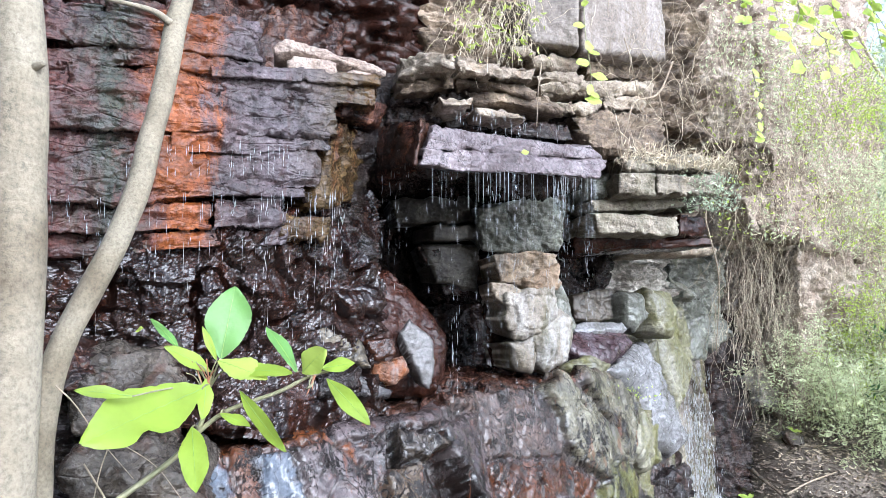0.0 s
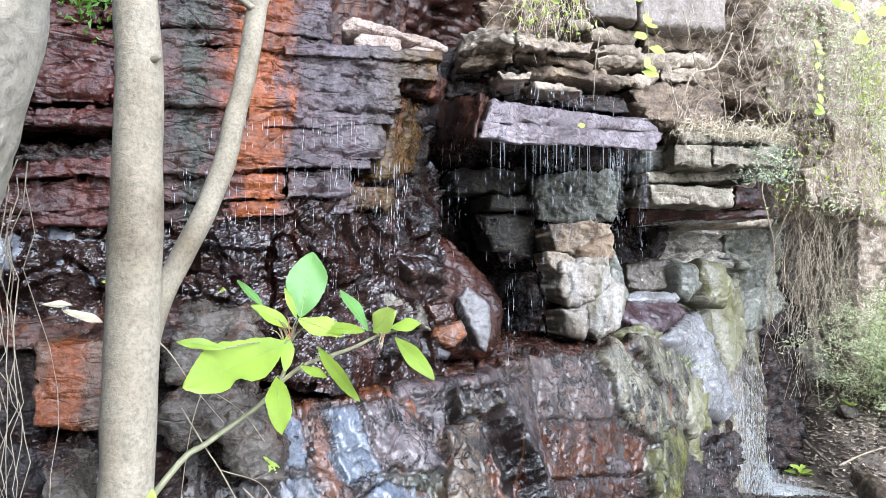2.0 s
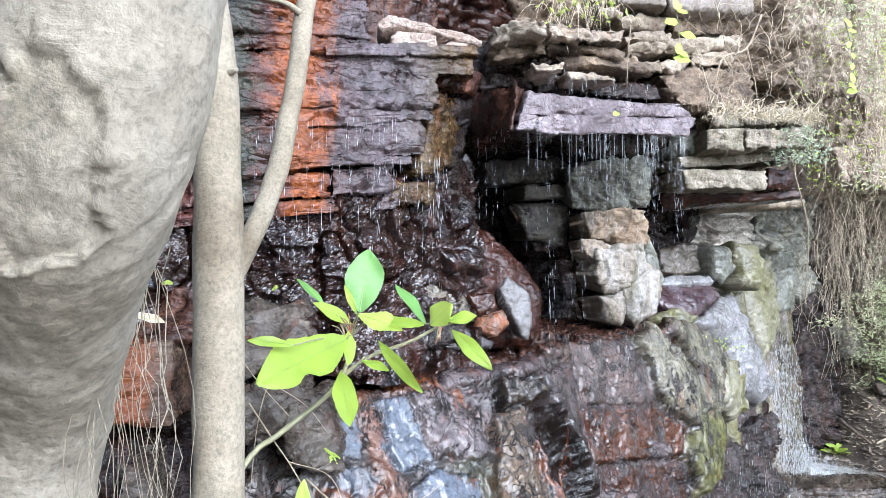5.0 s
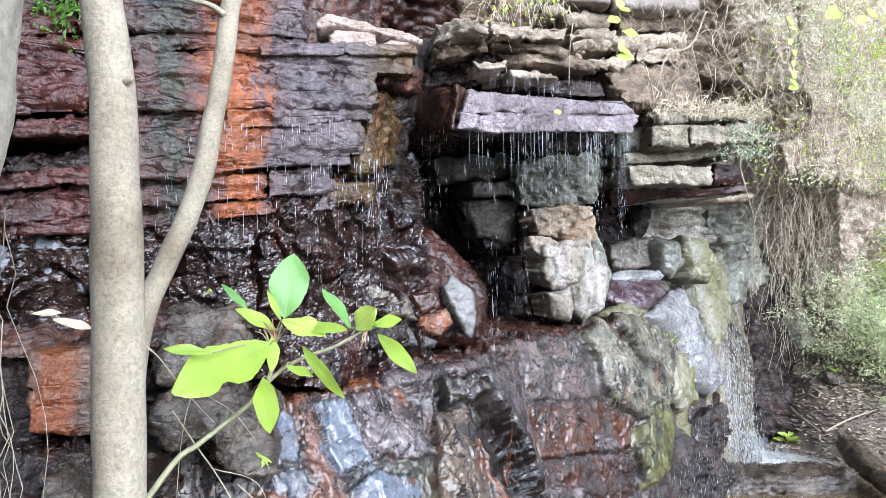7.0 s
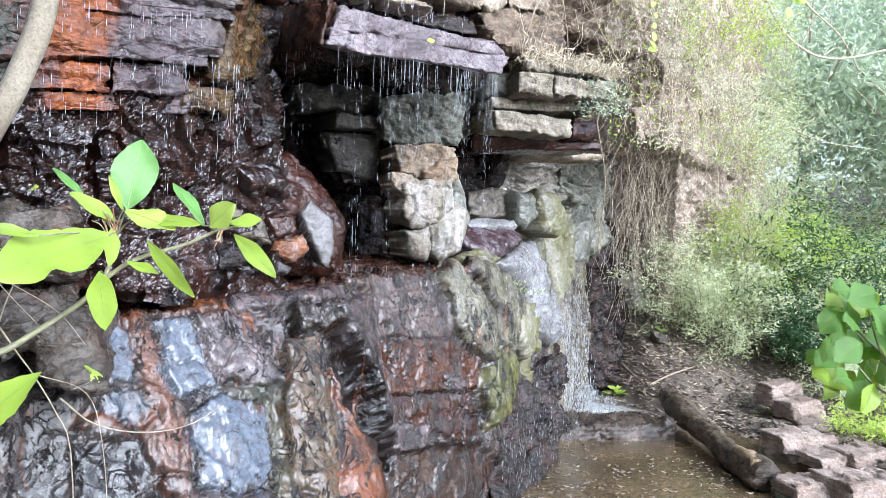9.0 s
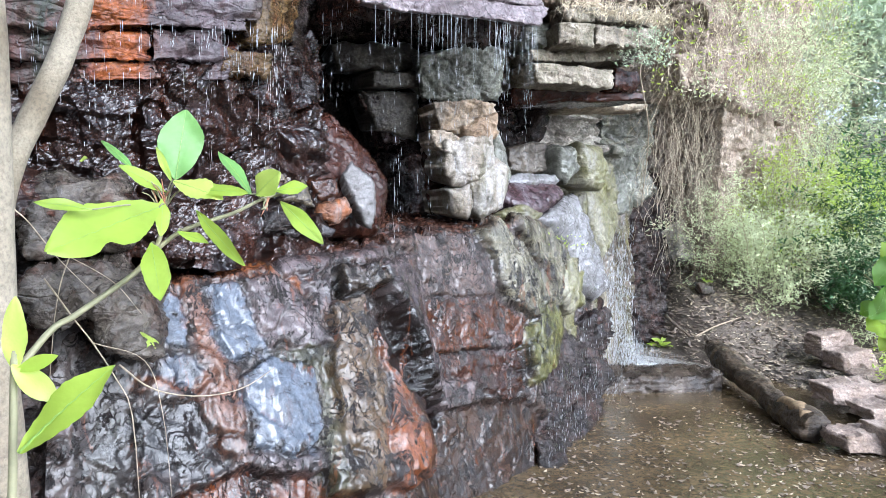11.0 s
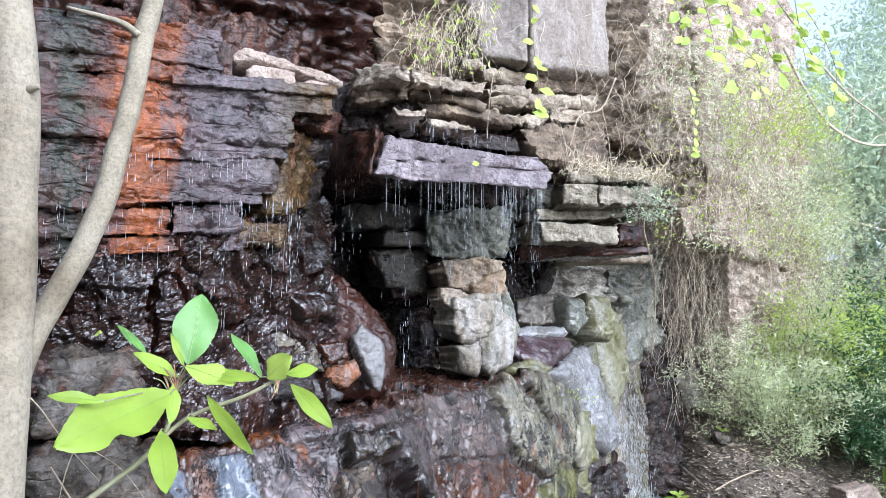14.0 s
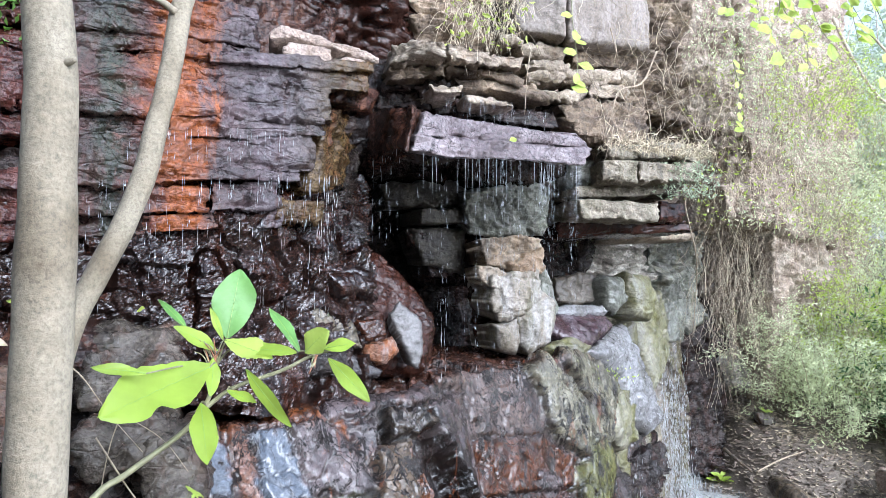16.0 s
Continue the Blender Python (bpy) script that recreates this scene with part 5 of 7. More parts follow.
stone(bank_stone(), (5.29, 5.60, 0.39), (5.67, 5.62, 0.41), (5.70, 5.53, 0.15), (5.28, 5.55, 0.18), 0.22, DRYGREY, .014)
stone(bank_stone(), (5.22, 5.27, 0.30), (5.60, 5.29, 0.32), (5.64, 5.20, 0.11), (5.21, 5.22, 0.14), 0.25, DRYGREY, .014)
stone(bank_stone(), (4.49, 4.60, 0.22), (5.05, 4.62, 0.22), (5.08, 4.53, 0.04), (4.48, 4.55, 0.09), 0.28, DRYGREY, .014)
stone(bank_stone(), (4.50, 4.23, 0.16), (4.88, 4.25, 0.17), (4.91, 4.16, 0.03), (4.49, 4.18, 0.07), 0.25, DRYGREY, .014)
stone(bank_stone(), (4.77, 4.19, 0.18), (5.21, 4.21, 0.18), (5.24, 4.12, 0.05), (4.75, 4.14, 0.10), 0.28, DRYGREY, .014)
stone(bank_stone(), (3.89, 3.84, 0.14), (4.36, 3.86, 0.13), (4.39, 3.77, -0.02), (3.88, 3.79, 0.03), 0.25, DRYGREY, .014)
stone(bank_stone(), (4.14, 3.65, 0.19), (4.75, 3.67, 0.17), (4.78, 3.58, -0.01), (4.14, 3.60, 0.05), 0.35, DRYGREY, .014)
stone(bank_stone(), (4.42, 4.08, 0.08), (4.62, 4.10, 0.09), (4.64, 4.01, 0.02), (4.40, 4.03, 0.05), 0.12, DRYGREY, .014)
stone(bank_stone(), (5.19, 5.03, 0.17), (5.41, 5.05, 0.19), (5.43, 4.96, 0.09), (5.17, 4.98, 0.12), 0.15, DRYGREY, .014)
stone(lower, (1.99, 4.50, 0.49), (2.98, 5.40, 0.46), (2.82, 5.20, 0.05), (1.77, 4.00, -0.25), .5, WETDARK, .05)
stone(left, (-1.09, 2.60, 1.66), (-0.84, 2.66, 1.67), (-0.81, 2.58, 1.37), (-1.04, 2.50, 1.39), .4, RUSTBAND, .015)
stone(left, (-1.45, 2.90, 1.84), (-0.72, 2.96, 1.84), (-0.67, 2.74, 1.65), (-1.35, 2.68, 1.66), .5, RED, .03)
stone(left, (-0.74, 2.95, 1.81), (-0.40, 2.98, 1.82), (-0.36, 2.82, 1.52), (-0.66, 2.64, 1.45), .5, GREY, .03)
stone(left, (-0.64, 2.60, 1.45), (-0.38, 2.68, 1.49), (-0.35, 2.60, 1.33), (-0.60, 2.42, 1.21), .4, GREY, .03)
stone(left, (-0.48, 2.60, 1.40), (-0.32, 2.75, 1.43), (-0.27, 2.60, 1.13), (-0.46, 2.45, 1.18), .4, GREY, .03)
stone(left, (-1.26, 2.50, 1.39), (-0.64, 2.60, 1.35), (-0.59, 2.40, 1.09), (-1.18, 2.35, 1.13), .5, WETDARK, .04)
stone(left, (-1.67, 2.85, 2.08), (-0.95, 3.10, 2.12), (-0.90, 2.95, 1.84), (-1.62, 2.78, 1.84), .5, BLUE, .04)
stone(left, (-0.94, 2.20, 1.34), (-0.81, 2.25, 1.33), (-0.76, 2.15, 1.18), (-0.90, 2.10, 1.20), .3, GREY, .03)

# ---- broken plates of the lower tier, basin, hollow and boulder ----
plate(loose_stone(), ((-0.02, 3.40, 3.03), (0.01, 3.41, 3.05), (0.21, 3.44, 3.05), (0.22, 3.44, 2.96), (0.11, 3.42, 2.94), (-0.01, 3.40, 2.94)), DRYGREY, depth=.18, edge=.012, amp=.006)
plate(loose_stone(), ((-0.10, 3.44, 3.10), (-0.04, 3.45, 3.13), (0.11, 3.49, 3.12), (0.33, 3.53, 3.09), (0.46, 3.56, 3.06), (0.45, 3.56, 3.02), (0.33, 3.53, 3.03), (0.21, 3.51, 3.07), (0.01, 3.46, 3.07), (-0.08, 3.44, 3.06)), DRYGREY, depth=.22, edge=.010, amp=.006)
plate(loose_stone(), ((0.23, 3.46, 3.01), (0.28, 3.48, 3.03), (0.38, 3.52, 3.02), (0.38, 3.52, 2.97), (0.23, 3.46, 2.95)), DRYGREY, depth=.18, edge=.010, amp=.006)
plate(lower, ((2.31, 5.03, 1.37), (2.64, 5.32, 1.15), (2.68, 5.26, 0.81), (2.46, 5.04, 0.78), (2.30, 4.90, 0.97), (2.36, 5.03, 1.17)), MOSSFLANK, edge=.05, dome=.05, amp=.018)
plate(lower, ((2.12, 4.84, 1.52), (2.70, 5.52, 1.70), (2.90, 5.66, 1.47), (3.22, 5.80, 0.85), (2.86, 5.41, 0.81), (2.63, 5.23, 0.94), (2.54, 5.24, 1.28)), SMOOTH, edge=.08, dome=.07, amp=.018)
plate(lower, ((2.95, 5.83, 1.74), (3.42, 6.27, 1.97), (3.56, 6.34, 1.67), (3.39, 6.10, 1.24), (3.10, 5.78, 1.08), (2.99, 5.78, 1.46)), MOSSFLANK, edge=.06, dome=.06, amp=.018)
plate(lower, ((3.43, 6.32, 2.22), (3.95, 6.69, 2.25), (3.97, 6.68, 1.87), (3.85, 6.59, 1.45), (3.54, 6.32, 1.47), (3.49, 6.36, 1.82)), GREENFLANK, edge=.06, dome=.06, amp=.018)
plate(basin, ((1.79, 4.96, 1.68), (1.96, 5.13, 1.78), (2.42, 5.25, 1.76), (2.46, 5.17, 1.69), (2.19, 4.95, 1.57), (1.99, 4.89, 1.58)), BASIN, edge=.05, dome=.03, amp=.012)
plate(basin, ((1.95, 5.15, 1.80), (2.07, 5.20, 1.84), (2.39, 5.22, 1.84), (2.41, 5.17, 1.78), (2.00, 5.12, 1.77)), SMOOTH, edge=.02)
plate(basin, ((2.05, 5.32, 2.04), (2.29, 5.39, 2.09), (2.47, 5.43, 2.07), (2.46, 5.38, 1.88), (2.25, 5.32, 1.82), (2.04, 5.28, 1.85)), BROWNSTONE, edge=.02, dome=.01, depth=.3, amp=.015)
plate(basin, ((2.41, 5.29, 2.06), (2.61, 5.36, 2.05), (2.65, 5.34, 1.88), (2.54, 5.28, 1.75), (2.42, 5.24, 1.81)), GREENFLANK, edge=.06, dome=.06, depth=.3, amp=.014)
plate(basin, ((2.66, 5.40, 2.11), (2.92, 5.50, 2.07), (2.99, 5.49, 1.87), (2.89, 5.42, 1.70), (2.72, 5.36, 1.75), (2.68, 5.37, 1.92)), MOSSFLANK, edge=.06, dome=.06, depth=.3, amp=.014)
plate(basin, ((1.75, 4.78, 1.58), (1.99, 4.89, 1.63), (2.17, 4.90, 1.55), (2.03, 4.80, 1.48), (1.83, 4.75, 1.51)), MOSSFLANK, edge=.04, dome=.04, amp=.018)
plate(middle, ((0.14, 3.86, 2.19), (0.53, 4.00, 2.14), (0.75, 4.03, 1.95), (0.85, 4.01, 1.79), (0.86, 3.96, 1.62), (0.77, 3.88, 1.49), (0.53, 3.79, 1.49), (0.31, 3.75, 1.67), (0.14, 3.72, 1.80)), APRON_SHADE, edge=.09, dome=.05, depth=.35, amp=.012)
plate(middle, ((0.54, 3.72, 1.80), (0.59, 3.76, 1.88), (0.72, 3.76, 1.77), (0.73, 3.73, 1.66), (0.69, 3.69, 1.52), (0.64, 3.69, 1.55), (0.59, 3.71, 1.69)), PALEGREY, edge=.02, depth=.1)
plate(middle, ((0.41, 3.60, 1.67), (0.56, 3.66, 1.70), (0.59, 3.66, 1.61), (0.51, 3.61, 1.56), (0.38, 3.57, 1.59)), RUST, edge=.03, dome=.02, depth=.25)
plate(middle, ((0.36, 3.61, 1.78), (0.50, 3.66, 1.79), (0.52, 3.65, 1.70), (0.41, 3.60, 1.67)), RUSTDARK, edge=.02, depth=.25)
plate(middle, ((0.13, 3.47, 1.86), (0.26, 3.55, 1.88), (0.37, 3.58, 1.75), (0.40, 3.57, 1.65), (0.23, 3.49, 1.68), (0.14, 3.46, 1.76)), OLIVEWET, edge=.03, depth=.25)
plate(middle, ((0.13, 3.44, 1.64), (0.37, 3.56, 1.61), (0.51, 3.61, 1.54), (0.48, 3.59, 1.50), (0.13, 3.41, 1.54)), GREYWET, edge=.02, depth=.25)
plate(middle, ((0.21, 3.51, 1.99), (0.37, 3.64, 2.02), (0.49, 3.70, 1.97), (0.46, 3.67, 1.90), (0.26, 3.52, 1.89)), RUBBLE, edge=.03, dome=.02, depth=.25, amp=.02)
plate(boulder, ((1.27, 4.36, 2.01), (1.41, 4.39, 2.05), (1.60, 4.42, 2.08), (1.62, 4.42, 1.88), (1.49, 4.40, 1.77), (1.30, 4.37, 1.74), (1.25, 4.36, 1.88)), BOULDER, edge=.03, dome=.03, depth=.4, amp=.018, jag=.016)
plate(boulder, ((1.43, 4.40, 1.77), (1.64, 4.47, 1.95), (1.72, 4.49, 1.89), (1.74, 4.50, 1.75), (1.68, 4.48, 1.59), (1.52, 4.43, 1.53), (1.44, 4.40, 1.61)), BOULDER, edge=.05, dome=.05, depth=.4, amp=.012, jag=.014)
plate(boulder, ((1.29, 4.38, 1.73), (1.45, 4.41, 1.77), (1.46, 4.41, 1.61), (1.43, 4.40, 1.53), (1.31, 4.38, 1.56)), BOULDER, edge=.04, dome=.04, depth=.4, amp=.012)
plate(boulder, ((1.63, 4.50, 2.16), (1.73, 4.57, 1.99), (1.80, 4.62, 1.81), (1.75, 4.59, 1.72), (1.64, 4.51, 1.88)), GREENFLANK, edge=.04, dome=.03, depth=.4, amp=.012)
# left side of the boulder in dark stone, standing in for the hollow's shade
plate(boulder, ((1.21, 4.72, 2.08), (1.35, 4.64, 1.97), (1.37, 4.63, 1.74), (1.38, 4.62, 1.54), (1.26, 4.69, 1.55), (1.22, 4.71, 1.74)), APRON_SHADE, edge=.03, dome=.02, depth=.4, amp=.025)
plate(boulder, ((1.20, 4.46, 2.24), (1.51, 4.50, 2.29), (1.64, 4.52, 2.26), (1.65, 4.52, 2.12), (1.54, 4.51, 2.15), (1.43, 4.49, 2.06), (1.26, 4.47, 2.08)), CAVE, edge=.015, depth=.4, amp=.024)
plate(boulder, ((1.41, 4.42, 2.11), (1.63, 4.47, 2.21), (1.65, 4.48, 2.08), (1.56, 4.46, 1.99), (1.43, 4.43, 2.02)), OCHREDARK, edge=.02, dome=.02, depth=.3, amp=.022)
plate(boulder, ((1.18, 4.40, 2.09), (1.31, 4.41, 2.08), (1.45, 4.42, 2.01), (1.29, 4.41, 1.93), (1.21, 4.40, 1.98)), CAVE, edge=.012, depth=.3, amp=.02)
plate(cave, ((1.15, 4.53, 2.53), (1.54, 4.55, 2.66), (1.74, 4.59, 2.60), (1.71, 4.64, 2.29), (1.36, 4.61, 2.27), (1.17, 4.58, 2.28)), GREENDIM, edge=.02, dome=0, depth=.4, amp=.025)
# back beds of the hollow, their shade put into the colour
plate(cave, ((0.62, 4.70, 2.61), (1.22, 4.80, 2.67), (1.24, 4.80, 2.49), (0.67, 4.71, 2.45)), BROWN_SHADE, edge=.03, depth=.4)
plate(cave, ((0.88, 4.62, 2.44), (1.20, 4.70, 2.46), (1.20, 4.70, 2.36), (0.87, 4.62, 2.34)), BROWN_SHADE, edge=.02, depth=.4)
plate(cave, ((0.82, 4.75, 2.34), (1.22, 4.80, 2.35), (1.22, 4.80, 2.02), (0.92, 4.76, 2.09)), BROWN_SHADE, edge=.04, dome=.02, depth=.4)

# ---- trees near the path ----
tree = thing("tree", "slim pale-barked tree with a forked side limb", "tree")
stem("trunk", ((-0.475, 1.47, 0.25), (-0.478, 1.47, 1.2), (-0.475, 1.47, 1.6), (-0.475, 1.47, 1.98), (-0.475, 1.47, 2.16), (-0.478, 1.47, 2.35), (-0.50, 1.47, 2.54), (-0.53, 1.48, 2.8), (-0.54, 1.5, 3.6)), 0.060, 0.038, BARK, tree, 60, 20, 0.10, 0.5)
stem("limb", ((-0.535, 1.48, 2.95), (-0.62, 1.50, 3.15), (-0.80, 1.55, 3.5)), 0.024, 0.012, BARK, tree, 14, 10, 0.1)
stem("knot", ((-0.455, 1.45, 2.33), (-0.435, 1.435, 2.335), (-0.425, 1.43, 2.338)), 0.009, 0.005, BARK, tree, 8, 10, 0.3)
slim_tree = thing("tree", "slender curving pale tree behind the straight trunk", "tree")
stem("trunk", ((-0.70, 2.36, 0.6), (-0.68, 2.38, 1.2), (-0.675, 2.40, 1.60), (-0.635, 2.40, 1.80), (-0.57, 2.40, 1.95), (-0.50, 2.40, 2.10), (-0.44, 2.40, 2.27), (-0.412, 2.40, 2.42), (-0.39, 2.42, 2.53), (-0.372, 2.45, 2.67), (-0.36, 2.48, 2.81), (-0.33, 2.50, 3.0), (-0.28, 2.55, 3.8)), 0.040, 0.032, BARK, slim_tree, 60, 16, 0.10)
stem("branch", ((-0.37, 2.45, 2.80), (-0.43, 2.44, 2.835), (-0.58, 2.43, 2.86)), 0.013, 0.005, BARK, slim_tree, 12, 8, 0.1)
near_tree = thing("tree", "thick leaning pale trunk with a torn bark patch", "tree")
axis = spline(((-0.64, 0.90, 0.2), (-0.63, 0.87, 1.3), (-0.605, 0.83, 1.63), (-0.565, 0.77, 1.765), (-0.515, 0.66, 1.855), (-0.467, 0.56, 1.93), (-0.427, 0.50, 2.0), (-0.392, 0.46, 2.1), (-0.352, 0.43, 2.35), (-0.335, 0.42, 2.8)), 260)
v, f = tube(axis, [(0.085 + 0.015 * i / 259) * (1 + 0.3 * max(0, 1 - i / 43)) for i in range(260)], 120)
v = np.array([tuple(p) for p in v])
mid = np.repeat(np.array([tuple(p) for p in axis]), 120, axis=0)
away = (v - mid) / np.linalg.norm(v - mid, axis=1)[:, None]
ridge = 0.006 * fractal(v * np.array((9, 9, 6)), 3, 3) + 0.0016 * fractal(v * np.array((70, 70, 22)), 4, 3)
torn = np.linalg.norm((v - np.array((-0.43, 0.39, 1.99))) * np.array((1, 1, 0.75)), axis=1) + 0.022 * fractal(v * 30, 6, 3)
ridge = ridge - 0.007 * np.clip((0.075 - torn) / 0.006, 0, 1) + 0.004 * np.clip(1 - np.abs(torn - 0.08) / 0.008, 0, 1)
mesh_object("trunk", (v + away * ridge[:, None]).tolist(), f, PALEBARK, near_tree)
stem("limb", ((-0.335, 0.42, 2.75), (-0.40, 0.5, 3.1), (-0.55, 0.7, 3.7)), 0.06, 0.03, BARK, near_tree, 14, 12, 0.1)
roots = thing("hanging_root", "thin pale aerial roots down the leaning trunk", "roots")
rng = random.Random(4)
lines = []
for k in range(26):
    x, y, z = -0.44 + rng.uniform(-0.04, 0.04), 0.72 + rng.uniform(-0.05, 0.05), 2.00 + rng.uniform(-0.1, 0.06)
    pts = []
    for i in range(14):
        pts.append((x, y, z))
        z -= rng.uniform(0.02, 0.055)
        x += rng.uniform(-0.014, 0.012)
        y += rng.uniform(-0.008, 0.012)
    lines.append(pts)
for pts in lines:
    strands("root_strand", [pts], 0.0008, BARK, roots)

# ---- sapling with broad leaves ----
sapling = thing("sapling", "young plant with broad bright green leaves on a slender stem", "plant")
stem("stem", ((-0.72, 2.0, 1.05), (-0.51, 2.10, 1.35), (-0.43, 2.15, 1.41), (-0.29, 2.20, 1.51), (-0.23, 2.20, 1.585), (-0.205, 2.2, 1.66)), 0.010, 0.006, STEM, sapling, 24, 8)
stem("side_stem", ((-0.26, 2.20, 1.55), (-0.16, 2.20, 1.63), (-0.02, 2.20, 1.68), (0.06, 2.20, 1.72), (0.13, 2.20, 1.74)), 0.007, 0.004, STEM, sapling, 16, 8)
blade((-0.175, 2.20, 1.775), (-0.145, 2.26, 1.975), 0.115, (0.1, -1, 0.1), LEAF_COOL, sapling, droop=0.02)
blade((-0.215, 2.12, 1.70), (-0.445, 1.88, 1.615), 0.15, (0.15, -0.8, 0.6), LEAF, sapling, droop=0.05, torn=0.62)
blade((-0.36, 1.97, 1.70), (-0.485, 1.95, 1.725), 0.035, (0, -0.8, 0.6), LEAF, sapling)
blade((-0.235, 2.10, 1.605), (-0.205, 1.95, 1.485), 0.075, (0.1, -1, 0.2), LEAF, sapling)
blade((-0.12, 2.15, 1.69), (-0.01, 2.00, 1.555), 0.042, (-0.7, -0.6, 0.4), LEAF, sapling)
blade((0.115, 2.20, 1.715), (0.222, 2.10, 1.605), 0.052, (-0.4, -0.7, 0.6), LEAF, sapling)
blade((0.03, 2.20, 1.735), (-0.05, 2.30, 1.872), 0.055, (0.6, -0.8, 0.1), LEAF_COOL, sapling)
blade((0.045, 2.18, 1.735), (0.10, 2.12, 1.80), 0.075, (0, -0.9, 0.4), LEAF_YELLOW, sapling)
blade((0.10, 2.18, 1.745), (0.185, 2.15, 1.765), 0.045, (0, -0.8, 0.6), LEAF, sapling)
blade((-0.285, 2.20, 1.80), (-0.375, 2.30, 1.895), 0.03, (0.5, -0.8, 0.2), LEAF_COOL, sapling)
blade((-0.20, 2.20, 1.74), (-0.305, 2.13, 1.815), 0.05, (0.3, -0.8, 0.5), LEAF, sapling)
blade((-0.16, 2.18, 1.745), (0.01, 2.08, 1.755), 0.055, (0, -0.7, 0.7), LEAF, sapling)
blade((-0.18, 2.18, 1.77), (-0.05, 2.1, 1.735), 0.08, (0, -0.6, 0.8), LEAF_YELLOW, sapling)
blade((-0.21, 2.18, 1.72), (-0.205, 2.10, 1.63), 0.045, (0.4, -0.9, 0.1), LEAF, sapling)
blade((-0.185, 2.19, 1.77), (-0.22, 2.15, 1.86), 0.02, (0, -1, 0), LEAF_YELLOW, sapling)
blade((-0.17, 2.16, 1.63), (-0.09, 2.10, 1.61), 0.035, (0, -0.6, 0.8), LEAF, sapling)

nodes = [Vector(p) for p in ((-0.205, 2.2, 1.66), (-0.20, 2.2, 1.70), (-0.23, 2.2, 1.585), (-0.16, 2.2, 1.63), (-0.02, 2.2, 1.68), (0.06, 2.2, 1.72), (0.11, 2.2, 1.735), (-0.10, 2.2, 1.655))]
for tip in ((-0.175, 2.20, 1.775), (-0.215, 2.12, 1.70), (-0.36, 1.97, 1.70), (-0.235, 2.10, 1.605), (-0.12, 2.15, 1.69), (0.03, 2.20, 1.735), (0.045, 2.18, 1.735), (-0.285, 2.20, 1.80), (-0.20, 2.20, 1.74), (-0.16, 2.18, 1.745), (-0.17, 2.16, 1.63)):
    tip = Vector(tip)
    root = min(nodes, key=lambda q: (q - tip).length + (0.3 if q.z > tip.z else 0))
    mid = (root + tip) / 2 + Vector((0, 0, 0.008))
    stem("petiole", (tuple(root), tuple(mid), tuple(tip)), 0.003, 0.002, STEM, sapling, 8, 6)

BUD = plain("reddish_bud", (0.30, 0.13, 0.07), 0.6, 0.4)
rng = random.Random(14)
for k in range(9):
    a = rng.uniform(-0.9, 1.1)
    l = rng.uniform(0.04, 0.085)
    foot = (-0.205 + rng.gauss(0, 0.008), 2.19, 1.69 + rng.uniform(-0.02, 0.03))
    stem("bud_stalk", (foot, (foot[0] + 0.5 * l * math.sin(a), 2.18, foot[2] + 0.6 * l), (foot[0] + l * math.sin(a), 2.17, foot[2] + l * math.cos(a))), 0.0022, 0.0014, BUD if k % 2 else STEM, sapling, 8, 6)
for k in range(5):
    foot = (0.075 + rng.gauss(0, 0.006), 2.19, 1.725)
    stem("bud_stalk", (foot, (foot[0] + rng.uniform(-0.01, 0.01), 2.18, foot[2] - 0.02), (foot[0] + rng.uniform(-0.02, 0.01), 2.17, foot[2] - rng.uniform(0.03, 0.06))), 0.003, 0.0015, BUD if k % 2 else STEM, sapling, 8, 6)

# ---- low plant beside the path ----
low_plant = thing("low_plant", "low plant with broad bright leaves beside the path", "plant")
stem("stem", ((-0.30, 0.60, 0.35), (-0.27, 0.60, 1.0), (-0.24, 0.60, 1.45), (-0.235, 0.62, 1.64)), 0.006, 0.003, STEM, low_plant, 16, 8)
blade((-0.225, 0.58, 1.565), (-0.158, 0.58, 1.635), 0.034, (-0.7, -0.7, 0.2), LEAF, low_plant)
blade((-0.235, 0.62, 1.62), (-0.232, 0.61, 1.685), 0.02, (0, -1, 0.2), LEAF_YELLOW, low_plant)
blade((-0.235, 0.61, 1.63), (-0.20, 0.60, 1.60), 0.02, (0, -1, 0.3), LEAF_YELLOW, low_plant)
blade((-0.232, 0.61, 1.625), (-0.20, 0.60, 1.638), 0.012, (0, -1, 0.3), LEAF, low_plant)
blade((-0.225, 0.52, 1.475), (-0.085, 0.61, 1.49), 0.05, (0, -0.6, 0.8), LEAF_COOL, low_plant)
blade((-0.07, 0.54, 1.43), (0.085, 0.62, 1.462), 0.05, (0, -0.6, 0.8), LEAF, low_plant)
stem("side_stem", ((-0.28, 0.60, 0.9), (-0.24, 0.55, 1.3), (-0.225, 0.52, 1.475)), 0.004, 0.002, STEM, low_plant, 12, 8)
stem("side_stem", ((-0.27, 0.60, 1.0), (-0.18, 0.55, 1.3), (-0.07, 0.54, 1.43)), 0.004, 0.002, STEM, low_plant, 12, 8)

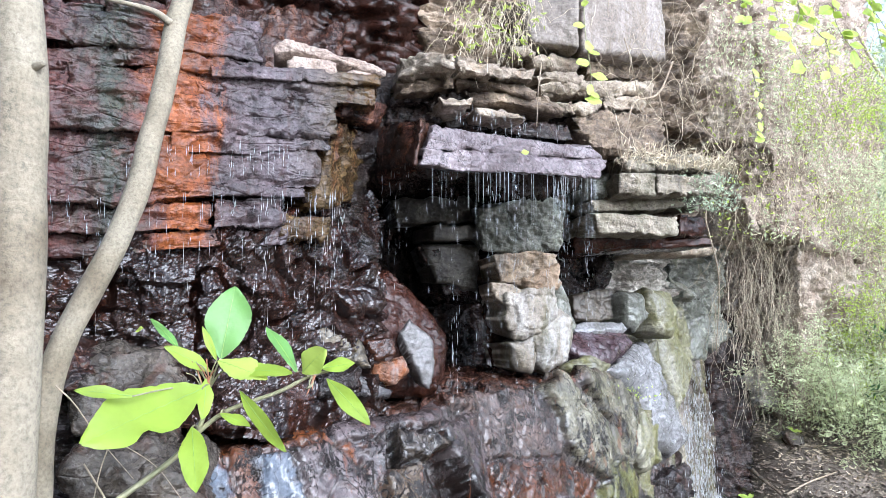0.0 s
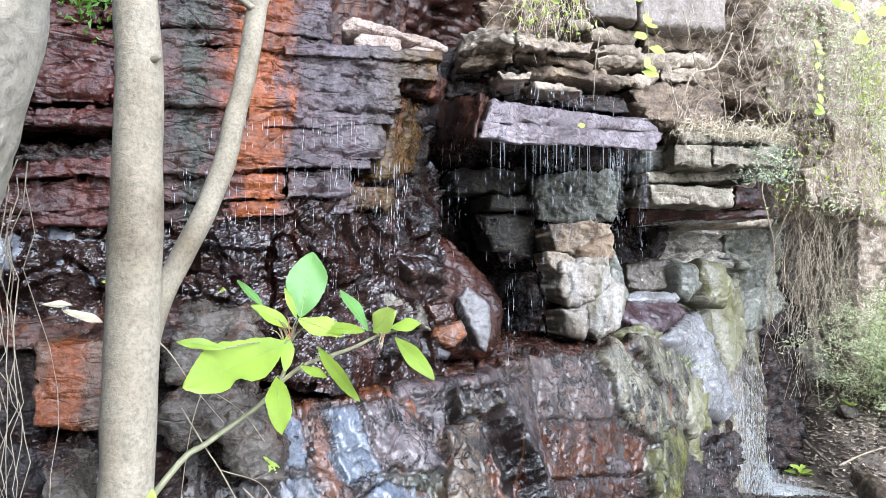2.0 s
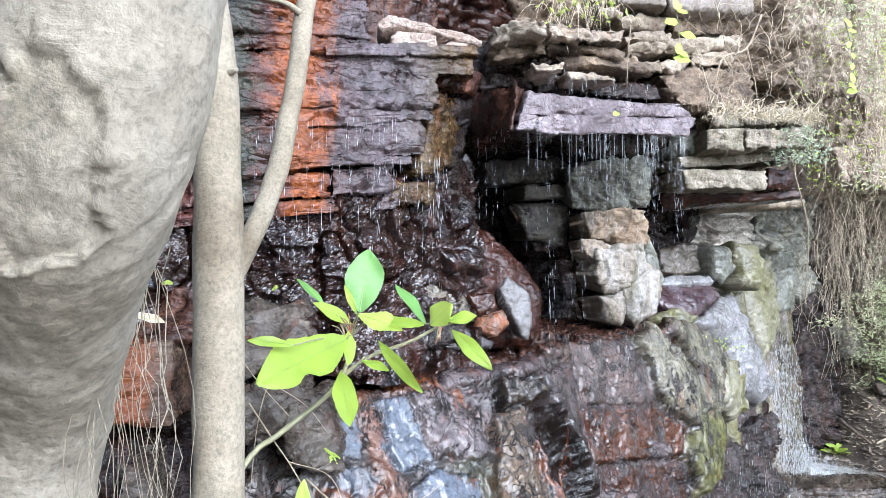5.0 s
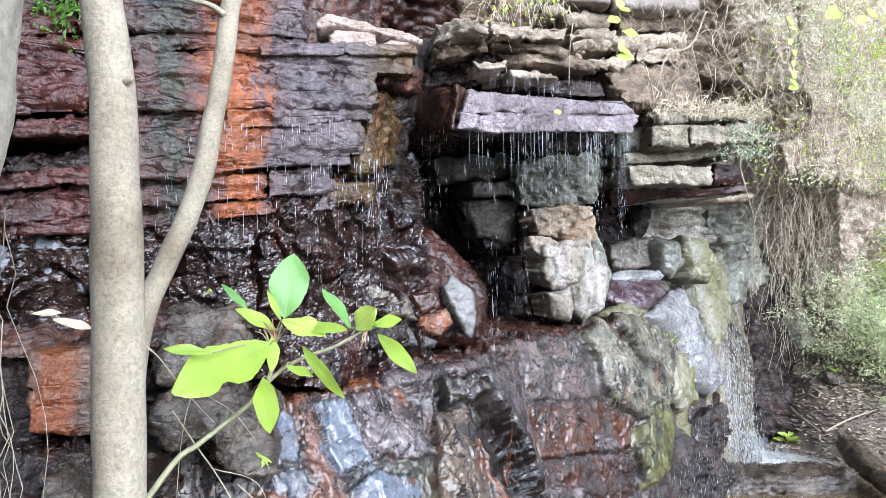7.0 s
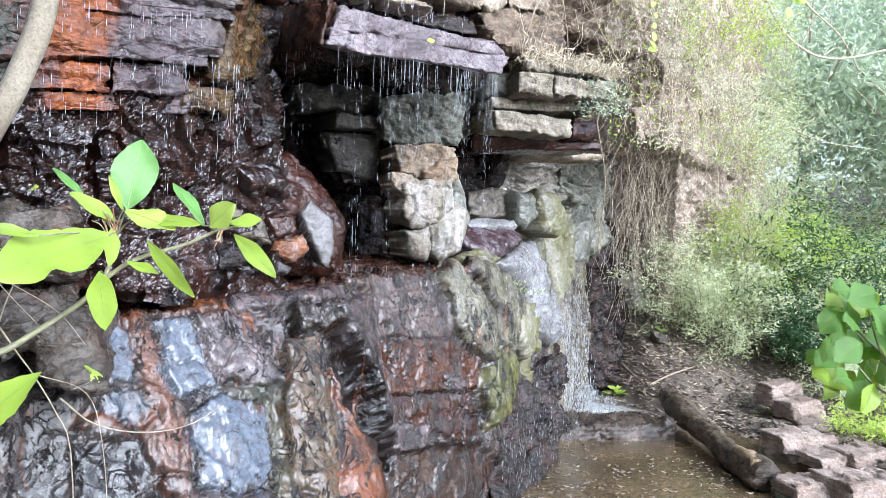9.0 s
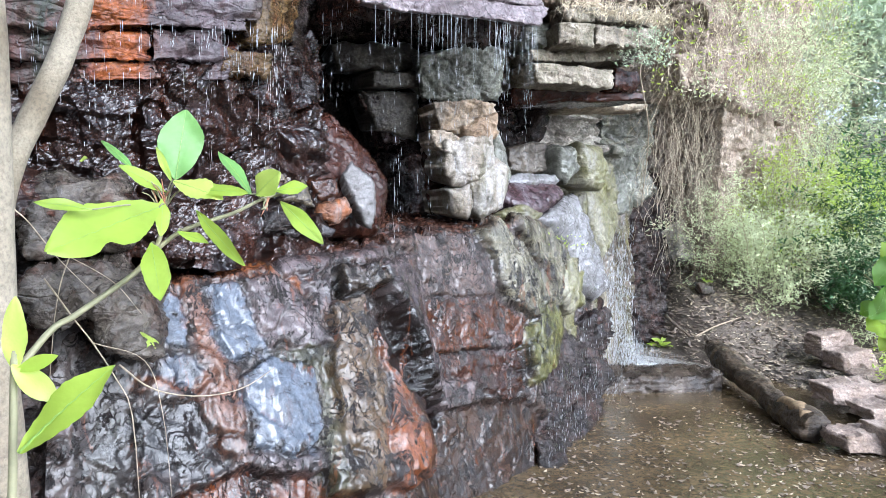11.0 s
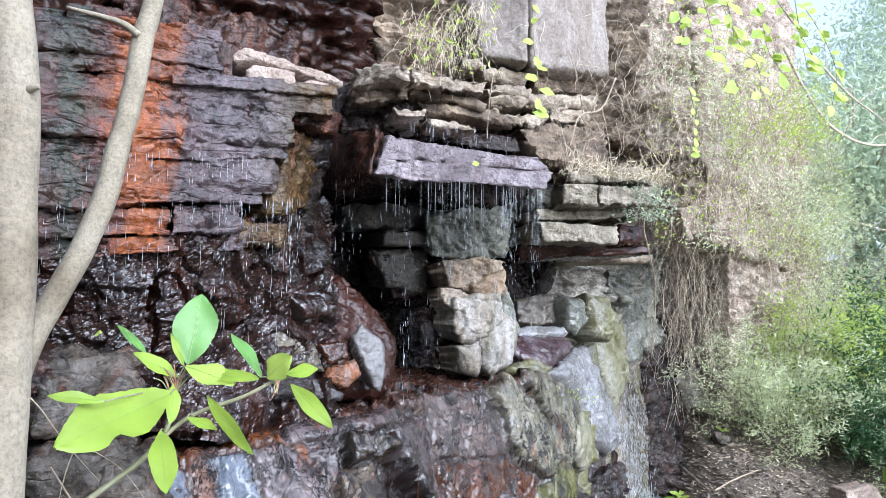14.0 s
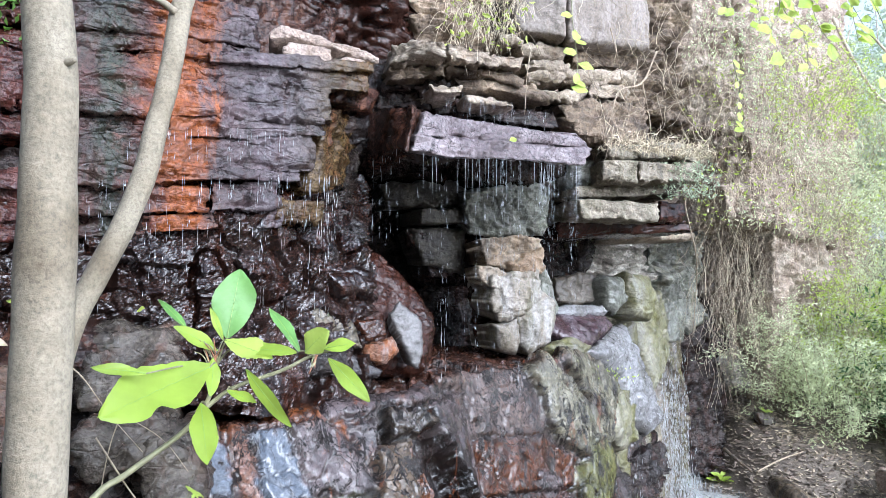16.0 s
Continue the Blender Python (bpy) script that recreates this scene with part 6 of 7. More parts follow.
# ---- broad-leaved shrub across the pool ----
shrub = thing("shrub", "shrub with large dark and backlit green leaves", "plant")
rng = random.Random(11)
for k in range(6):
    x, y = 3.03 + rng.uniform(-0.2, 0.25), 2.62 + rng.uniform(-0.1, 0.15)
    stem("stem", ((3.95, 2.85, 0.15), (3.75 + 0.1 * rng.random(), y + 0.08, 0.75), (x + 0.2, y + 0.03, 1.05 + rng.uniform(0, 0.3)), (x, y, 1.12 + rng.uniform(0, 0.4))), 0.011, 0.004, STEM, shrub, 14, 8)
for k in range(70):
    x, y, z = 3.00 + rng.uniform(-0.17, 0.5), 2.58 + rng.uniform(-0.12, 0.25), 1.10 + rng.uniform(0, 0.47)
    ang = rng.uniform(2.2, 5.2)
    l = rng.uniform(0.12, 0.21)
    tip = (x + l * math.cos(ang), y - 0.25 * l, z + 0.55 * l * math.sin(ang) - 0.05)
    blade((x, y, z), tip, l * 0.66, (0.25 + rng.uniform(-0.3, 0.3), -0.7, 0.6), rng.choice((LEAF_DARK, LEAF_DARK, LEAF, LEAF)), shrub, droop=0.12)

# ---- fern and dead leaves on the rock ----
fern = thing("fern", "small pale green fern on wet rock", "fern")
rng = random.Random(9)
for k in range(9):
    ang, reach = rng.uniform(0.2, 2.9), rng.uniform(0.03, 0.075)
    root = Vector((-0.30 + rng.uniform(-0.02, 0.02), 2.60, 1.235 + rng.uniform(-0.02, 0.02)))
    curl = rng.uniform(-0.5, 0.5)
    for i in range(7):
        f = (i + 1) / 7
        a = ang + curl * f
        c = root + Vector((math.cos(a) * reach * f, -0.03 * f, math.sin(a) * reach * f - 0.03 * f * f))
        for s in (-1, 1):
            d = Vector((-math.sin(a) * s + 0.5 * math.cos(a), -0.2, math.cos(a) * s + 0.5 * math.sin(a))) * 0.013 * (1.15 - f) * rng.uniform(0.7, 1.2)
            blade(c, c + d, 0.006, (0, -1, 0.3), LEAF_YELLOW, fern, "leaflet")
for (a, b, w) in (((-1.02, 2.68, 1.765), (-0.88, 2.66, 1.715), 0.045), ((-1.10, 2.70, 1.785), (-1.00, 2.72, 1.775), 0.035), ((-0.93, 2.80, 1.87), (-0.88, 2.78, 1.86), 0.03), ((-0.53, 2.93, 1.83), (-0.50, 2.92, 1.84), 0.03)):
    d = thing("fallen_leaf", "curled pale dead leaf lying on wet rock", "leaf", group="leaves on the rock")
    blade(a, b, w, (0, -0.6, 0.8), DEAD if w > 0.03 else LEAF_YELLOW, d, "leaf_blade", 0.4, -0.1)
blade_at = thing("fallen_leaf", "yellow leaf stuck on the wet slab", "leaf", group="leaves on the rock")
blade((1.14, 3.64, 2.70), (1.19, 3.66, 2.715), 0.03, (0, -1, 0.3), LEAF_YELLOW, blade_at, "leaf_blade")

# ---- log, flat rock and sticks by the pool ----
WETWOOD = rock("wet_dark_log", (0.014, 0.010, 0.007), (0.052, 0.037, 0.024), (0.15, 0.112, 0.076), 0.45, (0.24, 0.17, 0.10), 0.60)
log = thing("log", "dark wet fallen log with peeled tan end", "log")
axis = spline(((4.50, 6.12, 0.22), (4.36, 5.7, 0.17), (4.22, 5.2, 0.13), (4.03, 4.6, 0.10), (3.88, 4.10, 0.10)), 150)
v, f = tube(axis, [0.095 + 0.022 * math.sin(i * 0.05) + 0.0001 * i for i in range(150)], 48)
v = np.array([tuple(p) for p in v])
mid = np.repeat(np.array([tuple(p) for p in axis]), 48, axis=0)
away = (v - mid) / np.linalg.norm(v - mid, axis=1)[:, None]
flakes = 0.020 * fractal(v * np.array((7, 5, 7)), 5, 3) + 0.010 * facets(v * np.array((26, 12, 26)), 6)
ends = np.clip(1 - np.arange(150) / 7, 0, 1) + np.clip(1 - (149 - np.arange(150)) / 7, 0, 1)
flakes = flakes - 0.05 * np.repeat(ends, 48) * (0.6 + 0.5 * value_noise(v * 18, 7))
mesh_object("log_body", (v + away * flakes[:, None]).tolist(), f, WETWOOD, log)
PEELED = plain("peeled_wood", (0.26, 0.18, 0.10), 0.7, 0.5, 30, 0.6)
stem("peeled_end", ((4.00, 4.56, 0.150), (3.955, 4.36, 0.165), (3.90, 4.17, 0.150)), 0.050, 0.078, PEELED, log, 14, 16, 0.4)
BLOCKY = rock("wet_brown_slab_stone", (0.020, 0.014, 0.010), (0.055, 0.040, 0.029), (0.13, 0.105, 0.082), 0.75, (0.16, 0.135, 0.11), 0.64, bump=0.8, bedding=0.3)
slab = thing("flat_rock", "flat wet brown slab lying in the pool", "rock")
stone(slab, (3.07, 5.60, 0.14), (4.14, 5.44, 0.15), (4.12, 5.38, -0.12), (3.05, 5.55, -0.12), 0.40, BLOCKY, 0.022)
stick = thing("stick", "dark wet broken branch on the litter", "stick", group="sticks")
stem("stick_body", ((4.19, 6.45, 0.47), (4.24, 6.35, 0.40), (4.32, 6.20, 0.30)), 0.022, 0.012, WETWOOD, stick, 12, 8, 0.3)
stick = thing("stick", "thin pale dry stick on the litter", "stick", group="sticks")
stem("stick_body", ((4.37, 6.20, 0.30), (4.67, 6.30, 0.37), (5.05, 6.40, 0.43)), 0.010, 0.006, ROOT, stick, 12, 8, 0.2)

# ---- litter on the bank ----
rng = np.random.RandomState(3)
n = 26000
lx, ly = rng.uniform(3.5, 7.0, n), rng.uniform(3.2, 8.6, n)
keep = (np.hypot((lx - 2.9) / 1.75, (ly - 5.1) / 2.3) > 1.0) | ((ly > 6.0) & (lx > 4.45))
lx, ly = lx[keep], ly[keep]
p = np.stack((lx, ly, 0 * lx), 1)
lz = ground_height(lx, ly) + 0.05 * fractal(p * 2.5, 3, 4) + 0.015 * value_noise(p * 14, 4) + 0.012
spots = np.stack((lx, ly, lz), 1)
tagged(scatter_leaves("leaf_litter", spots[: len(spots) // 2], 0.075, LITTER, flat=0.8, seed=5), "dark brown fallen leaves on damp soil", "leaf litter", kind="stuff")
tagged(scatter_leaves("pale_litter", spots[len(spots) // 2:], 0.05, DEAD, flat=0.8, seed=6), "pale dry leaf scraps and pebbles on soil", "leaf litter", kind="stuff")
fx = rng.uniform(1.7, 4.4, 1500)
fy = rng.uniform(3.3, 5.5, 1500)
thin = rng.rand(1500) < np.clip((5.6 - fy) / 1.9, 0.12, 1.0)
fx, fy = fx[thin], fy[thin]
floats = np.stack((fx, fy, 0 * fx + 0.006), 1)
cut = len(floats) // 3
tagged(scatter_leaves("floating_leaves", floats[:cut], 0.032, DEAD, flat=0.99, seed=8), "small pale leaves floating on the pool", "leaf litter", kind="stuff")
tagged(scatter_leaves("sunken_leaves", floats[cut:], 0.038, LITTER, flat=0.995, seed=9, shape=1.7), "dark leaves and pebbles in the shallow pool", "leaf litter", kind="stuff")



# ---- falling water ----
def drops(name, columns, label, seed, size=1.0):
    """Long thin drops down vertical columns (x, y, top, bottom, count)."""
    rng = random.Random(seed)
    verts, faces = [], []
    for x, y, top, bottom, count in columns:
        for _ in range(count):
            z = bottom + (top - bottom) * rng.random() ** 0.85
            l, r = rng.uniform(0.006, 0.040), size * rng.uniform(0.0005, 0.0012)
            cx, cy = x + rng.gauss(0, 0.004), y + rng.gauss(0, 0.006)
            b = len(verts)
            verts += [(cx, cy, z + l), (cx + r, cy, z), (cx, cy + r, z), (cx - r, cy, z), (cx, cy - r, z), (cx, cy, z - l * 0.5)]
            for k in range(4):
                faces.append((b, b + 1 + k, b + 1 + (k + 1) % 4))
                faces.append((b + 5, b + 1 + (k + 1) % 4, b + 1 + k))
    ob = mesh_object(name, verts, faces, DROP)
    return tagged(ob, label, "water", kind="stuff")


rng = random.Random(21)
cols = []
for k in range(34):
    f = rng.random()
    cols.append((0.60 + 1.08 * f, 3.50 + 0.46 * f, 2.58 + 0.05 * f, rng.choice((2.1, 1.7, 1.45, 1.45)), rng.randint(5, 16)))
for k in range(22):
    f = rng.uniform(0.72, 0.98)
    cols.append((0.60 + 1.08 * f, 3.52 + 0.46 * f, 2.60, rng.choice((2.35, 2.2, 1.9)), rng.randint(6, 14)))
for x in (0.98, 0.80, 1.24):
    cols.append((x, 3.50 + 0.43 * (x - 0.6), 2.58, 1.40, 30))
for k in range(8):
    f = rng.random()
    cols.append((0.45 + 0.14 * f, 4.05 - 0.5 * f, 2.62, rng.choice((2.2, 1.9)), 8))
threads = []
for k in range(44):
    f = rng.random() ** 0.8
    x, y, z = 0.60 + 1.08 * f, 3.49 + 0.46 * f, 2.59 + 0.05 * f
    l = rng.uniform(0.05, 0.30)
    threads.append([(x, y, z), (x, y, z - l * 0.5), (x + rng.gauss(0, 0.002), y, z - l)])
for k in range(16):
    x = rng.uniform(-0.6, 0.25)
    l = rng.uniform(0.04, 0.16)
    y, z = wall_y(x) - 0.07, wall_z(rng.choice((2.35, 2.55, 2.17)), x)
    threads.append([(x, y, z), (x, y, z - l * 0.5), (x, y, z - l)])
tagged(strands("water_threads", threads, 0.0008, DROP), "thin unbroken threads of water off the rock edges", "water", kind="stuff")
drops("ledge_drips", cols, "threads of water dripping from the overhanging slab", 1)
cols = []
for k in range(34):
    x = rng.uniform(-0.9, 0.16)
    cols.append((x, wall_y(x) - 0.075, wall_z(2.34, x), wall_z(rng.choice((2.25, 2.0, 1.85)), x), rng.randint(2, 7)))
for k in range(26):
    x = rng.uniform(-0.1, 0.28)
    cols.append((x, 3.30 + 0.35 * x, 2.42, rng.choice((2.1, 1.8, 1.55)), rng.randint(4, 12)))
for k in range(30):
    x = rng.uniform(0.8, 1.45)
    cols.append((x, 3.66 + 0.36 * (x - 0.8), 2.93, 2.80, 3))
for k in range(26):
    x = rng.uniform(-0.6, 0.1)
    cols.append((x, wall_y(x) - 0.06, wall_z(2.545, x), wall_z(2.42, x), 3))
drops("wall_drips", cols, "drops and threads of water down the wall", 2)
cols = []
for k in range(150):
    f = rng.random()
    cols.append((1.85 + 1.4 * f, 4.05 + 1.5 * f + rng.uniform(-0.06, 0.06), rng.uniform(0.25, 0.9), 0.02, rng.randint(2, 6)))
drops("lower_drips", cols, "water trickling off the foot of the lower rocks", 3, 1.0)
cols = []
for k in range(230):
    f = rng.random()
    cols.append((3.25 + 0.5 * f + rng.gauss(0, 0.03), 5.98 + 0.42 * f + rng.gauss(0, 0.06), rng.uniform(0.5, 1.5), 0.0, rng.randint(8, 20)))
for k in range(420):
    a, r = rng.uniform(0, 6.28), abs(rng.gauss(0, 0.3))
    cols.append((3.66 + r * math.cos(a), 6.15 + r * math.sin(a), 0.32 * math.exp(-r * 3) + 0.06, 0.0, 5))
drops("waterfall", cols, "white veil of falling water splashing into the pool", 4, 1.9)


# ---- vines, roots and grass on the cliff ----
def hang(rng, x, y, z, length, steps=9, sway=0.02):
    pts, dx, dy = [], rng.uniform(-0.02, 0.02), rng.uniform(-0.03, 0.0)
    for i in range(steps):
        pts.append((x, y, z))
        x += dx + rng.gauss(0, sway)
        y += dy + rng.gauss(0, sway)
        z -= length / steps * rng.uniform(0.6, 1.3)
        dy *= 0.6
    return pts


def cliff_front(s):
    return 3.10 + 3.9 * s, 5.30 + 2.55 * max(0.0, s - 0.15) ** 1.1


rng = random.Random(31)
lines, twigs, leaf_spots, straw_spots, green_spots = [], [], [], [], []
for k in range(620):
    s = rng.random() ** 1.1
    x, y = cliff_front(s)
    z = rng.uniform(1.5, 4.4) if s > 0.6 else rng.uniform(2.7, 4.2)
    y -= rng.uniform(-0.08, 0.14)
    (lines if k % 3 else twigs).append(hang(rng, x + rng.uniform(-0.15, 0.15), y, z, rng.uniform(0.2, 0.8)))
for k in range(150):
    x = rng.uniform(3.62, 4.9)
    y = 5.85 + 0.75 * (x - 3.70) + rng.uniform(-0.15, 0.2)
    (lines if k % 2 else twigs).append(hang(rng, x, y, rng.uniform(2.1, 2.9), rng.uniform(0.5, 1.7), 12, 0.032))
for k in range(900):
    s = rng.random()
    x, y = cliff_front(s)
    z = rng.uniform(1.4, 4.3)
    ang = rng.uniform(0, 6.28)
    l = rng.uniform(0.15, 0.5)
    q = [Vector((x, y - 0.05, z))]
    for i in range(6):
        q.append(q[-1] + Vector((math.cos(ang) * l / 6, -0.02, math.sin(ang) * l / 6)))
        ang += rng.uniform(-0.5, 0.4)
    twigs.append([tuple(v) for v in q])
for k in range(17000):
    s = rng.random()
    x, y = cliff_front(s)
    z = 0.9 + 3.6 * rng.random()
    if s < 0.62 and z < 2.45:
        continue
    spot = (x + rng.gauss(0, 0.12), y - abs(rng.gauss(0.02, 0.12)), z)
    patch = noise.noise(Vector((x * 1.7, y, z * 1.7)))
    if patch > 0.12:
        leaf_spots.append(spot)
    elif patch > -0.1 and rng.random() < 0.4:
        straw_spots.append(spot)
    elif rng.random() < 0.35:
        green_spots.append(spot)
for k in range(150):
    f = rng.random()
    q = [Vector((1.75 + 1.45 * f + rng.gauss(0, 0.08), 4.02 + 0.75 * f + rng.gauss(0, 0.06), rng.uniform(2.86, 3.75)))]
    ang = rng.uniform(0, 6.28)
    l = rng.uniform(0.12, 0.5)
    for i in range(8):
        q.append(q[-1] + Vector((math.cos(ang) * l / 8, rng.uniform(-0.02, 0.015), math.sin(ang) * l / 8)))
        ang += rng.uniform(-0.6, 0.55)
    (twigs if k % 2 else lines).append([tuple(v) for v in q])
tagged(strands("dry_vines", lines, 0.0022, STRAW), "dry straw-coloured vines hanging over the cliff", "vines", kind="stuff")
tagged(strands("bare_twigs", twigs, 0.0022, ROOT), "tangle of bare brown twigs on the cliff", "twigs", kind="stuff")
tagged(scatter_leaves("cliff_leaves", leaf_spots, 0.034, BUSH, seed=12), "small pale green leaves growing over the cliff", "leaves", kind="stuff")
tagged(scatter_leaves("dry_leaves", straw_spots, 0.03, STRAW, seed=13), "dry tan leaves caught in the vines", "leaves", kind="stuff")
tagged(scatter_leaves("creeper_leaves", green_spots, 0.034, LEAF_YELLOW, seed=14), "yellow-green creeper leaves on the cliff", "leaves", kind="stuff")

for pts, r in ((((3.06, 4.90, 2.79), (2.90, 4.8, 2.72), (2.80, 4.75, 2.57), (2.87, 4.80, 2.38), (2.98, 4.9, 2.11), (3.0, 5.0, 1.6)), 0.012),
               (((2.45, 4.50, 3.54), (2.29, 4.40, 3.29), (2.08, 4.30, 3.19), (1.97, 4.20, 2.99), (1.90, 4.15, 2.86)), 0.011),
               (((2.50, 4.5, 3.50), (2.62, 4.55, 3.25), (2.75, 4.6, 3.1), (3.01, 4.8, 3.08)), 0.010),
               (((2.29, 4.40, 3.29), (2.33, 4.38, 3.05), (2.30, 4.3, 2.85)), 0.008),
               (((2.9, 4.8, 3.6), (2.7, 4.65, 3.45), (2.45, 4.5, 3.42), (2.3, 4.4, 3.30)), 0.007),
               (((1.90, 4.05, 3.5), (1.98, 4.1, 3.3), (2.08, 4.25, 3.18)), 0.006),
               (((1.28, 3.72, 3.2), (1.26, 3.72, 3.05), (1.25, 3.72, 2.86)), 0.006)):
    root = thing("root", "bare pale root twisting down the rock", "root", group="roots on the cliff")
    stem("root_body", pts, r * 0.55, r * 0.25, ROOT, root, 24, 7, 0.4)

rng = random.Random(41)
lines, tips = [], []
for k in range(210):
    x = rng.uniform(0.84, 1.40)
    y = 3.72 + 0.55 * (x - 0.84) + rng.uniform(0, 0.25)
    z = 3.24 + 0.42 * (x - 0.84) + rng.uniform(0, 0.35)
    q = [(x, y, z)]
    vx, vy, vz = rng.uniform(-0.06, 0.05), rng.uniform(-0.05, 0.01), rng.uniform(-0.02, 0.06)
    for i in range(6):
        q.append((q[-1][0] + vx * 0.45, q[-1][1] + vy * 0.45, q[-1][2] + vz * 0.6))
        vz -= 0.022
    lines.append(q)
    tips.append(q[-2])
tagged(strands("dry_grass", lines, 0.0022, STRAW), "drooping tuft of dry grass on the top ledge", "grass", kind="stuff")
tagged(scatter_leaves("grass_tips", tips[:130], 0.04, LEAF_YELLOW, seed=15), "yellow-green blades in the dry tuft", "grass", kind="stuff")
spots = []
for k in range(1300):
    x = rng.uniform(1.95, 3.0)
    spots.append((x, 4.18 + 0.5 * (x - 1.95) + rng.uniform(-0.04, 0.3), 2.80 + 0.08 * (x - 1.95) + abs(rng.gauss(0, 0.06))))
tagged(scatter_leaves("shelf_straw", spots, 0.075, STRAW, seed=16, shape=11), "dry grass and straw on the rock shelf", "grass", kind="stuff")
spots = [(rng.uniform(2.5, 2.95), rng.uniform(4.5, 4.75), rng.uniform(2.58, 2.82)) for _ in range(500)]
tagged(scatter_leaves("shelf_moss", spots, 0.03, FAR_BUSH, seed=17), "pale green moss and small plants on the shelf", "moss", kind="stuff")
spots = []
for k in range(900):
    f = rng.random()
    spots.append((1.80 + 0.9 * f + rng.gauss(0, 0.05), 4.72 + 0.75 * f + rng.gauss(0, 0.05), 1.46 + rng.gauss(0, 0.03) - 0.2 * f))
tagged(scatter_leaves("rock_moss", spots, 0.025, LEAF_YELLOW, seed=18), "yellow-green moss along the rock edge", "moss", kind="stuff")


# ---- creeper sprigs and overhanging leaves ----
def sprig(points, count, size, material, label, seed):
    rng = random.Random(seed)
    t = thing("creeper", label, "creeper", group="hanging creepers")
    stem("stem", points, 0.004, 0.002, STEM, t, 14, 5)
    for p in spline(points, count):
        l = size * rng.uniform(0.7, 1.2)
        a = rng.uniform(0, 6.28)
        tip = (p[0] + l * math.cos(a), p[1] - 0.3 * l, p[2] + l * 0.6 * math.sin(a) - 0.3 * l)
        blade(p, tip, l * 0.62, (0.1, -0.9, 0.4), material, t)


sprig(((1.62, 3.98, 3.75), (1.63, 3.98, 3.5), (1.65, 3.98, 3.34), (1.66, 3.98, 3.2), (1.62, 3.98, 3.10)), 10, 0.085, LEAF_YELLOW, "creeper with yellow-green leaves hanging over the beds", 1)
sprig(((3.2, 4.4, 4.2), (3.32, 4.35, 3.85), (3.44, 4.3, 3.67), (3.46, 4.3, 3.47)), 14, 0.10, LEAF_YELLOW, "creeper with bright leaves hanging from above", 2)
sprig(((3.7, 4.4, 4.2), (3.85, 4.35, 3.95), (3.95, 4.3, 3.72)), 10, 0.10, LEAF, "creeper with bright leaves hanging from above", 3)
sprig(((4.1, 4.6, 4.3), (4.2, 4.5, 4.0), (4.3, 4.5, 3.75), (4.25, 4.5, 3.5)), 14, 0.11, LEAF_YELLOW, "creeper with bright leaves hanging from above", 4)
sprig(((2.7, 4.3, 4.3), (2.8, 4.3, 4.0), (2.85, 4.3, 3.8)), 8, 0.09, LEAF_YELLOW, "creeper with bright leaves hanging from above", 5)

sprig(((3.18, 4.30, 4.17), (3.25, 4.30, 3.87), (3.18, 4.30, 3.67), (3.28, 4.30, 3.49)), 12, 0.12, LEAF_YELLOW, "creeper with bright leaves hanging from above", 20)
sprig(((3.49, 4.30, 4.12), (3.52, 4.30, 3.81), (3.64, 4.30, 3.63)), 10, 0.12, LEAF, "creeper with bright leaves hanging from above", 21)
sprig(((3.76, 4.30, 4.22), (3.81, 4.30, 3.91), (3.86, 4.30, 3.68)), 9, 0.12, LEAF_YELLOW, "creeper with bright leaves hanging from above", 22)
sprig(((2.99, 4.30, 4.15), (3.07, 4.30, 3.89), (3.10, 4.30, 3.70)), 8, 0.1, LEAF, "creeper with bright leaves hanging from above", 23)
sprig(((2.89, 4.30, 3.46), (2.94, 4.30, 3.21), (2.89, 4.30, 2.99)), 8, 0.07, LEAF_YELLOW, "creeper with bright leaves hanging from above", 24)
sprig(((2.79, 4.30, 4.13), (2.82, 4.30, 3.94), (2.90, 4.30, 3.80)), 6, 0.1, LEAF, "creeper with bright leaves hanging from above", 25)


def bare_branch(points, r, forks, seed):
    """A pale leafless branch arching in front of the wood, with thin side shoots."""
    rng = random.Random(seed)
    t = thing("branch", "pale bare branch arching in front of the wood", "branch", group="bare branches")
    stem("branch_body", points, r, r * 0.35, TWIG, t, 30, 8, 0.2)
    for p in spline(points, forks + 2)[1:-1]:
        a, l = rng.uniform(-1.2, 2.4), rng.uniform(0.25, 0.6)
        way = Vector((math.cos(a), rng.uniform(-0.3, 0.3), math.sin(a)))
        stem("shoot", (tuple(p), tuple(p + way * l * 0.5 + Vector((0, 0, 0.04))), tuple(p + way * l)), r * 0.4, r * 0.15, TWIG, t, 10, 6, 0.2)


bare_branch(((6.13, 7.20, 5.06), (6.43, 7.20, 4.54), (6.83, 7.20, 4.13), (7.49, 7.20, 3.99), (8.61, 7.20, 4.28), (9.65, 7.20, 4.59)), 0.022, 8, 5)
bare_branch(((6.51, 7.20, 5.03), (7.02, 7.20, 4.59), (7.55, 7.20, 4.28), (7.91, 7.20, 3.87)), 0.016, 6, 6)
bare_branch(((5.97, 7.20, 3.90), (6.62, 7.20, 3.25), (7.32, 7.20, 2.99), (8.26, 7.20, 2.94)), 0.012, 5, 7)

# ---- bushes and trees beyond the pool ----
def clumps(centre, radii, count, tufts, seed):
    rng = np.random.RandomState(seed)
    c = rng.normal(size=(tufts, 3))
    c /= np.linalg.norm(c, axis=1)[:, None]
    c *= rng.rand(tufts, 1) ** 0.4 * np.array(radii)
    pick = rng.randint(0, tufts, count)
    return np.array(centre) + c[pick] + rng.normal(size=(count, 3)) * np.array(radii) * 0.2


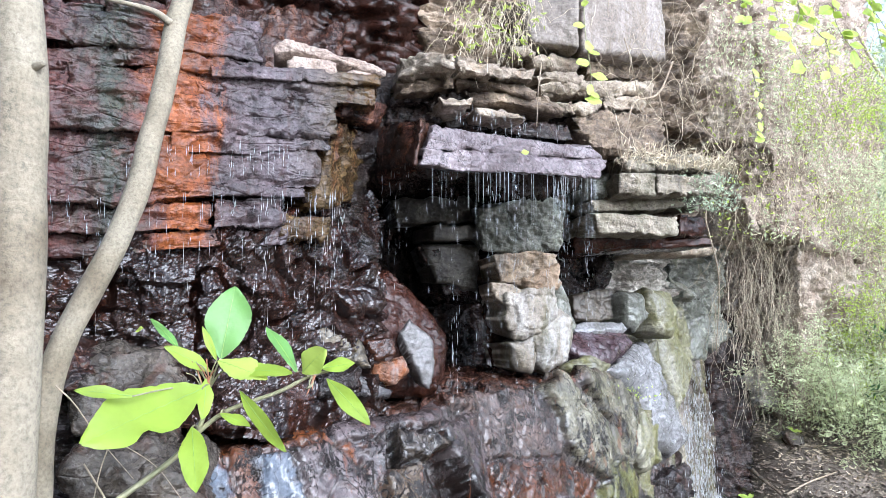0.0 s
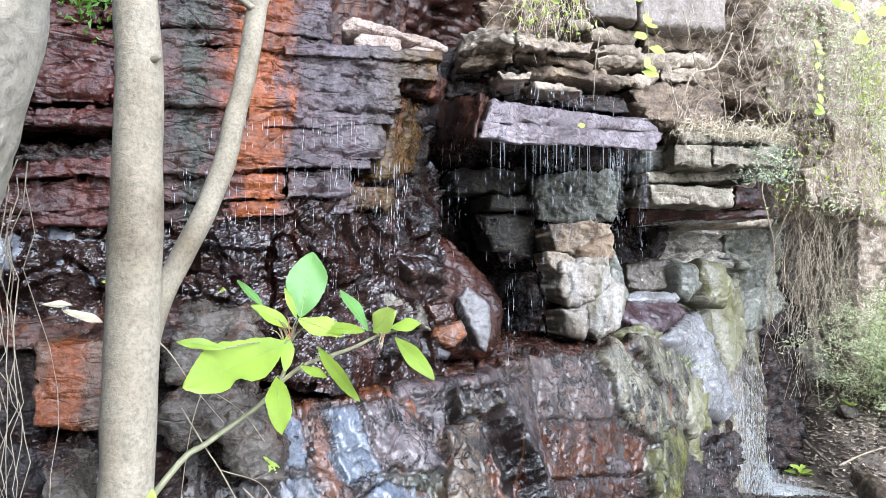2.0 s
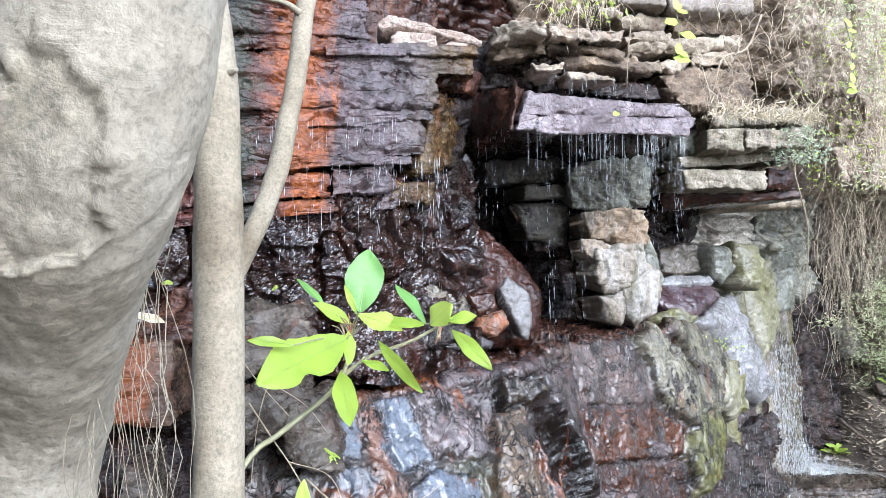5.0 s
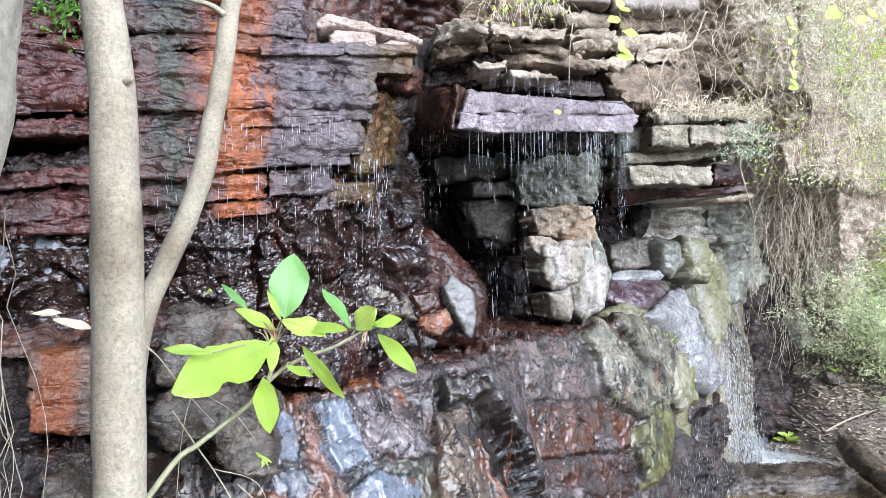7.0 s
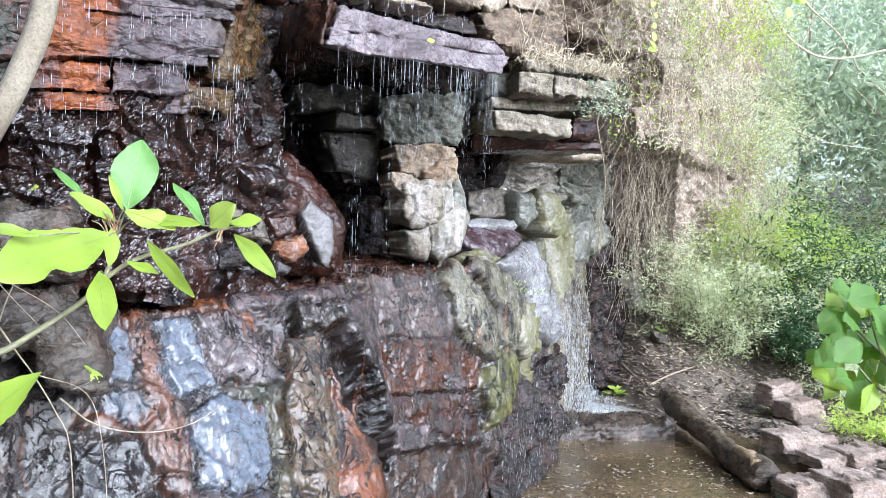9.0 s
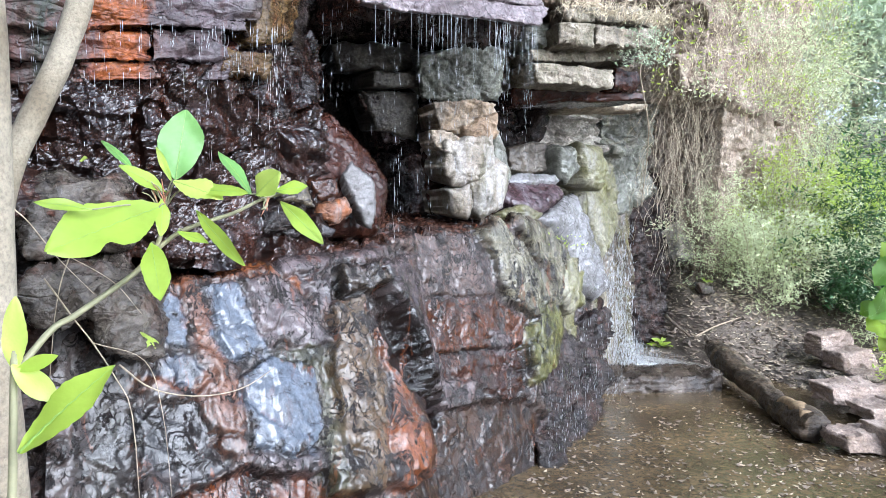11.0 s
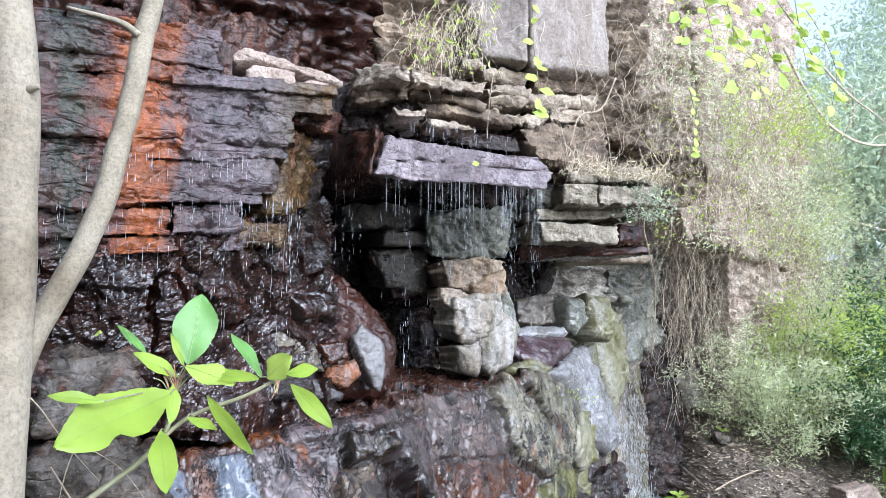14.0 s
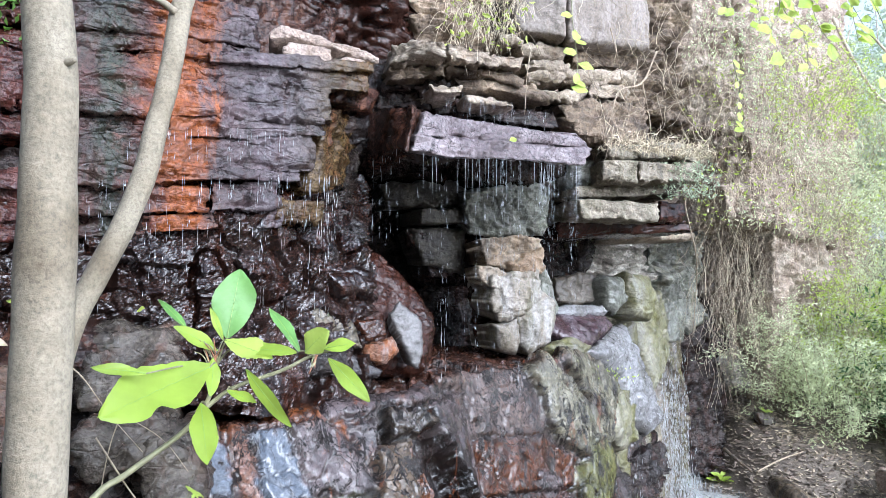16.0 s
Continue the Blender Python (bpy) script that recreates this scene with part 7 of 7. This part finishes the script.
def bush(name, centre, radii, count, size, material, label, seed, stalks=90):
    """Arching stalks that rise from all over the foot of the bush, with narrow leaves in rows along each."""
    rng = random.Random(seed)
    t = thing(name, label, "bush")
    spots, lines = [], []
    per = max(8, count // stalks)
    for k in range(stalks):
        a, r = rng.uniform(0, 6.28), rng.random() ** 0.6
        x, y = centre[0] + radii[0] * r * math.cos(a), centre[1] + radii[1] * r * math.sin(a)
        z = centre[2] - radii[2] * rng.uniform(0.2, 1.0)
        way = Vector((math.cos(a) * 0.55 + rng.uniform(-0.4, 0.4), math.sin(a) * 0.3 - 0.25, rng.uniform(0.7, 1.3))).normalized()
        reach = radii[2] * rng.uniform(0.5, 1.25)
        p, line = Vector((x, y, z)), []
        for i in range(9):
            line.append(tuple(p))
            p = p + way * reach / 8
            way = (way + Vector((rng.uniform(-0.1, 0.1), rng.uniform(-0.1, 0.05), -0.16))).normalized()
        lines.append(line)
        for j in range(per):
            f = rng.random() ** 0.8 * 7.99
            i = int(f)
            q = Vector(line[i]).lerp(Vector(line[i + 1]), f - i)
            spread = size * 1.1
            spots.append((q.x + rng.gauss(0, spread), q.y + rng.gauss(0, spread), q.z + rng.gauss(0, spread * 0.7)))
    tagged(strands("stalk_growth", lines, 0.003, STEM, t), kind="stuff")
    tagged(scatter_leaves("foliage", spots, size, material, t, 0.35, seed, 3.2), kind="stuff")
    return t


bush("bush", (5.94, 7.14, 1.42), (0.72, 0.36, 0.90), 5200, 0.050, BUSH, "feathery pale green bush against the cliff", 51, 80)
bush("bush", (5.34, 6.90, 1.66), (0.48, 0.26, 0.96), 3600, 0.048, BUSH, "thin pale green growth down the cliff", 60, 60)
bush("bush", (6.24, 7.32, 1.90), (0.72, 0.30, 0.96), 4000, 0.048, LEAF_YELLOW, "yellow-green growth over the cliff", 50, 60)
bush("bush", (5.40, 6.48, 3.10), (0.60, 0.18, 0.72), 2200, 0.046, BUSH, "sparse pale green growth high on the cliff", 71, 45)
bush("bush", (6.60, 7.32, 2.98), (0.60, 0.24, 0.96), 3000, 0.048, BUSH, "pale green growth high on the cliff", 72, 55)
bush("bush", (4.44, 5.70, 3.82), (0.60, 0.18, 0.60), 1600, 0.042, LEAF_YELLOW, "sparse yellow-green growth above the shelf", 73, 40)
bush("bush", (5.85, 6.6, 1.3), (0.75, 0.4, 0.95), 6500, 0.052, BUSH, "feathery pale green bush on the bank", 52, 100)
bush("bush", (6.6, 7.4, 1.8), (0.8, 0.6, 1.0), 7000, 0.060, LEAF_YELLOW, "bright yellow-green bush on the bank", 53, 90)
bush("bush", (6.72, 6.45, 1.55), (0.28, 0.26, 1.35), 8000, 0.062, LEAF_DEEP, "dark creeper-covered stump beside the bank", 54, 120)
bush("bush", (6.30, 6.15, 0.80), (0.34, 0.24, 0.34), 4500, 0.060, LEAF_DEEP, "dark green leafy clump beside the bank", 81, 90)
bush("bush", (6.6, 5.6, 0.55), (0.7, 0.6, 0.5), 6000, 0.05, BUSH, "low green undergrowth beside the bank stones", 55, 90)
bush("bush", (6.0, 4.7, 0.25), (0.6, 0.5, 0.4), 5000, 0.05, LEAF_YELLOW, "low yellow-green undergrowth beside the bank stones", 56, 80)
bush("bush", (7.9, 7.8, 1.2), (1.2, 0.8, 1.2), 9000, 0.065, LEAF_YELLOW, "sunlit yellow-green shrub layer", 57, 110)
bush("bush", (9.3, 8.6, 1.7), (1.1, 0.6, 1.2), 7000, 0.075, FAR_BUSH, "pale green thicket behind the bank", 62, 100)
bush("bush", (11.2, 9.3, 1.8), (1.2, 0.7, 1.3), 7000, 0.08, LEAF, "green thicket at the edge of the wood", 63, 100)
bush("bush", (10.2, 9.9, 2.1), (1.2, 0.6, 1.3), 6000, 0.08, BUSH, "pale thicket at the edge of the wood", 64, 90)
bush("bush", (8.2, 6.6, 1.0), (1.0, 0.8, 1.1), 9000, 0.06, BUSH, "pale green shrub in the undergrowth", 58, 110)
bush("bush", (5.64, 7.80, 0.28), (0.48, 0.24, 0.36), 1600, 0.045, BUSH, "green weeds at the foot of the cliff", 59, 30)


def low_weed(x, y, size, seed):
    """A tuft of short broad leaves at the foot of the cliff."""
    rng = random.Random(seed)
    t = thing("weed", "small bright green weed among the litter", "plant", group="weeds on the bank")
    z = float(ground_height(np.array(x), np.array(y)))
    for k in range(9):
        a = rng.uniform(0, 6.28)
        l = size * rng.uniform(0.6, 1.2)
        base = (x + rng.gauss(0, 0.02), y + rng.gauss(0, 0.02), z + rng.uniform(0.02, 0.10))
        blade(base, (base[0] + l * math.cos(a), base[1] + l * math.sin(a), base[2] + rng.uniform(0.0, 0.06)), l * 0.5, (0, -0.4, 0.9), rng.choice((LEAF, LEAF_YELLOW)), t)


low_weed(4.35, 6.75, 0.12, 91)
low_weed(4.95, 6.85, 0.12, 94)


def bank_cobble(x, y, w, h, seed):
    rng = random.Random(seed)
    t = thing("cobble", "dark wet stone half buried in the litter", "stone", group="stones in the litter")
    z = float(ground_height(np.array(x), np.array(y))) - 0.04
    j = [rng.uniform(-0.03, 0.03) for _ in range(4)]
    stone(t, (x - w / 2 + j[0], y, z + h), (x + w / 2, y + j[1], z + h * 0.85), (x + w / 2 + j[2], y - 0.03, z), (x - w / 2 + j[3], y - 0.03, z), w * 0.7, GREY, 0.015)


bank_cobble(4.05, 6.55, 0.24, 0.16, 1)
bank_cobble(4.25, 6.25, 0.16, 0.10, 2)
bank_cobble(4.9, 6.75, 0.22, 0.14, 3)
bank_cobble(4.62, 5.75, 0.15, 0.09, 4)
bank_cobble(5.0, 5.25, 0.18, 0.10, 5)
bank_cobble(2.75, 5.05, 0.26, 0.16, 6)
bank_cobble(3.1, 5.45, 0.22, 0.15, 7)
bank_cobble(2.45, 4.65, 0.22, 0.14, 8)


def far_tree(x, y, height, spread, count, material, seed):
    rng = random.Random(seed)
    t = thing("tree", "leafy tree in the woods behind the pool", "tree", group="far trees")
    z = float(ground_height(np.array(x), np.array(y))) - 0.1
    top = (x + rng.uniform(-0.5, 0.5), y + rng.uniform(-0.5, 0.5), z + height)
    stem("trunk", ((x, y, z), ((x + top[0]) / 2 + rng.uniform(-0.2, 0.2), (y + top[1]) / 2, z + height * 0.5), top), 0.11, 0.03, TWIG, t, 16, 8, 0.2)
    for k in range(5):
        a = rng.uniform(0, 6.28)
        b = z + height * rng.uniform(0.35, 0.75)
        stem("limb", ((x, y, b), (x + spread * 0.5 * math.cos(a), y + spread * 0.5 * math.sin(a), b + 0.4), (x + spread * 0.9 * math.cos(a), y + spread * 0.9 * math.sin(a), b + 0.9)), 0.04, 0.012, TWIG, t, 10, 6, 0.2)
    tagged(scatter_leaves("crown", clumps((x, y, z + height * 0.68), (spread, spread, height * 0.40), count, 110, seed), 0.13, material, t, seed=seed), kind="stuff")


far_tree(10.0, 10.2, 4.2, 1.5, 8000, FAR_BUSH, 61)
far_tree(12.6, 10.4, 4.6, 1.7, 8000, FAR_BUSH, 62)
far_tree(9.2, 12.6, 5.2, 1.7, 8000, BUSH, 63)
far_tree(14.2, 12.0, 6.6, 2.0, 9000, FAR_BUSH, 64)
far_tree(11.8, 14.5, 5.0, 2.2, 9000, FAR_BUSH, 65)
far_tree(16.5, 14.5, 7.5, 2.4, 9000, FAR_BUSH, 66)
far_tree(10.6, 8.3, 3.0, 1.3, 7000, FAR_BUSH, 67)
far_tree(13.5, 8.5, 4.5, 1.8, 8000, FAR_BUSH, 68)
far_tree(17.5, 10.5, 6.5, 2.4, 8000, FAR_BUSH, 69)


# ---- unseen trees added round the path, behind and above it, to shape reflections ----
def reflection_tree(x, y, height, spread, seed):
    rng = random.Random(seed)
    t = thing("tree", "tall leafy tree added unseen behind the path to shape reflections", "tree", group="wood around the path")
    stem("trunk", ((x, y, 0.0), (x + rng.uniform(-0.2, 0.2), y, height * 0.5), (x, y, height)), 0.16, 0.05, BARK, t, 14, 10, 0.15)
    for k in range(4):
        a, b = rng.uniform(0, 6.28), height * rng.uniform(0.4, 0.7)
        stem("limb", ((x, y, b), (x + spread * 0.45 * math.cos(a), y + spread * 0.45 * math.sin(a), b + 0.5), (x + spread * 0.85 * math.cos(a), y + spread * 0.85 * math.sin(a), b + 1.2)), 0.05, 0.015, BARK, t, 10, 7, 0.15)
    tagged(scatter_leaves("crown", clumps((x, y, height * 0.62), (spread, spread, height * 0.46), 5200, 70, seed), 0.34, WOOD, t, seed=seed), kind="stuff")


WOOD = leaf_material("wood_leaf", (0.06, 0.11, 0.03), (0.12, 0.22, 0.05), 0.35, 0.5)
reflection_tree(-5.5, -4.5, 6.5, 2.0, 81)
reflection_tree(-2.2, -6.5, 6.0, 2.0, 82)
reflection_tree(-6.5, -0.5, 6.5, 1.9, 86)
reflection_tree(-0.4, -10.5, 8.0, 2.6, 88)
reflection_tree(-5.0, -9.0, 8.5, 2.6, 90)


# ---- twigs in front of the foot of the cliff, moss on the wall ----
for pts, r in ((((-0.52, 2.22, 1.5), (-0.44, 2.20, 1.38), (-0.40, 2.20, 1.32), (-0.34, 2.20, 1.21), (-0.30, 2.18, 1.11), (-0.28, 2.15, 0.8)), 0.005),
               (((-0.37, 2.52, 1.18), (-0.27, 2.50, 1.10), (-0.13, 2.52, 1.06), (0.01, 2.58, 1.06), (0.13, 2.68, 1.10)), 0.005),
               (((-0.40, 2.20, 1.32), (-0.27, 2.25, 1.25), (-0.22, 2.20, 1.10), (-0.20, 2.2, 0.85)), 0.003),
               (((-0.62, 2.30, 1.70), (-0.57, 2.30, 1.65), (-0.50, 2.30, 1.55), (-0.40, 2.25, 1.45)), 0.004),
               (((-0.42, 2.35, 1.67), (-0.48, 2.30, 1.52), (-0.51, 2.30, 1.39), (-0.53, 2.3, 1.2)), 0.004),
               (((-0.50, 2.30, 1.57), (-0.36, 2.30, 1.48), (-0.28, 2.30, 1.38)), 0.003)):
    twig = thing("twig", "thin bare brown twig in front of wet rock", "twig", group="twigs by the rock")
    stem("twig_body", pts, r * 0.6, r * 0.3, ROOT, twig, 16, 6, 0.3)
rng = random.Random(77)
spots = [(-1.05 + rng.gauss(0, 0.06), 2.93 + rng.uniform(-0.05, 0.02), 2.98 + rng.gauss(0, 0.07)) for _ in range(160)]
tagged(scatter_leaves("wall_moss", spots, 0.04, LEAF_DARK, seed=78), "small dark green plants on the wall shelf", "plants", kind="stuff")
